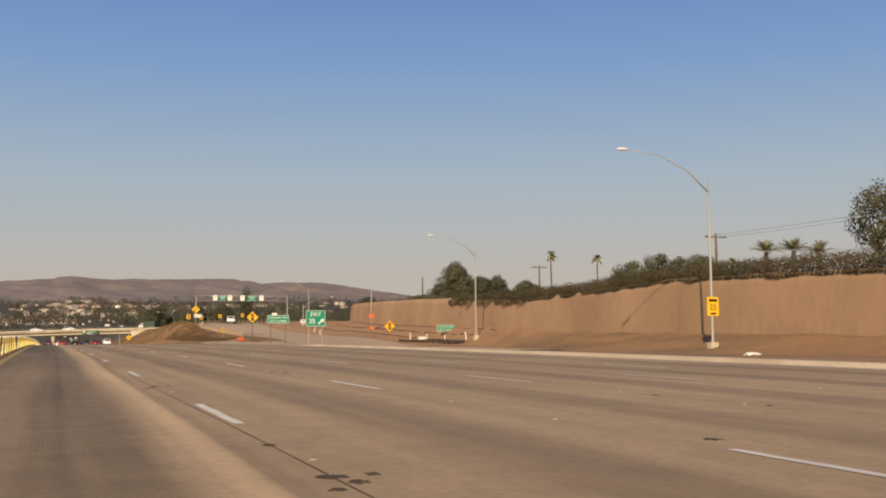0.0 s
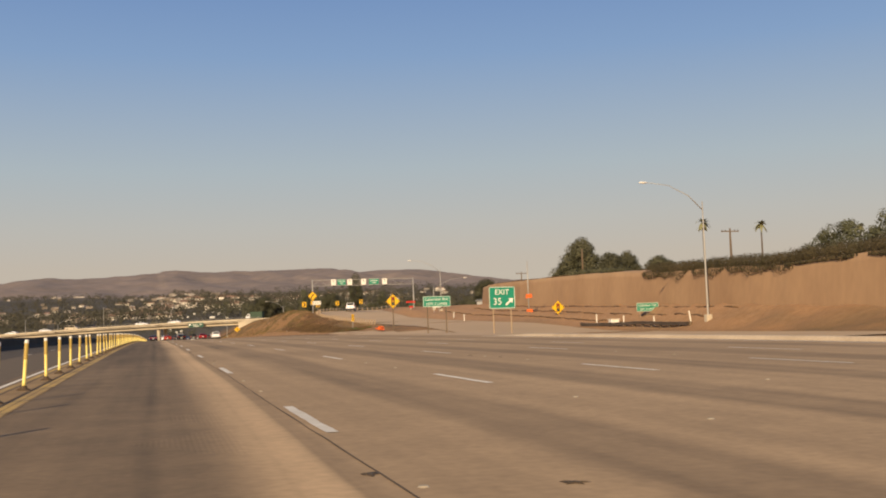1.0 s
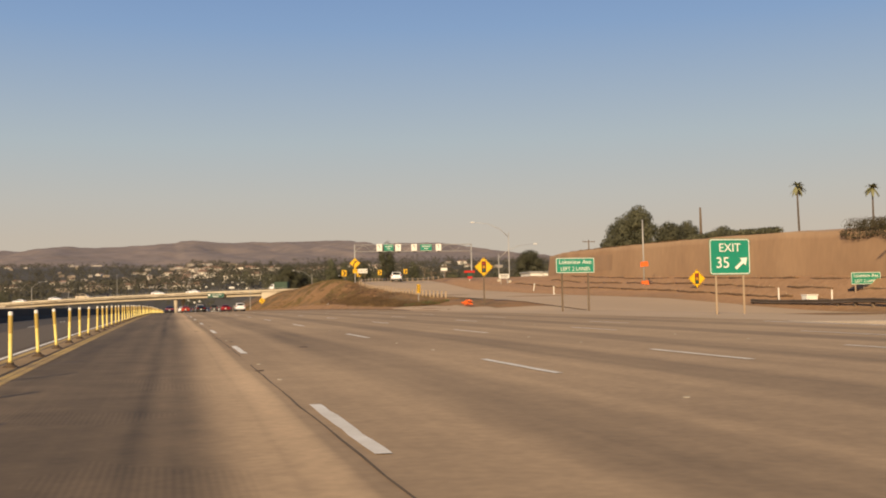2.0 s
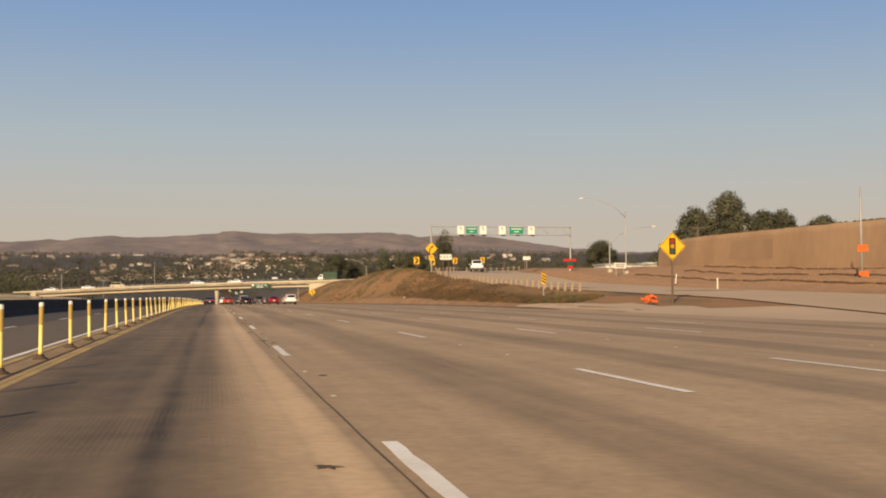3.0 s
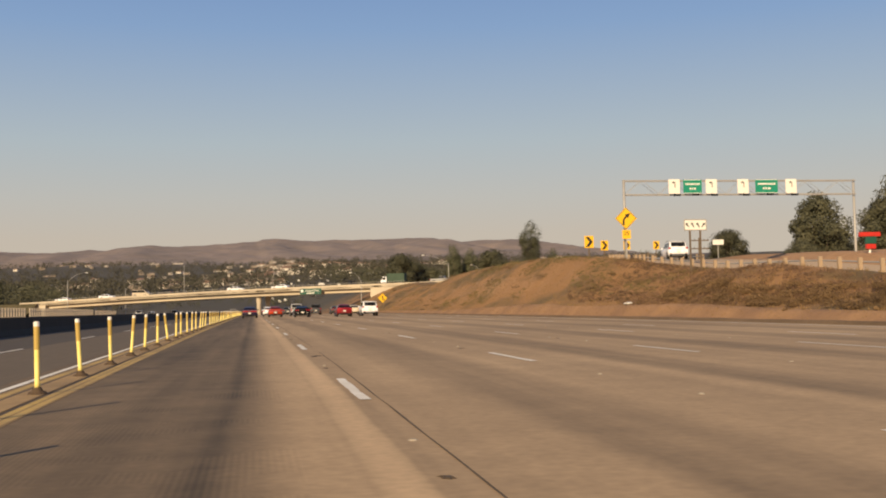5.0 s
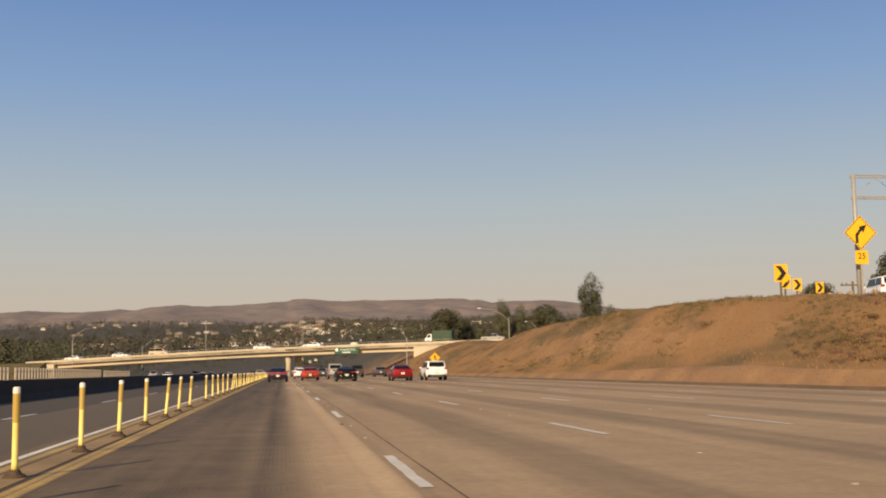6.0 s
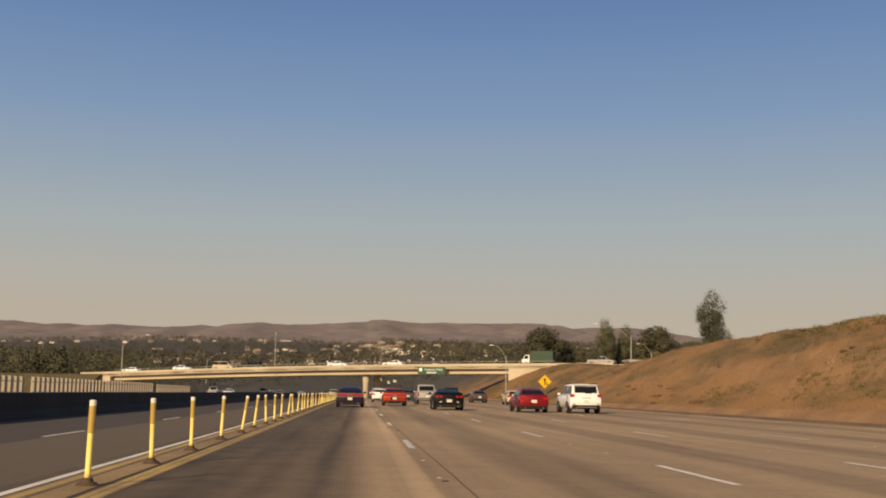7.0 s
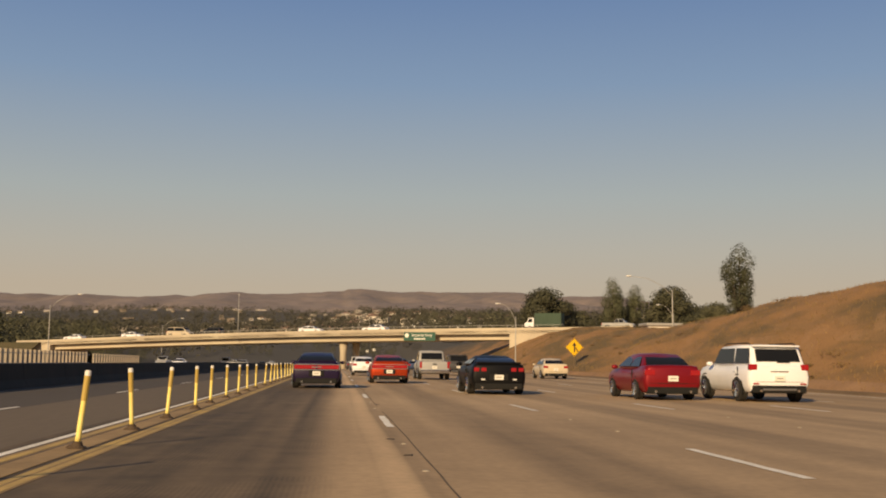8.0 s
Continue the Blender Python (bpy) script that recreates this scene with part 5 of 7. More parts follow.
def loft(stations):
    """Rings along y, each a half outline, joined into one closed skin."""
    bm = bmesh.new()
    rings = []
    for y, half in stations:
        rings.append([bm.verts.new((x, y, z)) for x, z in mirror_ring(half)])
    n = len(rings[0])
    for a, b in zip(rings, rings[1:]):
        for i in range(n):
            bm.faces.new((a[i], a[(i + 1) % n], b[(i + 1) % n], b[i]))
    bm.faces.new(rings[0][::-1])
    bm.faces.new(rings[-1])
    return bm


def body_half(w, zb, zm, zt, tuck=0.10):
    """Sill, swelling side, shoulder and crowned top of a car body."""
    return [(0.0, zb), (w - tuck - 0.05, zb), (w - tuck, zb + 0.04), (w - 0.02, zb + (zm - zb) * 0.45), (w, zm), (w - 0.03, zm + (zt - zm) * 0.5), (w - 0.10, zt - 0.015), (w - 0.30, zt + 0.008), (0.0, zt + 0.02)]


def wheel(e, x, y, r, w=0.24):
    s = 1 if x > 0 else -1
    m = pose(x, y, r, 0, 90, 0)
    bm = bmesh.new()
    tube(bm, [(0, 0, -w / 2), (0, 0, -w / 2 + 0.03), (0, 0, w / 2 - 0.03), (0, 0, w / 2)], [r - 0.03, r, r, r - 0.03], 20)
    wh = part("wheel", bm, M_TYRE, e, m=m, smooth=False)
    bm = bmesh.new()
    bmesh.ops.create_cone(bm, cap_ends=True, segments=20, radius1=r * 0.66, radius2=r * 0.62, depth=0.03)
    part("rim", bm, M_RIM, wh, "alloy rim", m=pose(0, 0, s * (w / 2 + 0.004)))
    bm = bmesh.new()
    for k in range(5):
        a = 2 * math.pi * k / 5
        tube(bm, [(0.04 * math.cos(a), 0.04 * math.sin(a), 0), (r * 0.58 * math.cos(a), r * 0.58 * math.sin(a), 0)], [0.035, 0.05], 5)
    part("spokes", bm, M_CHROME, wh, m=pose(0, 0, s * (w / 2 + 0.02)))


def quad_part(name, pts, mat, parent, push=0.006, label="", inset=0.0):
    """A thin pane on four corners, pushed out along its normal."""
    v = [Vector(p) for p in pts]
    c = sum(v, Vector()) / len(v)
    v = [p + (c - p).normalized() * inset for p in v]
    nrm = (v[1] - v[0]).cross(v[-1] - v[0]).normalized()
    if nrm.dot(c - Vector((0, 0, 0.6))) < 0:
        nrm = -nrm
    bm = bmesh.new()
    a = [bm.verts.new(p + nrm * push) for p in v]
    b = [bm.verts.new(p - nrm * 0.02) for p in v]
    bm.faces.new(a)
    bm.faces.new(b[::-1])
    for i in range(len(v)):
        j = (i + 1) % len(v)
        bm.faces.new((a[i], b[i], b[j], a[j]))
    return part(name, bm, mat, parent, label)


def car(kind, paintwork, label, category="car"):
    """kind: coupe, low coupe, sedan, suv, pickup or van. Faces +y, stands on z = 0."""
    S = {
        "coupe": dict(L=5.02, W=1.92, H=1.45, belt=0.97, deck=1.06, hood=0.98, cab=(-2.0, -0.95, 0.25, 1.05), r=0.36, zb=0.22, axle=1.47, tail="bar"),
        "low coupe": dict(L=4.84, W=1.92, H=1.37, belt=0.98, deck=1.06, hood=0.98, cab=(-1.95, -0.85, 0.25, 1.1), r=0.37, zb=0.20, axle=1.43, tail="pairs"),
        "sedan": dict(L=4.85, W=1.84, H=1.47, belt=0.95, deck=1.07, hood=0.95, cab=(-2.05, -1.15, 0.35, 1.3), r=0.33, zb=0.22, axle=1.42, tail="corner"),
        "suv": dict(L=4.82, W=1.94, H=1.76, belt=1.08, deck=1.12, hood=1.10, cab=(-2.36, -2.02, 0.35, 1.15), r=0.39, zb=0.30, axle=1.46, tail="corner"),
        "pickup": dict(L=5.6, W=1.96, H=1.86, belt=1.14, deck=1.16, hood=1.14, cab=(-0.55, -0.30, 0.75, 1.45), r=0.40, zb=0.38, axle=1.75, tail="tall"),
        "van": dict(L=5.4, W=2.0, H=2.05, belt=1.2, deck=1.25, hood=1.15, cab=(-2.65, -2.5, 1.2, 1.9), r=0.37, zb=0.30, axle=1.65, tail="tall"),
    }[kind]
    L, hw, H, belt, zb, r = S["L"] / 2, S["W"] / 2, S["H"], S["belt"], S["zb"], S["r"]
    name = {"coupe": "coupe", "low coupe": "coupe", "sedan": "sedan", "suv": "suv", "pickup": "pickup_truck", "van": "van"}[kind]
    e = new(name)
    mid = zb + (belt - zb) * 0.58
    st = []
    for u, ws, zbs, top in ((-1.0, 0.90, 0.16, S["deck"] - 0.10), (-0.985, 0.955, 0.06, S["deck"] - 0.02), (-0.93, 0.985, 0.0, S["deck"]), (-0.75, 1.0, 0.0, S["deck"]), (-0.5, 1.0, 0.0, belt + 0.03), (-0.2, 0.985, 0.0, belt), (0.15, 0.985, 0.0, belt), (0.42, 1.0, 0.0, S["hood"] + 0.01), (0.62, 1.0, 0.0, S["hood"]), (0.85, 0.97, 0.0, S["hood"] - 0.08), (0.95, 0.90, 0.04, S["hood"] - 0.16), (1.0, 0.80, 0.12, S["hood"] - 0.30)):
        st.append((u * L, body_half(hw * ws, zb + zbs, mid, top)))
    body = part("body", loft(st), paintwork, e, smooth=True)
    y0, y1, y2, y3 = S["cab"]
    wb, wr = hw * 0.87, hw * (0.66 if kind in ("coupe", "low coupe", "sedan") else 0.79)
    zc0 = belt - 0.06

    def ring(y, w, z0, w2, z1):
        return (y, [(0.0, z0), (w, z0), (w + (w2 - w) * 0.5 + 0.015, z0 + (z1 - z0) * 0.5), (w2, z1 - 0.06), (w2 - 0.08, z1 - 0.01), (0.0, z1 + 0.015)])
    zr = H - 0.015
    cab = loft([ring(y0, wb * 0.96, zc0, wb * 0.93, zc0 + 0.10), ring(y0 + (y1 - y0) * 0.5, wb, zc0, (wb * 0.93 + wr) / 2, (zc0 + zr) / 2 + 0.07), ring(y1, wb, zc0, wr, zr - 0.03), ring((y1 + y2) / 2, wb, zc0, wr + 0.01, zr), ring(y2, wb, zc0, wr, zr - 0.04), ring(y2 + (y3 - y2) * 0.55, wb, zc0, (wb * 0.93 + wr) / 2, (zc0 + zr) / 2 + 0.03), ring(y3, wb * 0.96, zc0, wb * 0.93, zc0 + 0.08)])
    roof = part("cabin", cab, paintwork, e, smooth=True)

    def lerp(a, b, u):
        return a + (b - a) * u

    # panes: rear, front and sides
    def pane(ya, yb, sgn, name2):
        wa, wb2 = wb * 0.86, wr * 0.86
        za, zb2 = zc0 + 0.16, zr - 0.10
        pa, pb = lerp(ya, yb, 0.16), lerp(ya, yb, 0.92)
        bm = bmesh.new()
        rows = []
        for u in (0.0, 0.5, 1.0):
            w = lerp(wa, wb2, u)
            z = lerp(za, zb2, u) + (0.055 if u == 0.5 else 0.0)
            y = lerp(pa, pb, u) + sgn * 0.03
            rows.append([bm.verts.new((w * k, y - sgn * 0.05 * k * k, z + 0.02)) for k in (-1, -0.5, 0, 0.5, 1)])
        for a, b in zip(rows, rows[1:]):
            for i in range(4):
                bm.faces.new((a[i], a[i + 1], b[i + 1], b[i]))
        part(name2, bm, M_GLASS, roof, "dark tinted pane", smooth=True)
    if kind in ("suv", "van", "pickup"):
        za, zt = zc0 + 0.20, zr - 0.16
        ya, yt = lerp(y0, y1, 0.25), lerp(y0, y1, 0.82)
        quad_part("rear_window", [(-wb * 0.80, ya - 0.05, za), (wb * 0.80, ya - 0.05, za), (wr * 0.84, yt - 0.05, zt), (-wr * 0.84, yt - 0.05, zt)], M_GLASS, roof, 0.03, "dark tinted pane")
    else:
        pane(y0, y1, -1, "rear_window")
    pane(y3, y2, 1, "windscreen")
    ymid = lerp(y1, y2, 0.45)
    for s in (-1, 1):
        for ya, yat, yb, ybt in ((lerp(y0, y1, 0.55), lerp(y0, y1, 0.95), ymid - 0.05, ymid - 0.05), (ymid + 0.05, ymid + 0.05, lerp(y2, y3, 0.62), lerp(y2, y3, 0.05))):
            za, zt = zc0 + 0.14, zr - 0.12
            quad_part("side_window", [(s * (wb + 0.012), ya, za), (s * (wb + 0.012), yb, za), (s * (wr + 0.012), ybt, zt), (s * (wr + 0.012), yat, zt)], M_GLASS, roof, 0.012)
        # mirrors, door handles, seams
        bm = bmesh.new()
        bmesh.ops.create_uvsphere(bm, u_segments=10, v_segments=6, radius=1, matrix=Matrix.LocRotScale((s * (hw + 0.07), lerp(y2, y3, 0.5), belt + 0.06), None, (0.12, 0.07, 0.075)))
        part("mirror", bm, paintwork, body, smooth=True)
        part("door_handle", boxed(s * (hw - 0.02), s * (hw + 0.025), ymid - 0.42, ymid - 0.24, belt - 0.16, belt - 0.13), paintwork, body)
        part("door_seam", boxed(s * (hw - 0.03), s * (hw + 0.004), ymid - 0.55, ymid - 0.54, zb + 0.1, belt - 0.02), M_TRIM, body)
        for ay in (-S["axle"], S["axle"]):
            wheel(e, s * (hw - 0.11), ay, r)
            # a dark arch over the wheel
            bm = bmesh.new()
            pts = [((r + 0.07) * math.cos(radians(a)), (r + 0.07) * math.sin(radians(a))) for a in range(-20, 201, 20)]
            plate(bm, pts, -0.01, 0.01)
            part("wheel_arch", bm, M_TRIM, body, m=pose(s * (hw - 0.018), ay, r, 0, 0, 90))
        # lamps
        yb = -L
        if S["tail"] == "corner":
            part("tail_lamp", boxed(s * hw * (0.70 if kind == "suv" else 0.60), s * hw * 0.95, yb - 0.012, yb + 0.16, S["deck"] - 0.31 if kind != "suv" else belt - 0.12, S["deck"] - 0.13 if kind != "suv" else belt + 0.06, 0.02), M_LAMPRED, body, "red tail lamp")
        elif S["tail"] == "tall":
            part("tail_lamp", boxed(s * hw * 0.80, s * hw * 0.95, yb - 0.012, yb + 0.12, belt - 0.42, belt - 0.02, 0.02), M_LAMPRED, body, "red tail lamp")
        elif S["tail"] == "pairs":
            for u in (0.44, 0.70):
                part("tail_lamp", boxed(s * hw * u, s * hw * (u + 0.20), yb - 0.014, yb + 0.12, S["deck"] - 0.27, S["deck"] - 0.13, 0.02), M_LAMPRED, body, "square red tail lamp")
        else:
            part("tail_lamp", boxed(s * 0.02, s * hw * 0.93, yb - 0.014, yb + 0.14, S["deck"] - 0.30, S["deck"] - 0.13, 0.02), M_LAMPRED, body, "wide red tail lamp")
        part("head_lamp", boxed(s * hw * 0.50, s * hw * 0.78, L - 0.20, L - 0.03, S["hood"] - 0.36, S["hood"] - 0.22, 0.02), M_LAMPCLEAR, body)
        bm = bmesh.new()
        tube(bm, [(s * hw * 0.6, yb - 0.04, zb + 0.05), (s * hw * 0.6, yb + 0.2, zb + 0.05)], 0.045, 8)
        part("exhaust", bm, M_CHROME, e)
    # tail: dark lower bumper, plate, emblem strip
    part("bumper", boxed(-hw * 0.86, hw * 0.86, -L - 0.02, -L + 0.3, zb - 0.02, zb + (0.22 if kind == "suv" else 0.20), 0.03), M_TRIM, e, "dark lower bumper")
    zp = S["deck"] - (0.46 if kind in ("coupe", "low coupe") else 0.40)
    np_ = part("number_plate", boxed(-0.155, 0.155, -L - 0.05, -L + 0.02, zp - 0.085, zp + 0.085), M_SIGNW, body, "pale number plate")
    part("plate_bar", boxed(-0.10, 0.10, -L - 0.056, -L - 0.051, zp - 0.02, zp + 0.02), M_STEEL, np_)
    part("grille", boxed(-hw * 0.45, hw * 0.45, L - 0.08, L + 0.01, zb + 0.2, S["hood"] - 0.30, 0.02), M_TRIM, body)
    if S["tail"] == "bar":
        zl0, zl1 = S["deck"] - 0.31, S["deck"] - 0.12
        for q in ((-hw * 0.94, hw * 0.94, zl1, zl1 + 0.022), (-hw * 0.94, hw * 0.94, zl0 - 0.022, zl0), (-hw * 0.955, -hw * 0.93, zl0 - 0.02, zl1 + 0.02), (hw * 0.93, hw * 0.955, zl0 - 0.02, zl1 + 0.02)):
            part("lamp_bezel", boxed(q[0], q[1], -L - 0.018, -L + 0.1, q[2], q[3]), M_RIM, body, "dull silver lamp surround")
        part("plate_recess", boxed(-0.30, 0.30, -L - 0.022, -L + 0.05, zp - 0.12, zp + 0.11, 0.015), M_TRIM, body, "dark plate recess")
        part("lamp_centre", boxed(-0.20, 0.20, -L - 0.02, -L + 0.1, S["deck"] - 0.235, S["deck"] - 0.195), M_CHROME, body, "bright centre strip between the lamps")
        bm = bmesh.new()
        box(bm, -hw * 0.82, hw * 0.82, -L + 0.02, -L + 0.22, S["deck"] + 0.01, S["deck"] + 0.05, 0.012)
        part("spoiler", bm, paintwork, body)
    if kind == "low coupe":
        part("plate_recess", boxed(-0.33, 0.33, -L - 0.02, -L + 0.05, zp - 0.12, zp + 0.12, 0.02), M_TRIM, body, "dark plate recess")
        for s in (-1, 1):
            part("reverse_lamp", boxed(s * hw * 0.50, s * hw * 0.64, -L - 0.016, -L + 0.06, zp - 0.10, zp - 0.05), M_LAMPCLEAR, body, "small clear reversing lamp")
        part("spoiler", boxed(-hw * 0.80, hw * 0.80, -L + 0.0, -L + 0.18, S["deck"] + 0.0, S["deck"] + 0.06, 0.015), paintwork, body)
    if kind in ("coupe", "low coupe", "sedan"):
        # the boot lid's shut line, the bumper's crease and a high brake lamp
        part("boot_seam", boxed(-hw * 0.52, hw * 0.52, -L - 0.006, -L + 0.04, zp - 0.16, zp - 0.15), M_TRIM, body)
        part("bumper_seam", boxed(-hw * 0.84, hw * 0.84, -L - 0.004, -L + 0.04, zb + 0.30, zb + 0.308), M_TRIM, body)
        part("brake_lamp", boxed(-0.16, 0.16, y0 + 0.02, y0 + 0.10, zc0 + 0.13, zc0 + 0.155), M_LAMPRED, roof, "slim high brake lamp")
    if kind == "suv":
        for s in (-1, 1):
            part("reflector", boxed(s * hw * 0.66, s * hw * 0.84, -L - 0.03, -L + 0.04, zb + 0.24, zb + 0.28), M_LAMPRED, body, "red bumper reflector")
        part("tailgate_seam", boxed(-hw * 0.78, hw * 0.78, -L - 0.006, -L + 0.04, zb + 0.31, zb + 0.32), M_TRIM, body)
        part("roof_spoiler", boxed(-wr * 0.96, wr * 0.96, y1 - 0.20, y1 + 0.12, H - 0.10, H - 0.045, 0.02), paintwork, roof)
        part("skid_trim", boxed(-hw * 0.55, hw * 0.55, -L - 0.03, -L + 0.1, zb + 0.05, zb + 0.13, 0.02), M_RIM, e, "silver bumper trim")
        part("chrome_strip", boxed(-0.28, 0.28, -L - 0.02, -L + 0.05, belt - 0.17, belt - 0.14), M_CHROME, body, "thin chrome strip over the plate")
    if kind in ("suv", "van"):
        for s in (-1, 1):
            bm = bmesh.new()
            tube(bm, [(s * wr * 0.92, y1 + 0.1, H - 0.02), (s * wr * 0.92, y1 + 0.25, H + 0.02), (s * wr * 0.92, y2 - 0.3, H + 0.02), (s * wr * 0.92, y2 - 0.1, H - 0.03)], 0.02, 6)
            part("roof_rail", bm, M_TRIM, roof)
        part("wiper", boxed(-0.05, 0.35, y0 - 0.03, y0 + 0.02, belt + 0.12, belt + 0.14), M_TRIM, roof)
    if kind == "pickup":
        part("bed", boxed(-hw * 0.82, hw * 0.82, -L + 0.12, y0 - 0.1, S["deck"] - 0.02, S["deck"] + 0.028), M_TRIM, body, "dark open load bed")
        part("tailgate_handle", boxed(-0.12, 0.12, -L - 0.02, -L + 0.02, S["deck"] - 0.22, S["deck"] - 0.15), M_TRIM, body)
        part("rear_bumper", boxed(-hw * 0.92, hw * 0.92, -L - 0.12, -L + 0.05, zb + 0.02, zb + 0.24, 0.03), M_CHROME, e, "chrome step bumper")
    return tagged(e, label, category)


P_PURPLE, P_ORANGE = paint("plum_paint", (0.017, 0.008, 0.040), metal=0.1), paint("copper_orange_paint", (0.47, 0.048, 0.012), metal=0.45)
P_BLACK, P_RED = paint("black_paint", (0.005, 0.005, 0.006), 0.45, 0.05, sheen=0.15), paint("red_paint", (0.25, 0.009, 0.016), metal=0.4)
P_WHITE, P_SILVER = paint("white_paint", (0.86, 0.88, 0.93)), paint("silver_paint", (0.36, 0.36, 0.36))
P_CREAM = paint("cream_paint", (0.62, 0.53, 0.40))
P_GREY, P_BLUE = paint("dark_grey_paint", (0.055, 0.055, 0.058)), paint("blue_paint", (0.03, 0.05, 0.12))


def park(ob, x, y, z=None, rz=0.0):
    ob.matrix_world = on_road(x, y, 0.0, rz) if z is None else pose(x, y, z, 0, 0, rz)
    return ob


park(car("coupe", P_PURPLE, "dark purple two-door coupe with a full-width tail lamp"), -1.7, 304.3)
park(car("coupe", P_ORANGE, "bright copper-orange two-door coupe in the second lane"), 1.75, 315.6)
park(car("low coupe", P_BLACK, "low matt-black two-door coupe with square tail lamps"), 4.65, 297.6)
park(car("sedan", P_RED, "glossy red four-door sedan"), 9.4, 293.2)
park(car("suv", P_WHITE, "white four-door suv with dark rear glass"), 12.3, 292.0)
pk = park(car("pickup", P_SILVER, "silver pickup truck with an open bed", "truck"), 5.2, 329.0)
park(car("sedan", P_CREAM, "pale cream sedan in the outer lane"), 14.6, 337.0)
dk = park(car("suv", P_GREY, "dark grey suv in traffic"), 9.3, 352.0)
ws = park(car("sedan", P_WHITE, "white sedan in the traffic ahead"), 1.2, 345.0)
gs_ = park(car("sedan", P_GREY, "dark grey sedan in traffic ahead"), 13.2, 357.5)
ss = park(car("sedan", P_SILVER, "silver sedan in traffic ahead"), 5.5, 388.0)
rs = park(car("sedan", P_BLUE, "dark blue sedan in traffic ahead"), 9.2, 402.0)
park(car("van", P_WHITE, "white delivery van beyond the overpass", "van"), -24.0, 492.0)
pool = [ws, ws, ss, gs_, dk, rs, pk, ws]
for k, (x, y) in enumerate(((-1.8, 372), (4.9, 359), (1.9, 399), (-1.9, 410), (5.6, 418), (9.1, 428), (1.7, 432), (12.9, 415), (-1.8, 441), (5.4, 447), (12.7, 452), (9.2, 462), (1.8, 470), (-1.8, 476), (5.6, 486), (9.3, 498), (-1.8, 508), (1.8, 512), (12.8, 505), (5.5, 525), (9.1, 538), (1.8, 545), (-1.7, 552), (12.9, 548), (5.6, 566), (9.2, 580), (1.8, 590), (16.5, 520), (16.4, 470), (-6.6, 470), (-6.5, 520), (-10.3, 540))):
    copy_thing(pool[(k * 3 + k // 4) % len(pool)], on_road(x + random.uniform(-0.2, 0.2), y, 0.0))
# oncoming traffic on the far carriageway
for k, (x, y) in enumerate(((-17.5, 455), (-21, 475), (-25, 520), (-17.5, 540), (-29, 440), (-21, 560), (-25, 430))):
    copy_thing(pool[(k * 5 + 2) % len(pool)], on_road(x, y, 0.0, 180))
# traffic on the overpass and the ramp
ang = math.degrees(math.atan2(B.y - A.y, B.x - A.x))
for k, (s, w, ob) in enumerate(((-9.0, -2.6, pk), (37, -2.4, ws), (50.5, -2.4, ws), (73, -2.4, dk), (92, -2.4, ws), (107, -2.4, ws))):
    m = bridge.matrix_world @ pose(s, w, deck_z(max(-6, min(SPAN + 6, s))) - 0.45, 0, 0, -90 if k % 2 else 90)
    copy_thing(ob, m)
cv = car("van", P_CREAM, "cream van crossing the overpass", "van")
cv.matrix_world = bridge.matrix_world @ pose(80.5, -2.4, deck_z(80.5) - 0.45, 0, 0, 90)
park(car("suv", P_WHITE, "white suv with a loaded roof climbing the ramp"), ramp_x(262), 262, ground_z(ramp_x(262), 262) + 0.1, -12)


# ---- plants ----
def leaf_cards(bm, centre, radius, count, size, squash=1.0):
    """Small bent leaves thrown round a clump, denser near its skin."""
    c = Vector(centre)
    for _ in range(count):
        d = Vector((random.gauss(0, 1), random.gauss(0, 1), random.gauss(0, 1))).normalized()
        p = c + Vector((d.x, d.y, d.z * squash)) * radius * random.uniform(0.55, 1.05)
        u = d.orthogonal().normalized()
        u.rotate(Matrix.Rotation(random.uniform(0, 6.28), 3, d))
        v = d.cross(u) + 0.6 * Vector((random.uniform(-1, 1), random.uniform(-1, 1), random.uniform(-1, 1)))
        s = size * random.uniform(0.6, 1.3)
        a, b, e2, f = p - u * s, p + v.normalized() * s * 0.6, p + u * s, p - v.normalized() * s * 0.6
        bm.faces.new([bm.verts.new(q) for q in (a, b, e2, f)])


def tree(name, label, height, spread, clumps, leaf=0.45, trunk_share=0.3, squash=0.8, mat=None, category="tree", count=70, top=1.0):
    """Trunk and limbs that end in leaf clumps; gaps stay between the clumps."""
    e = new(name)
    bm = bmesh.new()
    lean = Vector((random.uniform(-0.04, 0.04), random.uniform(-0.04, 0.04), 0)) * height
    base, fork = Vector((0, 0, -0.5)), Vector((0, 0, height * trunk_share)) + lean
    r0 = height * 0.022
    tube(bm, [base, fork * 0.5, fork, fork + Vector((0, 0, height * 0.3))], [r0 * 1.3, r0, r0 * 0.8, r0 * 0.3], 8)
    lb = bmesh.new()
    for k in range(clumps):
        a = 2.4 * k + random.uniform(-0.4, 0.4)
        u = (k + 0.5) / clumps
        rad = spread * math.sin(math.pi * (0.16 + 0.76 * u)) * random.uniform(0.35, 1.0) * 0.72
        z = height * (trunk_share + 0.08 + (0.86 - trunk_share) * u * top) + random.uniform(-0.05, 0.05) * height
        c = Vector((rad * math.cos(a), rad * math.sin(a), z)) + lean
        s = fork + (c - fork) * 0.1
        mid = fork + (c - fork) * 0.55 + Vector((0, 0, -0.05 * height))
        tube(bm, [s, mid, c], [r0 * 0.5, r0 * 0.28, r0 * 0.1], 5)
        leaf_cards(lb, c, spread * random.uniform(0.26, 0.42), count, leaf, squash)
    part("trunk", bm, M_BARK, e, smooth=True)
    part("crown", lb, mat or M_LEAF, e)
    return tagged(e, label, category)


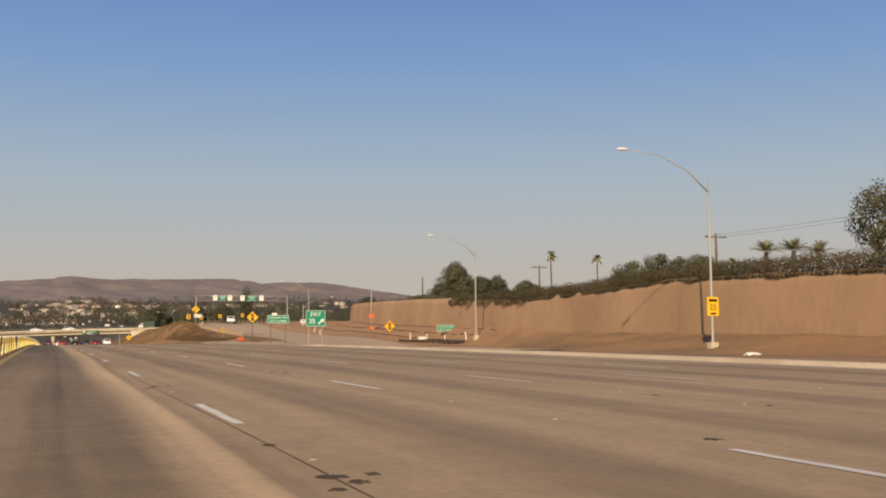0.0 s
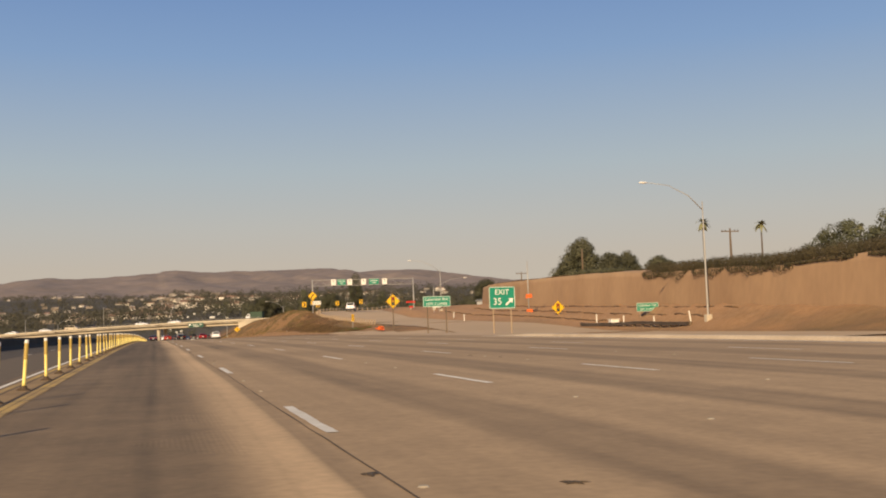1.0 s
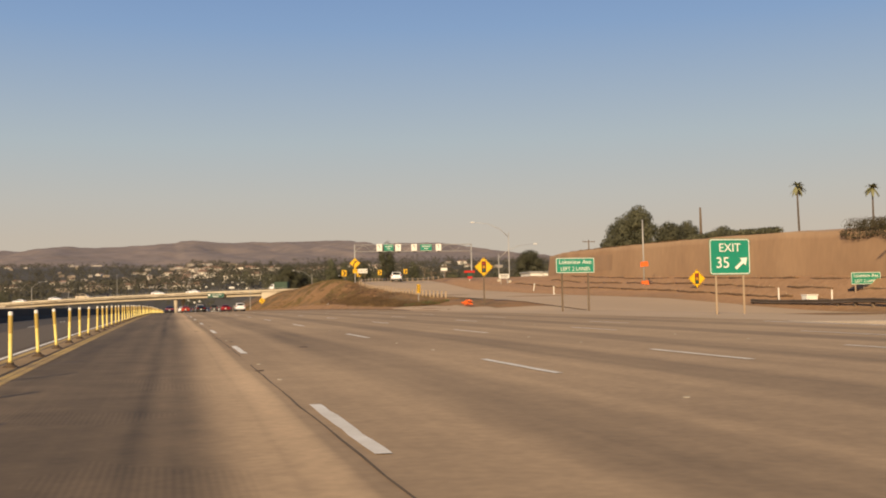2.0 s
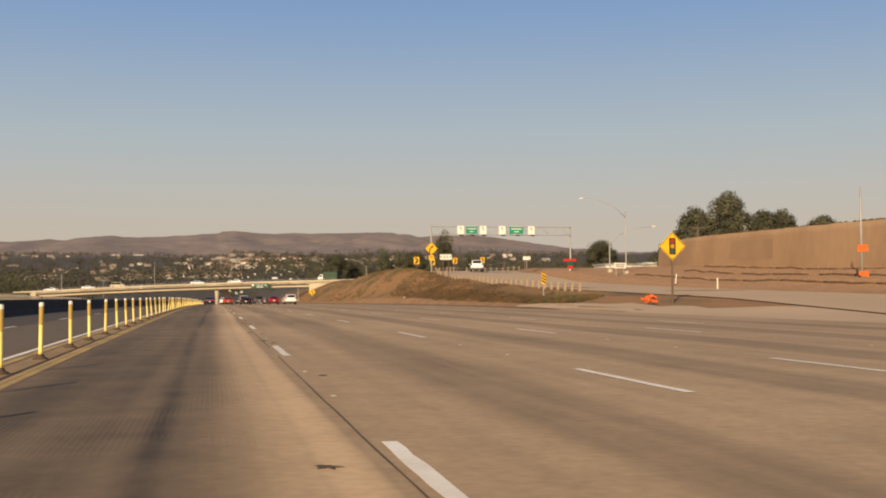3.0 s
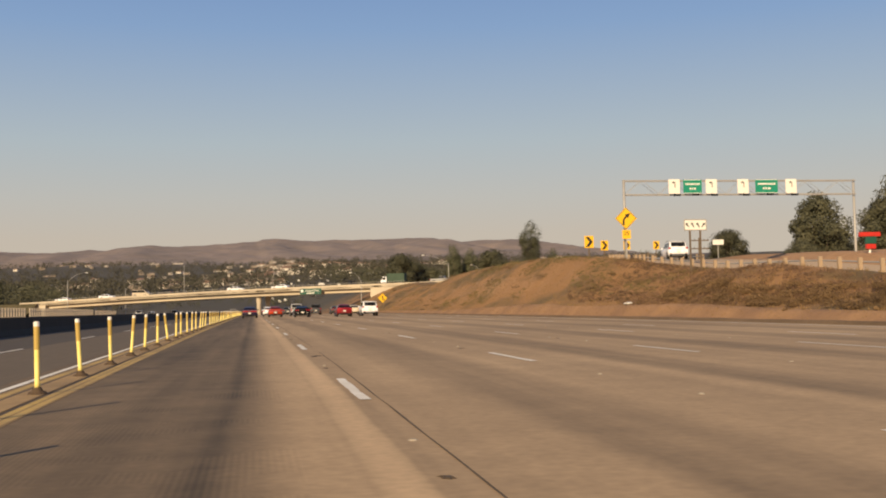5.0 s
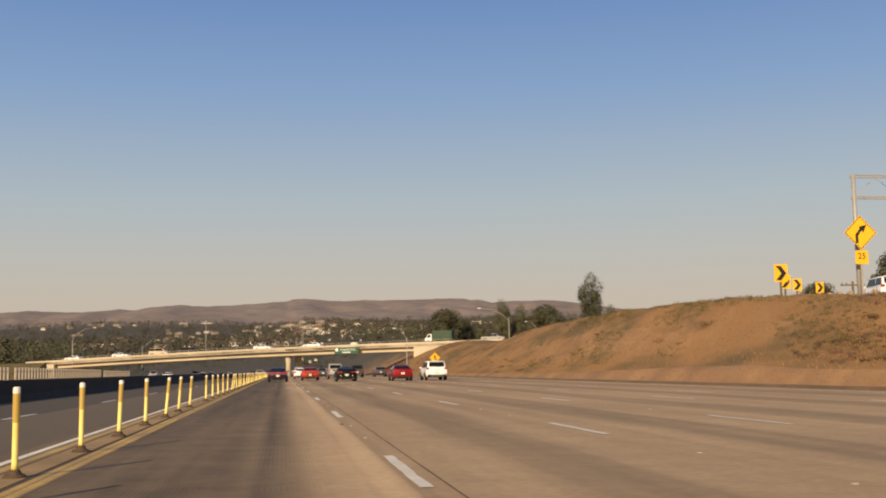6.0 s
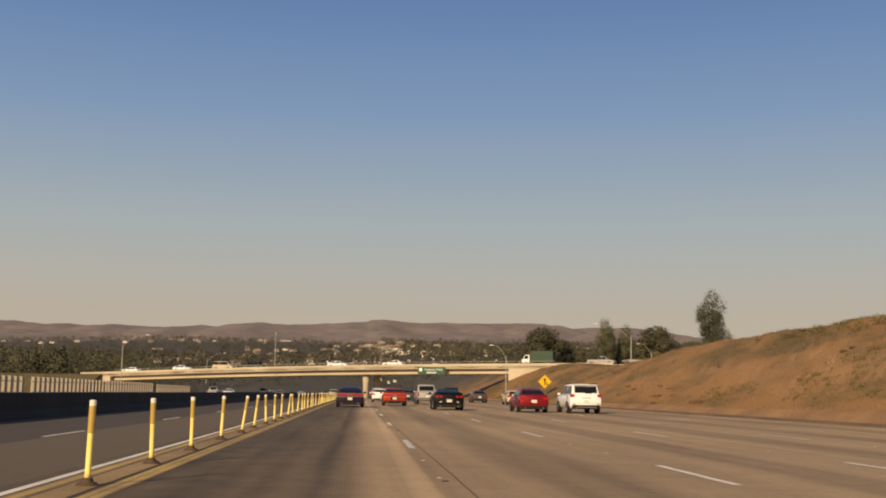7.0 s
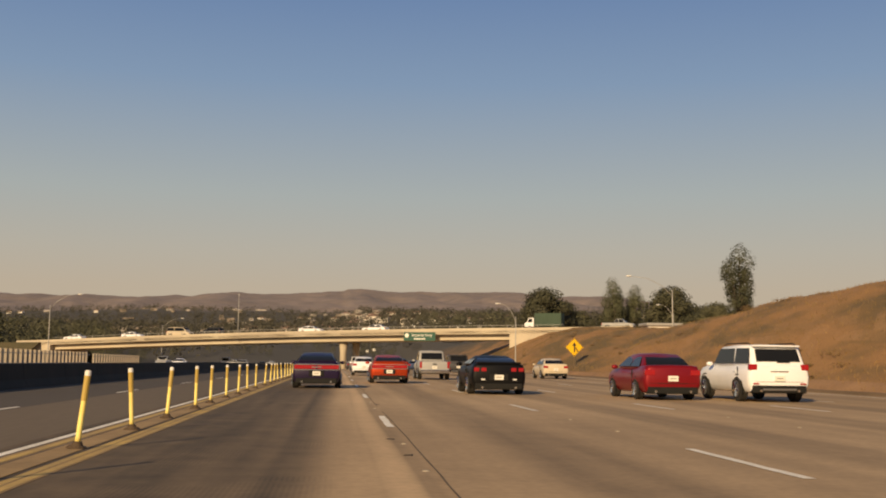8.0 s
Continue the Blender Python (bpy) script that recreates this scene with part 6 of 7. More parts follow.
def plant(ob, x, y, rz=None, s=1.0, z=None):
    ob.matrix_world = pose(x, y, ground_z(x, y) - 0.1 if z is None else z, 0, 0, random.uniform(0, 360) if rz is None else rz) @ Matrix.Diagonal((s, s, s, 1))
    return ob


def replant(ob, x, y, s=1.0, z=None):
    old = ob.scale.copy()
    c = copy_thing(ob, pose(x, y, ground_z(x, y) - 0.1 if z is None else z, 0, 0, random.uniform(0, 360)))
    c.scale = (s, s, s)
    return c


grove = [tree("broadleaf_tree", "dense dark-green broadleaf tree above the cut bank", 19, 8.5, 34, 0.30, 0.12, 0.85, count=520), tree("broadleaf_tree", "dense dark-green broadleaf tree above the cut bank", 15, 8.5, 32, 0.30, 0.08, 0.85, count=520)]
plant(grove[0], 139.5, 376, z=9.5)
plant(grove[1], 148, 372, z=8.5)
for x, y, k, s in ((134.5, 379, 1, 0.86), (157, 378, 0, 0.85), (165, 372, 1, 0.95), (173, 380, 1, 0.9), (182, 376, 1, 0.8)):
    replant(grove[k], x, y, s, 8.0)
replant(grove[0], 191.5, 512, 1.55, 6.0)
replant(grove[1], 204, 520, 1.2, 6.5)
pepper = plant(tree("pepper_tree", "tall airy grey-green tree with drooping gaps", 17.5, 5.2, 18, 0.17, 0.30, 1.3, M_LEAFGREY, count=520), 77.7, 465, z=5.8)
oak = plant(tree("round_oak", "round dense dark-green tree beside the overpass", 11.5, 7.4, 34, 0.25, 0.06, 0.8, count=520), 42, 486, z=4.6)
replant(oak, 47.5, 492, 0.8, 4.6)
for ob, x, y, sc in ((pepper, 61.8, 500, 0.84), (pepper, 67.0, 505, 0.78), (oak, 71.2, 490, 1.08), (oak, 75.4, 472, 0.74), (oak, 81.5, 500, 0.80), (oak, 56.0, 512, 0.72), (oak, 65.0, 512, 0.85), (oak, 92, 505, 0.75), (pepper, 100, 520, 0.8), (oak, 112, 500, 0.75), (oak, 125, 480, 0.66), (oak, 136, 470, 0.6)):
    replant(ob, x, y, sc, 4.6)

replant(oak, 121, 430, 1.0, 6.8)
replant(oak, 143, 432, 0.75, 7.0)


def cypress(h):
    e = new("cypress_tree")
    bm = bmesh.new()
    tube(bm, [(0, 0, -0.4), (0, 0, h * 0.5)], [0.16, 0.06], 6)
    part("trunk", bm, M_BARK, e)
    lb = bmesh.new()
    for k in range(14):
        u = k / 13
        leaf_cards(lb, (random.uniform(-0.1, 0.1), random.uniform(-0.1, 0.1), h * (0.08 + 0.88 * u)), 0.75 * (1 - 0.75 * u) + 0.2, 40, 0.28, 1.6)
    part("crown", lb, M_LEAF, e)
    return tagged(e, "narrow dark cypress tree", "tree", "cypress trees")


cy = plant(cypress(13.0), 73.5, 528, z=5.0)
for x, y, s in ((70.5, 530, 0.95), (76.5, 526, 0.9), (80, 532, 1.0), (67.5, 533, 0.8), (83, 529, 0.85)):
    replant(cy, x, y, s, 5.0)


for x, y, sc in ((-85.7, 520, 0.86), (-79.1, 520, 1.0)):
    replant(cy, x, y, sc, -1.5).scale = (2.4 * sc, 2.4 * sc, sc)


def palm(h):
    e = new("palm_tree")
    bm = bmesh.new()
    tube(bm, [(0, 0, -0.5), (0.1, 0, h * 0.3), (0.2, 0.05, h * 0.7), (0.25, 0.05, h)], [0.30, 0.22, 0.18, 0.16], 8)
    part("trunk", bm, M_BARK, e, smooth=True)
    lb = bmesh.new()
    for k in range(46):
        a, el = random.uniform(0, 6.28), random.uniform(-0.9, 1.25)
        d = Vector((math.cos(a) * math.cos(el), math.sin(a) * math.cos(el), math.sin(el)))
        side = d.cross(Vector((0, 0, 1))).normalized()
        prev = None
        for j in range(5):
            u = j / 4
            p = Vector((0.25, 0.05, h)) + d * 1.9 * u + Vector((0, 0, -0.9 * u * u))
            w = 0.32 * math.sin(math.pi * (0.15 + 0.8 * u))
            cur = (lb.verts.new(p - side * w), lb.verts.new(p + side * w + Vector((0, 0, 0.05))))
            if prev:
                lb.faces.new((prev[0], prev[1], cur[1], cur[0]))
            prev = cur
    part("crown", lb, M_FROND, e, "fan of grey-green fronds")
    return tagged(e, "tall thin fan palm above the bank", "palm tree", "palm trees")


pa = plant(palm(14.2), 124.5, 264.0, z=9.3)
for x, y, s, z in ((127.3, 243.5, 0.88, 8.4), (131, 214, 0.62, 8.6), (137, 200, 0.60, 8.6)):
    replant(pa, x, y, s, z)


def low_palm(h):
    """A stout feather palm: arching fronds with leaflets on both sides."""
    e = new("palm_tree")
    bm = bmesh.new()
    tube(bm, [(0, 0, -0.5), (0, 0, h * 0.5), (0.03, 0.02, h)], [0.34, 0.28, 0.24], 8)
    part("trunk", bm, M_BARK, e, smooth=True)
    lb = bmesh.new()
    for k in range(34):
        a, el = 2.4 * k + random.uniform(-0.3, 0.3), random.uniform(0.25, 1.4)
        d = Vector((math.cos(a) * math.cos(el), math.sin(a) * math.cos(el), math.sin(el)))
        side = d.cross(Vector((0, 0, 1))).normalized()
        long = random.uniform(1.9, 2.5)
        spine = [Vector((0, 0, h)) + d * long * u + Vector((0, 0, -0.75 * u * u)) for u in (j / 12 for j in range(13))]
        for j in range(2, 13):
            w = 0.55 * math.sin(math.pi * (0.12 + 0.82 * j / 12))
            step = (spine[j] - spine[j - 1]) * 0.35
            for sgn in (-1, 1):
                tip = spine[j] + side * sgn * w + (spine[j] - spine[j - 1]) * 1.3 + Vector((0, 0, -0.12))
                lb.faces.new([lb.verts.new(q) for q in (spine[j] - step, spine[j] + step, tip)])
    part("crown", lb, M_FROND, e, "arching grey-green feather fronds")
    return tagged(e, "short spreading feather palm above the hedge", "palm tree", "low palms")


stout = plant(low_palm(1.9), 79.2, 110, z=8.3)
for x, y, sc in ((83.2, 110, 1.12), (87.0, 110, 1.02)):
    replant(stout, x, y, sc, 8.3)
plant(tree("gum_tree", "large grey-green tree leaning over the bank top", 8.0, 3.5, 18, 0.13, 0.3, 1.0, M_LEAFGREY, count=200), 60.0, 69.6, z=3.9)


bush = plant(tree("garden_tree", "low rounded grey-green garden tree behind the bank top", 7.2, 3.9, 16, 0.16, 0.10, 0.85, M_LEAFGREY, count=260), 78.5, 123, z=3.9)
for x, y, sc in ((81.0, 132, 0.82), (83.5, 141, 1.0), (86.5, 150, 0.8), (89.0, 159, 1.05), (92.0, 169, 0.95), (96.5, 180, 0.75), (85.0, 128, 0.62)):
    replant(bush, x, y, sc, 5.6)


# the hedge along the bank's top edge, one unbroken mass of foliage trailing over the lip
def hedge(name, y0, y1, inset, h, mat, label, dens=1.0, leaf=0.06, hang=0.0):
    bm = bmesh.new()
    y = y0
    while y < y1:
        x = wall_x(y) + 1.1 + inset + random.uniform(-0.5, 0.9)
        hh = h * (0.92 + 0.16 * noise.noise(Vector((y * 0.11, inset, 3.0)))) * random.uniform(0.93, 1.05)
        leaf_cards(bm, (x, y, line(y, WALLTOP) + 0.05 * inset + hh * 0.30), hh * 0.75, int(300 * dens), leaf, 0.7)
        drop = hang * max(0.0, 0.6 + noise.noise(Vector((y * 0.35, 2.0, 5.0))))
        if drop > 0.1:
            leaf_cards(bm, (wall_x(y) + 0.35, y, line(y, WALLTOP) - drop * 0.35), drop * 0.62, int(90 * dens), leaf, 1.0)
        y += random.uniform(0.25, 0.5)
    return tagged(part(name, bm, mat), label, "hedge", kind="stuff")


M_IVY = material("dry_ivy", (0.085, 0.066, 0.034), 0.9, vary=0.35, coarse=0.35, fine=3, second=(0.052, 0.045, 0.022), bump=0.0)
hedge("bank_hedge", 30, 104, 0.3, 1.55, M_IVY, "thick dark brown-green ivy trailing over the cut bank", hang=0.4)
hedge("bank_hedge", 103, 138, 0.2, 1.45, M_IVY, "dark brown-green ivy thinning out along the bank top", hang=1.1)
hedge("bank_hedge", 156, 178, 2.0, 1.0, M_LEAF, "green shrubs along the bank top", 0.8, 0.09)
hedge("bank_hedge", 178, 250, 1.2, 0.3, M_SHRUB, "sparse dry shrubs along the bank top", 0.2, 0.09)

# shrubs and dry tufts on the embankment, too many to count
bm = bmesh.new()
for _ in range(60):
    y = random.uniform(172, 235)
    x = 21.2 + 2.0 * random.random()
    if abs(x - ramp_x(y)) < 8:
        continue
    r = random.choice((0.15, 0.2, 0.25, 0.3, 0.35))
    for k in range(4):
        leaf_cards(bm, (x + random.uniform(-2, 2) * r, y + random.uniform(-3, 3) * r, ground_z(x, y) + r * 0.1), r * 0.6, 40, 0.06, 0.45)
for _ in range(260):
    y = random.uniform(166, 222)
    x = random.uniform(21.6, 24.5)
    r = random.uniform(0.3, 0.6)
    for k in range(4):
        leaf_cards(bm, (x + random.uniform(-1, 1) * r, y + random.uniform(-1, 1) * r, ground_z(x, y) + r * 0.25), r * 0.75, 110, 0.035, 0.6)
for _ in range(300):
    y = random.uniform(232, 438)
    x = 21.5 + 14 * random.random()
    if noise.noise(Vector((x * 0.16, y * 0.07, 9.0))) < 0.02:
        continue
    r = random.uniform(0.18, 0.5)
    for k in range(3):
        leaf_cards(bm, (x + random.uniform(-1.5, 1.5) * r, y + random.uniform(-2, 2) * r, ground_z(x, y) + r * 0.02), r * 1.1, 50, 0.05, 0.3)
tagged(part("dry_shrubs", bm, M_SHRUB), "brown dry shrubs scattered over the embankment", "shrubs", kind="stuff")
bm = bmesh.new()
for _ in range(40):
    y, x, r = random.uniform(166, 177), random.uniform(22.3, 25), random.uniform(0.25, 0.5)
    for k in range(4):
        leaf_cards(bm, (x + random.uniform(-1, 1) * r, y + random.uniform(-1, 1) * r, ground_z(x, y) + r * 0.25), r * 0.75, 110, 0.035, 0.6)
M_WEED = material("green_weeds", (0.11, 0.15, 0.045), 0.85, vary=0.3, coarse=0.4, fine=4, bump=0.0)
tagged(part("green_weeds", bm, M_WEED), "patch of green weeds at the embankment's foot", "weeds", kind="stuff")
# low dry brush in drifts, browner near the exit and olive further on
def brush(name, y0, y1, x0, x1, clumps, threshold, seed, mat, label):
    bm = bmesh.new()
    for _ in range(clumps):
        y, x = random.uniform(y0, y1), random.uniform(x0, x1)
        if noise.noise(Vector((x * 0.30, y * 0.07, seed))) < threshold or abs(x - ramp_x(y)) < 8:
            continue
        r = random.uniform(0.12, 0.34)
        leaf_cards(bm, (x, y, ground_z(x, y) + r * 0.12), r * 1.3, 46, 0.035, 0.5)
    tagged(part(name, bm, mat), label, "brush", kind="stuff")


M_BRUSH = material("dry_brush", (0.165, 0.098, 0.060), 0.9, vary=0.3, coarse=0.3, fine=3, second=(0.105, 0.066, 0.040), bump=0.0)
M_OLIVE = material("olive_brush", (0.150, 0.118, 0.046), 0.9, vary=0.3, coarse=0.3, fine=3, second=(0.110, 0.095, 0.036), bump=0.0)
brush("dry_brush", 196, 244, 21.0, 29.0, 2600, -0.05, 2.0, M_BRUSH, "brown dry brush in drifts on the embankment")
brush("olive_brush", 226, 300, 22.0, 33.0, 2600, 0.02, 6.0, M_OLIVE, "olive-green low brush in drifts on the embankment")
bm = bmesh.new()
for _ in range(52000):
    y = random.uniform(175, 440)
    x = 20.3 + 15 * random.random() ** 1.3
    if abs(x - ramp_x(y)) < 7.3:
        continue
    z = ground_z(x, y)
    h, w = random.uniform(0.05, 0.20), random.uniform(0.01, 0.03)
    a = random.uniform(0, 3.14)
    dx, dy = w * math.cos(a), w * math.sin(a)
    bm.faces.new([bm.verts.new(q) for q in ((x - dx, y - dy, z - 0.03), (x + dx, y + dy, z - 0.03), (x + random.uniform(-0.1, 0.1), y + random.uniform(-0.1, 0.1), z + h))])
tagged(part("dry_grass", bm, M_GRASS), "dry golden grass on the embankment", "grass", kind="stuff")
bm = bmesh.new()
for _ in range(120):
    y = random.uniform(10, 84)
    x = random.uniform(20.5, 36)
    if abs(x - ramp_x(y)) < 7.3:
        continue
    r = random.uniform(0.03, 0.10)
    bmesh.ops.create_icosphere(bm, subdivisions=1, radius=r, matrix=Matrix.LocRotScale((x, y, ground_z(x, y) + r * 0.2), Euler((random.random() * 6, random.random() * 6, 0)), (1.4, 1.0, 0.6)))
M_CLOD = material("dry_clod", (0.20, 0.125, 0.070), 0.95, vary=0.25, coarse=0.4, fine=6, bump=0.3)
tagged(part("clods", bm, M_CLOD), "loose clods of soil on the verge", "soil", kind="stuff")


# ---- straw wattles pinned along the terraced dirt below the cut face ----
M_STRAW = material("weathered_straw", (0.185, 0.112, 0.060), 0.95, vary=0.35, coarse=1.5, fine=12, bump=0.3, depth=0.02)


def wattle(u, y0, y1):
    """A roll of straw lying on the slope, u of the way from the ramp to the cut face."""
    pts = []
    n = 7
    for k in range(n + 1):
        y = y0 + (y1 - y0) * k / n
        toe = ramp_x(y) + 7.4
        x = toe + (wall_x(y) - toe) * u + 0.12 * noise.noise(Vector((y * 0.5, u * 9, 1.0)))
        pts.append((x, y, ground_z(x, y) + 0.06))
    mid = Vector(pts[n // 2])
    e = empty("straw_wattle", mid.x, mid.y, mid.z)
    bm = bmesh.new()
    tube(bm, [Vector(q) - mid for q in pts], [0.07] + [0.095] * (n - 1) + [0.07], 8)
    part("roll", bm, M_STRAW, e, smooth=True)
    for k in (1, 3, 5):
        q = Vector(pts[k]) - mid
        part("stake", boxed(q.x - 0.02, q.x + 0.02, q.y - 0.02, q.y + 0.02, q.z - 0.2, q.z + 0.22), M_WOODPALE, e)
    tagged(e, "brown straw wattle staked along the bare dirt slope", "erosion roll", "straw wattles")


for u, start in ((0.30, 119.0), (0.62, 116.0), (0.92, 112.0)):
    y = start
    while y < 214:
        wattle(u, y, y + 7.4)
        y += random.choice((7.5, 7.5, 7.6, 9.5))


# ---- litter in the verge ----
def litter(x, y):
    bm = bmesh.new()
    bmesh.ops.create_icosphere(bm, subdivisions=2, radius=0.22)
    for v in bm.verts:
        v.co *= 1 + 0.5 * noise.noise(v.co * 6)
        v.co.z *= 0.45
        v.co.x *= 1.9
    ob = part("litter", bm, M_SIGNW)
    ob.matrix_world = pose(x, y, ground_z(x, y) + 0.06, 0, 0, random.uniform(0, 180))
    tagged(ob, "crumpled white plastic litter in the dirt", "litter", "litter")


litter(28.0, 42.1)
litter(21.3, 225.2)


# ---- the town on the far slopes ----
def far_tree_mass(name, spots, label, mat, cards=230, size=0.022):
    bm = bmesh.new()
    for x, y, h in spots:
        z = ground_z(x, y)
        for k in range(3):
            leaf_cards(bm, (x + random.uniform(-0.25, 0.25) * h, y, z + h * (0.3 + 0.2 * k)), h * (0.42 - 0.06 * k), cards, h * size, 0.8)
    tagged(part(name, bm, mat), label, "trees", kind="stuff")


spots = [(random.uniform(-330, -45), random.uniform(525, 800), random.uniform(11, 18)) for _ in range(380)]
spots += [(random.uniform(-230, -130), random.uniform(420, 520), random.uniform(9, 14)) for _ in range(80)]
spots += [(random.uniform(-150, 30), random.uniform(680, 950), random.uniform(3, 6)) for _ in range(150)]
spots = [q for q in spots if q[0] < -0.2 * (q[1] - 250) or q[2] < 6.5]
far_tree_mass("woods_near", spots, "dark belt of trees beyond the far carriageway", M_LEAF)
spots = [(random.uniform(40, 330), random.uniform(560, 860), random.uniform(6, 12)) for _ in range(240)]
spots += [(random.uniform(95, 260), random.uniform(330, 520), random.uniform(4, 8)) for _ in range(60)]
far_tree_mass("woods_right", spots, "dark trees beyond the ramp", M_LEAF)
spots = []
for _ in range(4600):
    y = 760 + 1950 * random.random()
    spots.append((random.uniform(-0.50, 0.36) * y, y, random.uniform(7, 13)))
for _ in range(1500):
    y = random.uniform(700, 1250)
    x = random.uniform(-0.5, 0.36) * y
    if y > 860 or abs(x) > 30:
        spots.append((x, y, random.uniform(6, 11)))
far_tree_mass("woods_far", spots, "scattered trees over the far hillside town, haze in their colour", M_LEAFFAR, 14, 0.07)


def house(w, d, h, roofmat=None):
    e = new("house")
    wall = part("wall", boxed(-w / 2, w / 2, -d / 2, d / 2, -3, h), M_STUCCO, e)
    bm = bmesh.new()
    o = 0.5
    a = [bm.verts.new(p) for p in ((-w / 2 - o, -d / 2 - o, h), (w / 2 + o, -d / 2 - o, h), (w / 2 + o, d / 2 + o, h), (-w / 2 - o, d / 2 + o, h))]
    r = [bm.verts.new(p) for p in ((-w / 2 + d * 0.28, 0, h + d * 0.22), (w / 2 - d * 0.28, 0, h + d * 0.22))]
    for f in ((a[0], a[1], r[1], r[0]), (a[2], a[3], r[0], r[1]), (a[1], a[2], r[1]), (a[3], a[0], r[0]), (a[3], a[2], a[1], a[0])):
        bm.faces.new(f)
    part("roof", bm, M_TILE, e)
    for k in range(2):
        x = -w * 0.25 + k * w * 0.5
        part("window", boxed(x - 0.6, x + 0.6, -d / 2 - 0.04, -d / 2 + 0.02, 0.9, 2.1), M_GLASS, wall)
    return tagged(e, "pale stucco house with a tiled hip roof", "house", "houses on the far slope")


kinds = [house(9.5, 7.5, 3.0), house(7.5, 6.5, 2.7), house(12.5, 8.5, 3.6)]
placed = 0
while placed < 180:
    y = 1000 + 1150 * random.random()
    x = (random.uniform(-0.42, 0.30) if placed % 4 == 0 else random.gauss(0.06, 0.08)) * y
    if noise.noise(Vector((x * 0.008, y * 0.008, 4.0))) < 0.0:
        continue
    z = ground_z(x, y)
    rz = random.uniform(-35, 35)
    if placed < 3:
        kinds[placed].matrix_world = pose(x, y, z, 0, 0, rz)
    else:
        copy_thing(random.choice(kinds), pose(x, y, z, 0, 0, rz))
    placed += 1


# the rest of the hillside town, too far and many to count
# stucco greyed as if seen through smog: the haze is in these colours
M_FARWHITE = material("hazed_white_stucco", (0.46, 0.41, 0.37), 0.9, vary=0.2, coarse=0.02, fine=0.6, bump=0.0)
M_FARCREAM = material("hazed_cream_stucco", (0.33, 0.27, 0.22), 0.9, vary=0.25, coarse=0.02, fine=0.6, bump=0.0)
for tone, mat, n in (("white", M_FARWHITE, 170), ("cream", M_FARCREAM, 330)):
    vs, fs = [], []
    for _ in range(n):
        y = 1000 + 1500 * random.random() ** 1.2
        x = (random.gauss(0.06, 0.09) if random.random() < 0.68 else random.uniform(-0.45, 0.25)) * y
        if noise.noise(Vector((x * 0.006, y * 0.006, 4.0))) < -0.10:
            continue
        z, w, d, h = ground_z(x, y), random.uniform(2.6, 5.5), random.uniform(2.5, 4.0), random.uniform(2.2, 3.6)
        b = len(vs)
        vs += [(x + sx * w, y + sy * d, z + zz) for zz in (-3, h) for sx, sy in ((-1, -1), (1, -1), (1, 1), (-1, 1))] + [(x - w * 0.6, y, z + h + 1.0), (x + w * 0.6, y, z + h + 1.0)]
        fs += [tuple(b + i for i in f) for f in ((0, 1, 5, 4), (1, 2, 6, 5), (2, 3, 7, 6), (3, 0, 4, 7), (4, 5, 9, 8), (6, 7, 8, 9), (5, 6, 9), (7, 4, 8))]
    me = bpy.data.meshes.new("distant_houses")
    me.from_pydata(vs, [], fs)
    me.materials.append(mat)
    tagged(new("distant_houses", me), "small %s houses scattered over the far hillside" % tone, "houses", kind="stuff")

# rows of parked vehicles on the rising ground beyond the overpass, too far and many to count
for tone, mat, n in (("pale", M_SIGNW, 55), ("dark", P_GREY, 330)):
    bm = bmesh.new()
    for _ in range(n):
        x, y = random.uniform(5, 130), random.uniform(680, 1000)
        z, w, l = ground_z(x, y), random.uniform(0.65, 0.85), random.uniform(1.6, 2.2)
        if random.random() < 0.12:
            w, l = l, w
        box(bm, x - w, x + w, y - l, y + l, z + 0.1, z + 0.85, 0.12)
        box(bm, x - w * 0.82, x + w * 0.82, y - l * 0.55, y + l * 0.5, z + 0.83, z + 1.35, 0.15)
    tagged(part("distant_vehicles", bm, mat), "far rows of %s parked vehicles beyond the overpass" % tone, "vehicles", kind="stuff")


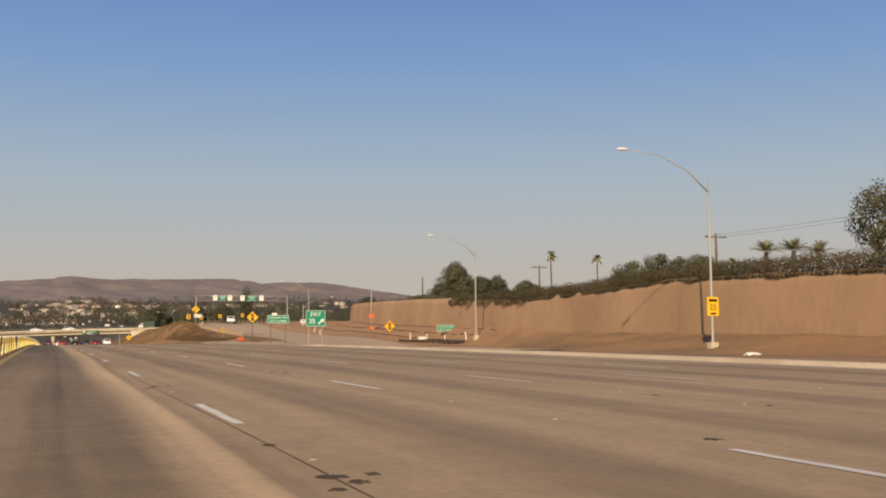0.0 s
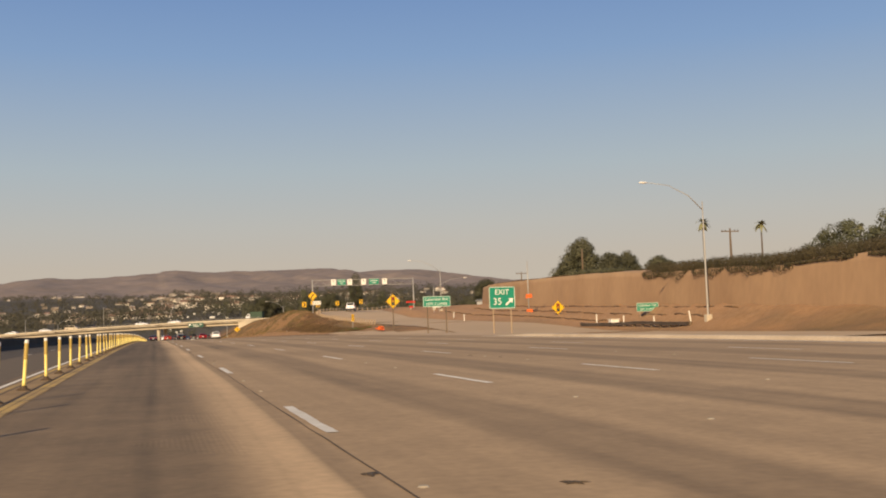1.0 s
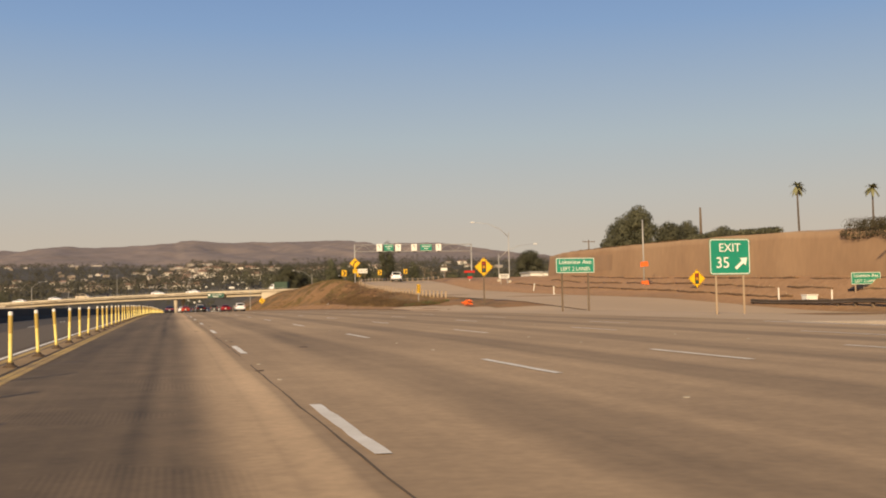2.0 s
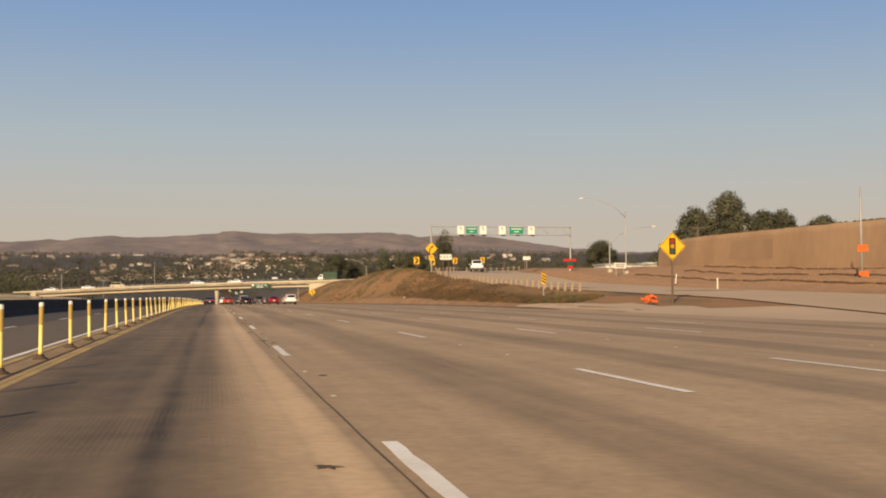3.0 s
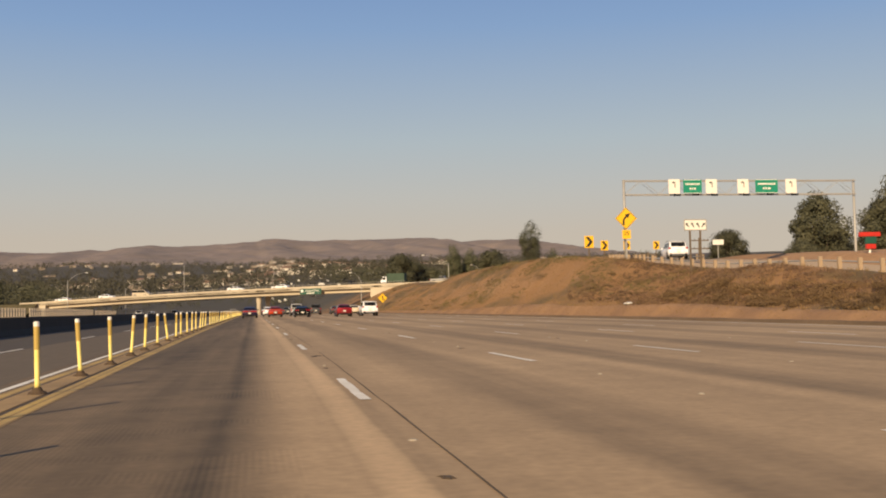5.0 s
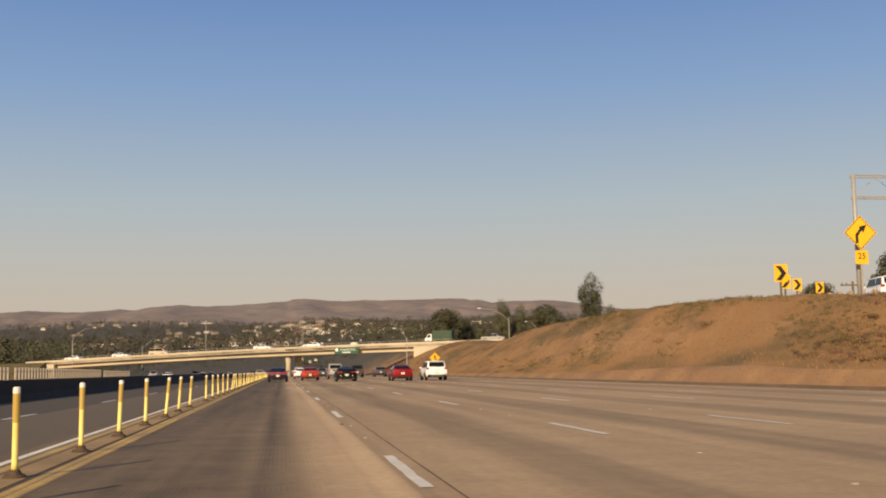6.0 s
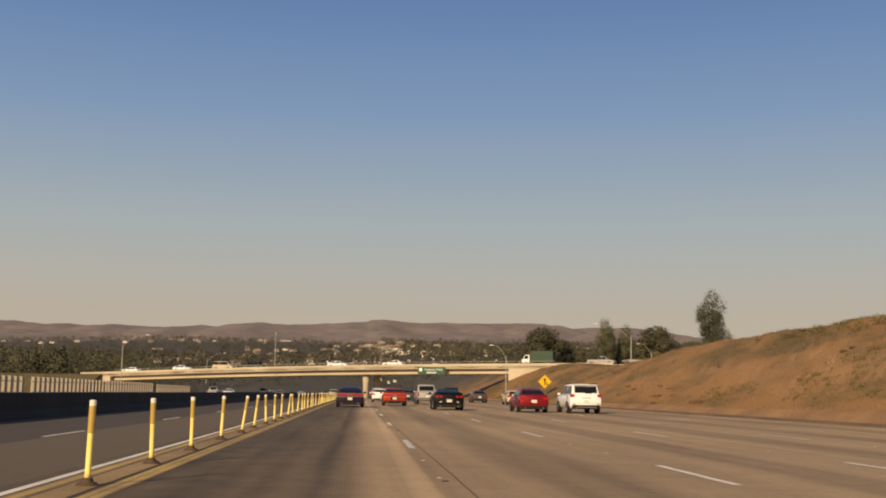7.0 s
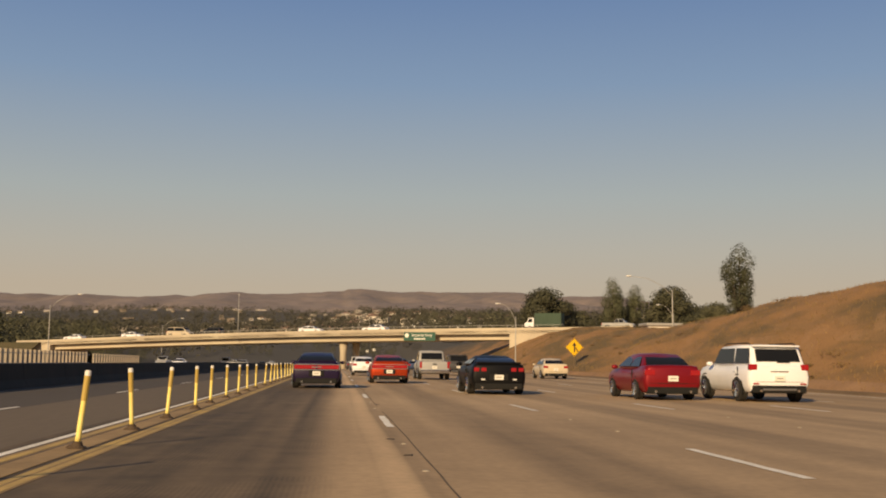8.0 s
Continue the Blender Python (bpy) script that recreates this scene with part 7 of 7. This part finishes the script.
def shed(x, y, z, w, d, h, label, wallmat, roofmat):
    e = empty("commercial_building", x, y, z)
    part("wall", boxed(-w / 2, w / 2, -d / 2, d / 2, -3, h), wallmat, e)
    part("roof", boxed(-w / 2 - 0.4, w / 2 + 0.4, -d / 2 - 0.4, d / 2 + 0.4, h, h + 0.5, 0.08), roofmat, e)
    for k in range(max(2, int(w / 3.5))):
        u = -w / 2 + (k + 0.5) * w / max(2, int(w / 3.5))
        part("window", boxed(u - 0.9, u + 0.9, -d / 2 - 0.05, -d / 2 + 0.02, 0.8, 2.4), M_GLASS, e)
    tagged(e, label, "building")


shed(118, 400, 6, 16, 10, 4.2, "low white commercial building past the ramp", M_SIGNW, M_STEEL)
shed(137, 420, 6, 12, 10, 5.2, "low cream shop building past the ramp", M_STUCCO, M_SIGNW)
shed(58.5, 455, 5.0, 6, 5, 3.2, "low pale shed beside the cross street", M_STUCCO, M_STEEL)


# ---- a box truck on the overpass ----
M_TARP = material("green_tarpaulin", (0.045, 0.082, 0.055), 0.75, vary=0.2, coarse=0.5, fine=5)
truck = new("box_truck")
part("chassis", boxed(-0.9, 0.9, -4.2, 3.6, 0.5, 0.8, 0.03), M_TRIM, truck)
load = part("cargo_box", box(bmesh.new(), -1.2, 1.2, -4.2, 1.5, 0.85, 3.5, 0.06), M_TARP, truck, "green box body")
for k in range(7):
    for sd in (-1, 1):
        part("rib", boxed(sd * 1.2, sd * 1.23, -4.0 + 0.88 * k, -3.92 + 0.88 * k, 0.95, 3.4), M_TARP, load)
bm = bmesh.new()
plate(bm, [(1.65, 0.75), (3.55, 0.75), (3.6, 1.45), (3.2, 1.6), (2.75, 2.55), (1.65, 2.6)], -1.05, 1.05)
cabin = part("cab", bm, P_WHITE, truck, "white cab", m=pose(0, 0, 0, 0, 0, 90))
part("windscreen", plate(bmesh.new(), [(-0.9, -0.4), (0.9, -0.4), (0.85, 0.4), (-0.85, 0.4)], -0.012, 0.0), M_GLASS, cabin, m=pose(3.0, 0, 2.08, -25, 0, 90))
for sd in (-1, 1):
    part("side_window", plate(bmesh.new(), [(1.95, 1.65), (3.0, 1.65), (2.66, 2.4), (1.95, 2.4)], -0.01, 0.01), M_GLASS, cabin, m=pose(0, sd * 1.055, 0))
    for wy in (-3.1, 2.5):
        wheel(truck, sd * 0.98, wy, 0.46, 0.28)
tagged(truck, "box truck with a white cab and green box on the overpass", "truck")
truck.matrix_world = bridge.matrix_world @ pose(4.5, -2.7, deck_z(4.5) - 0.45, 0, 0, -90) @ Matrix.Diagonal((0.86, 0.86, 0.86, 1))
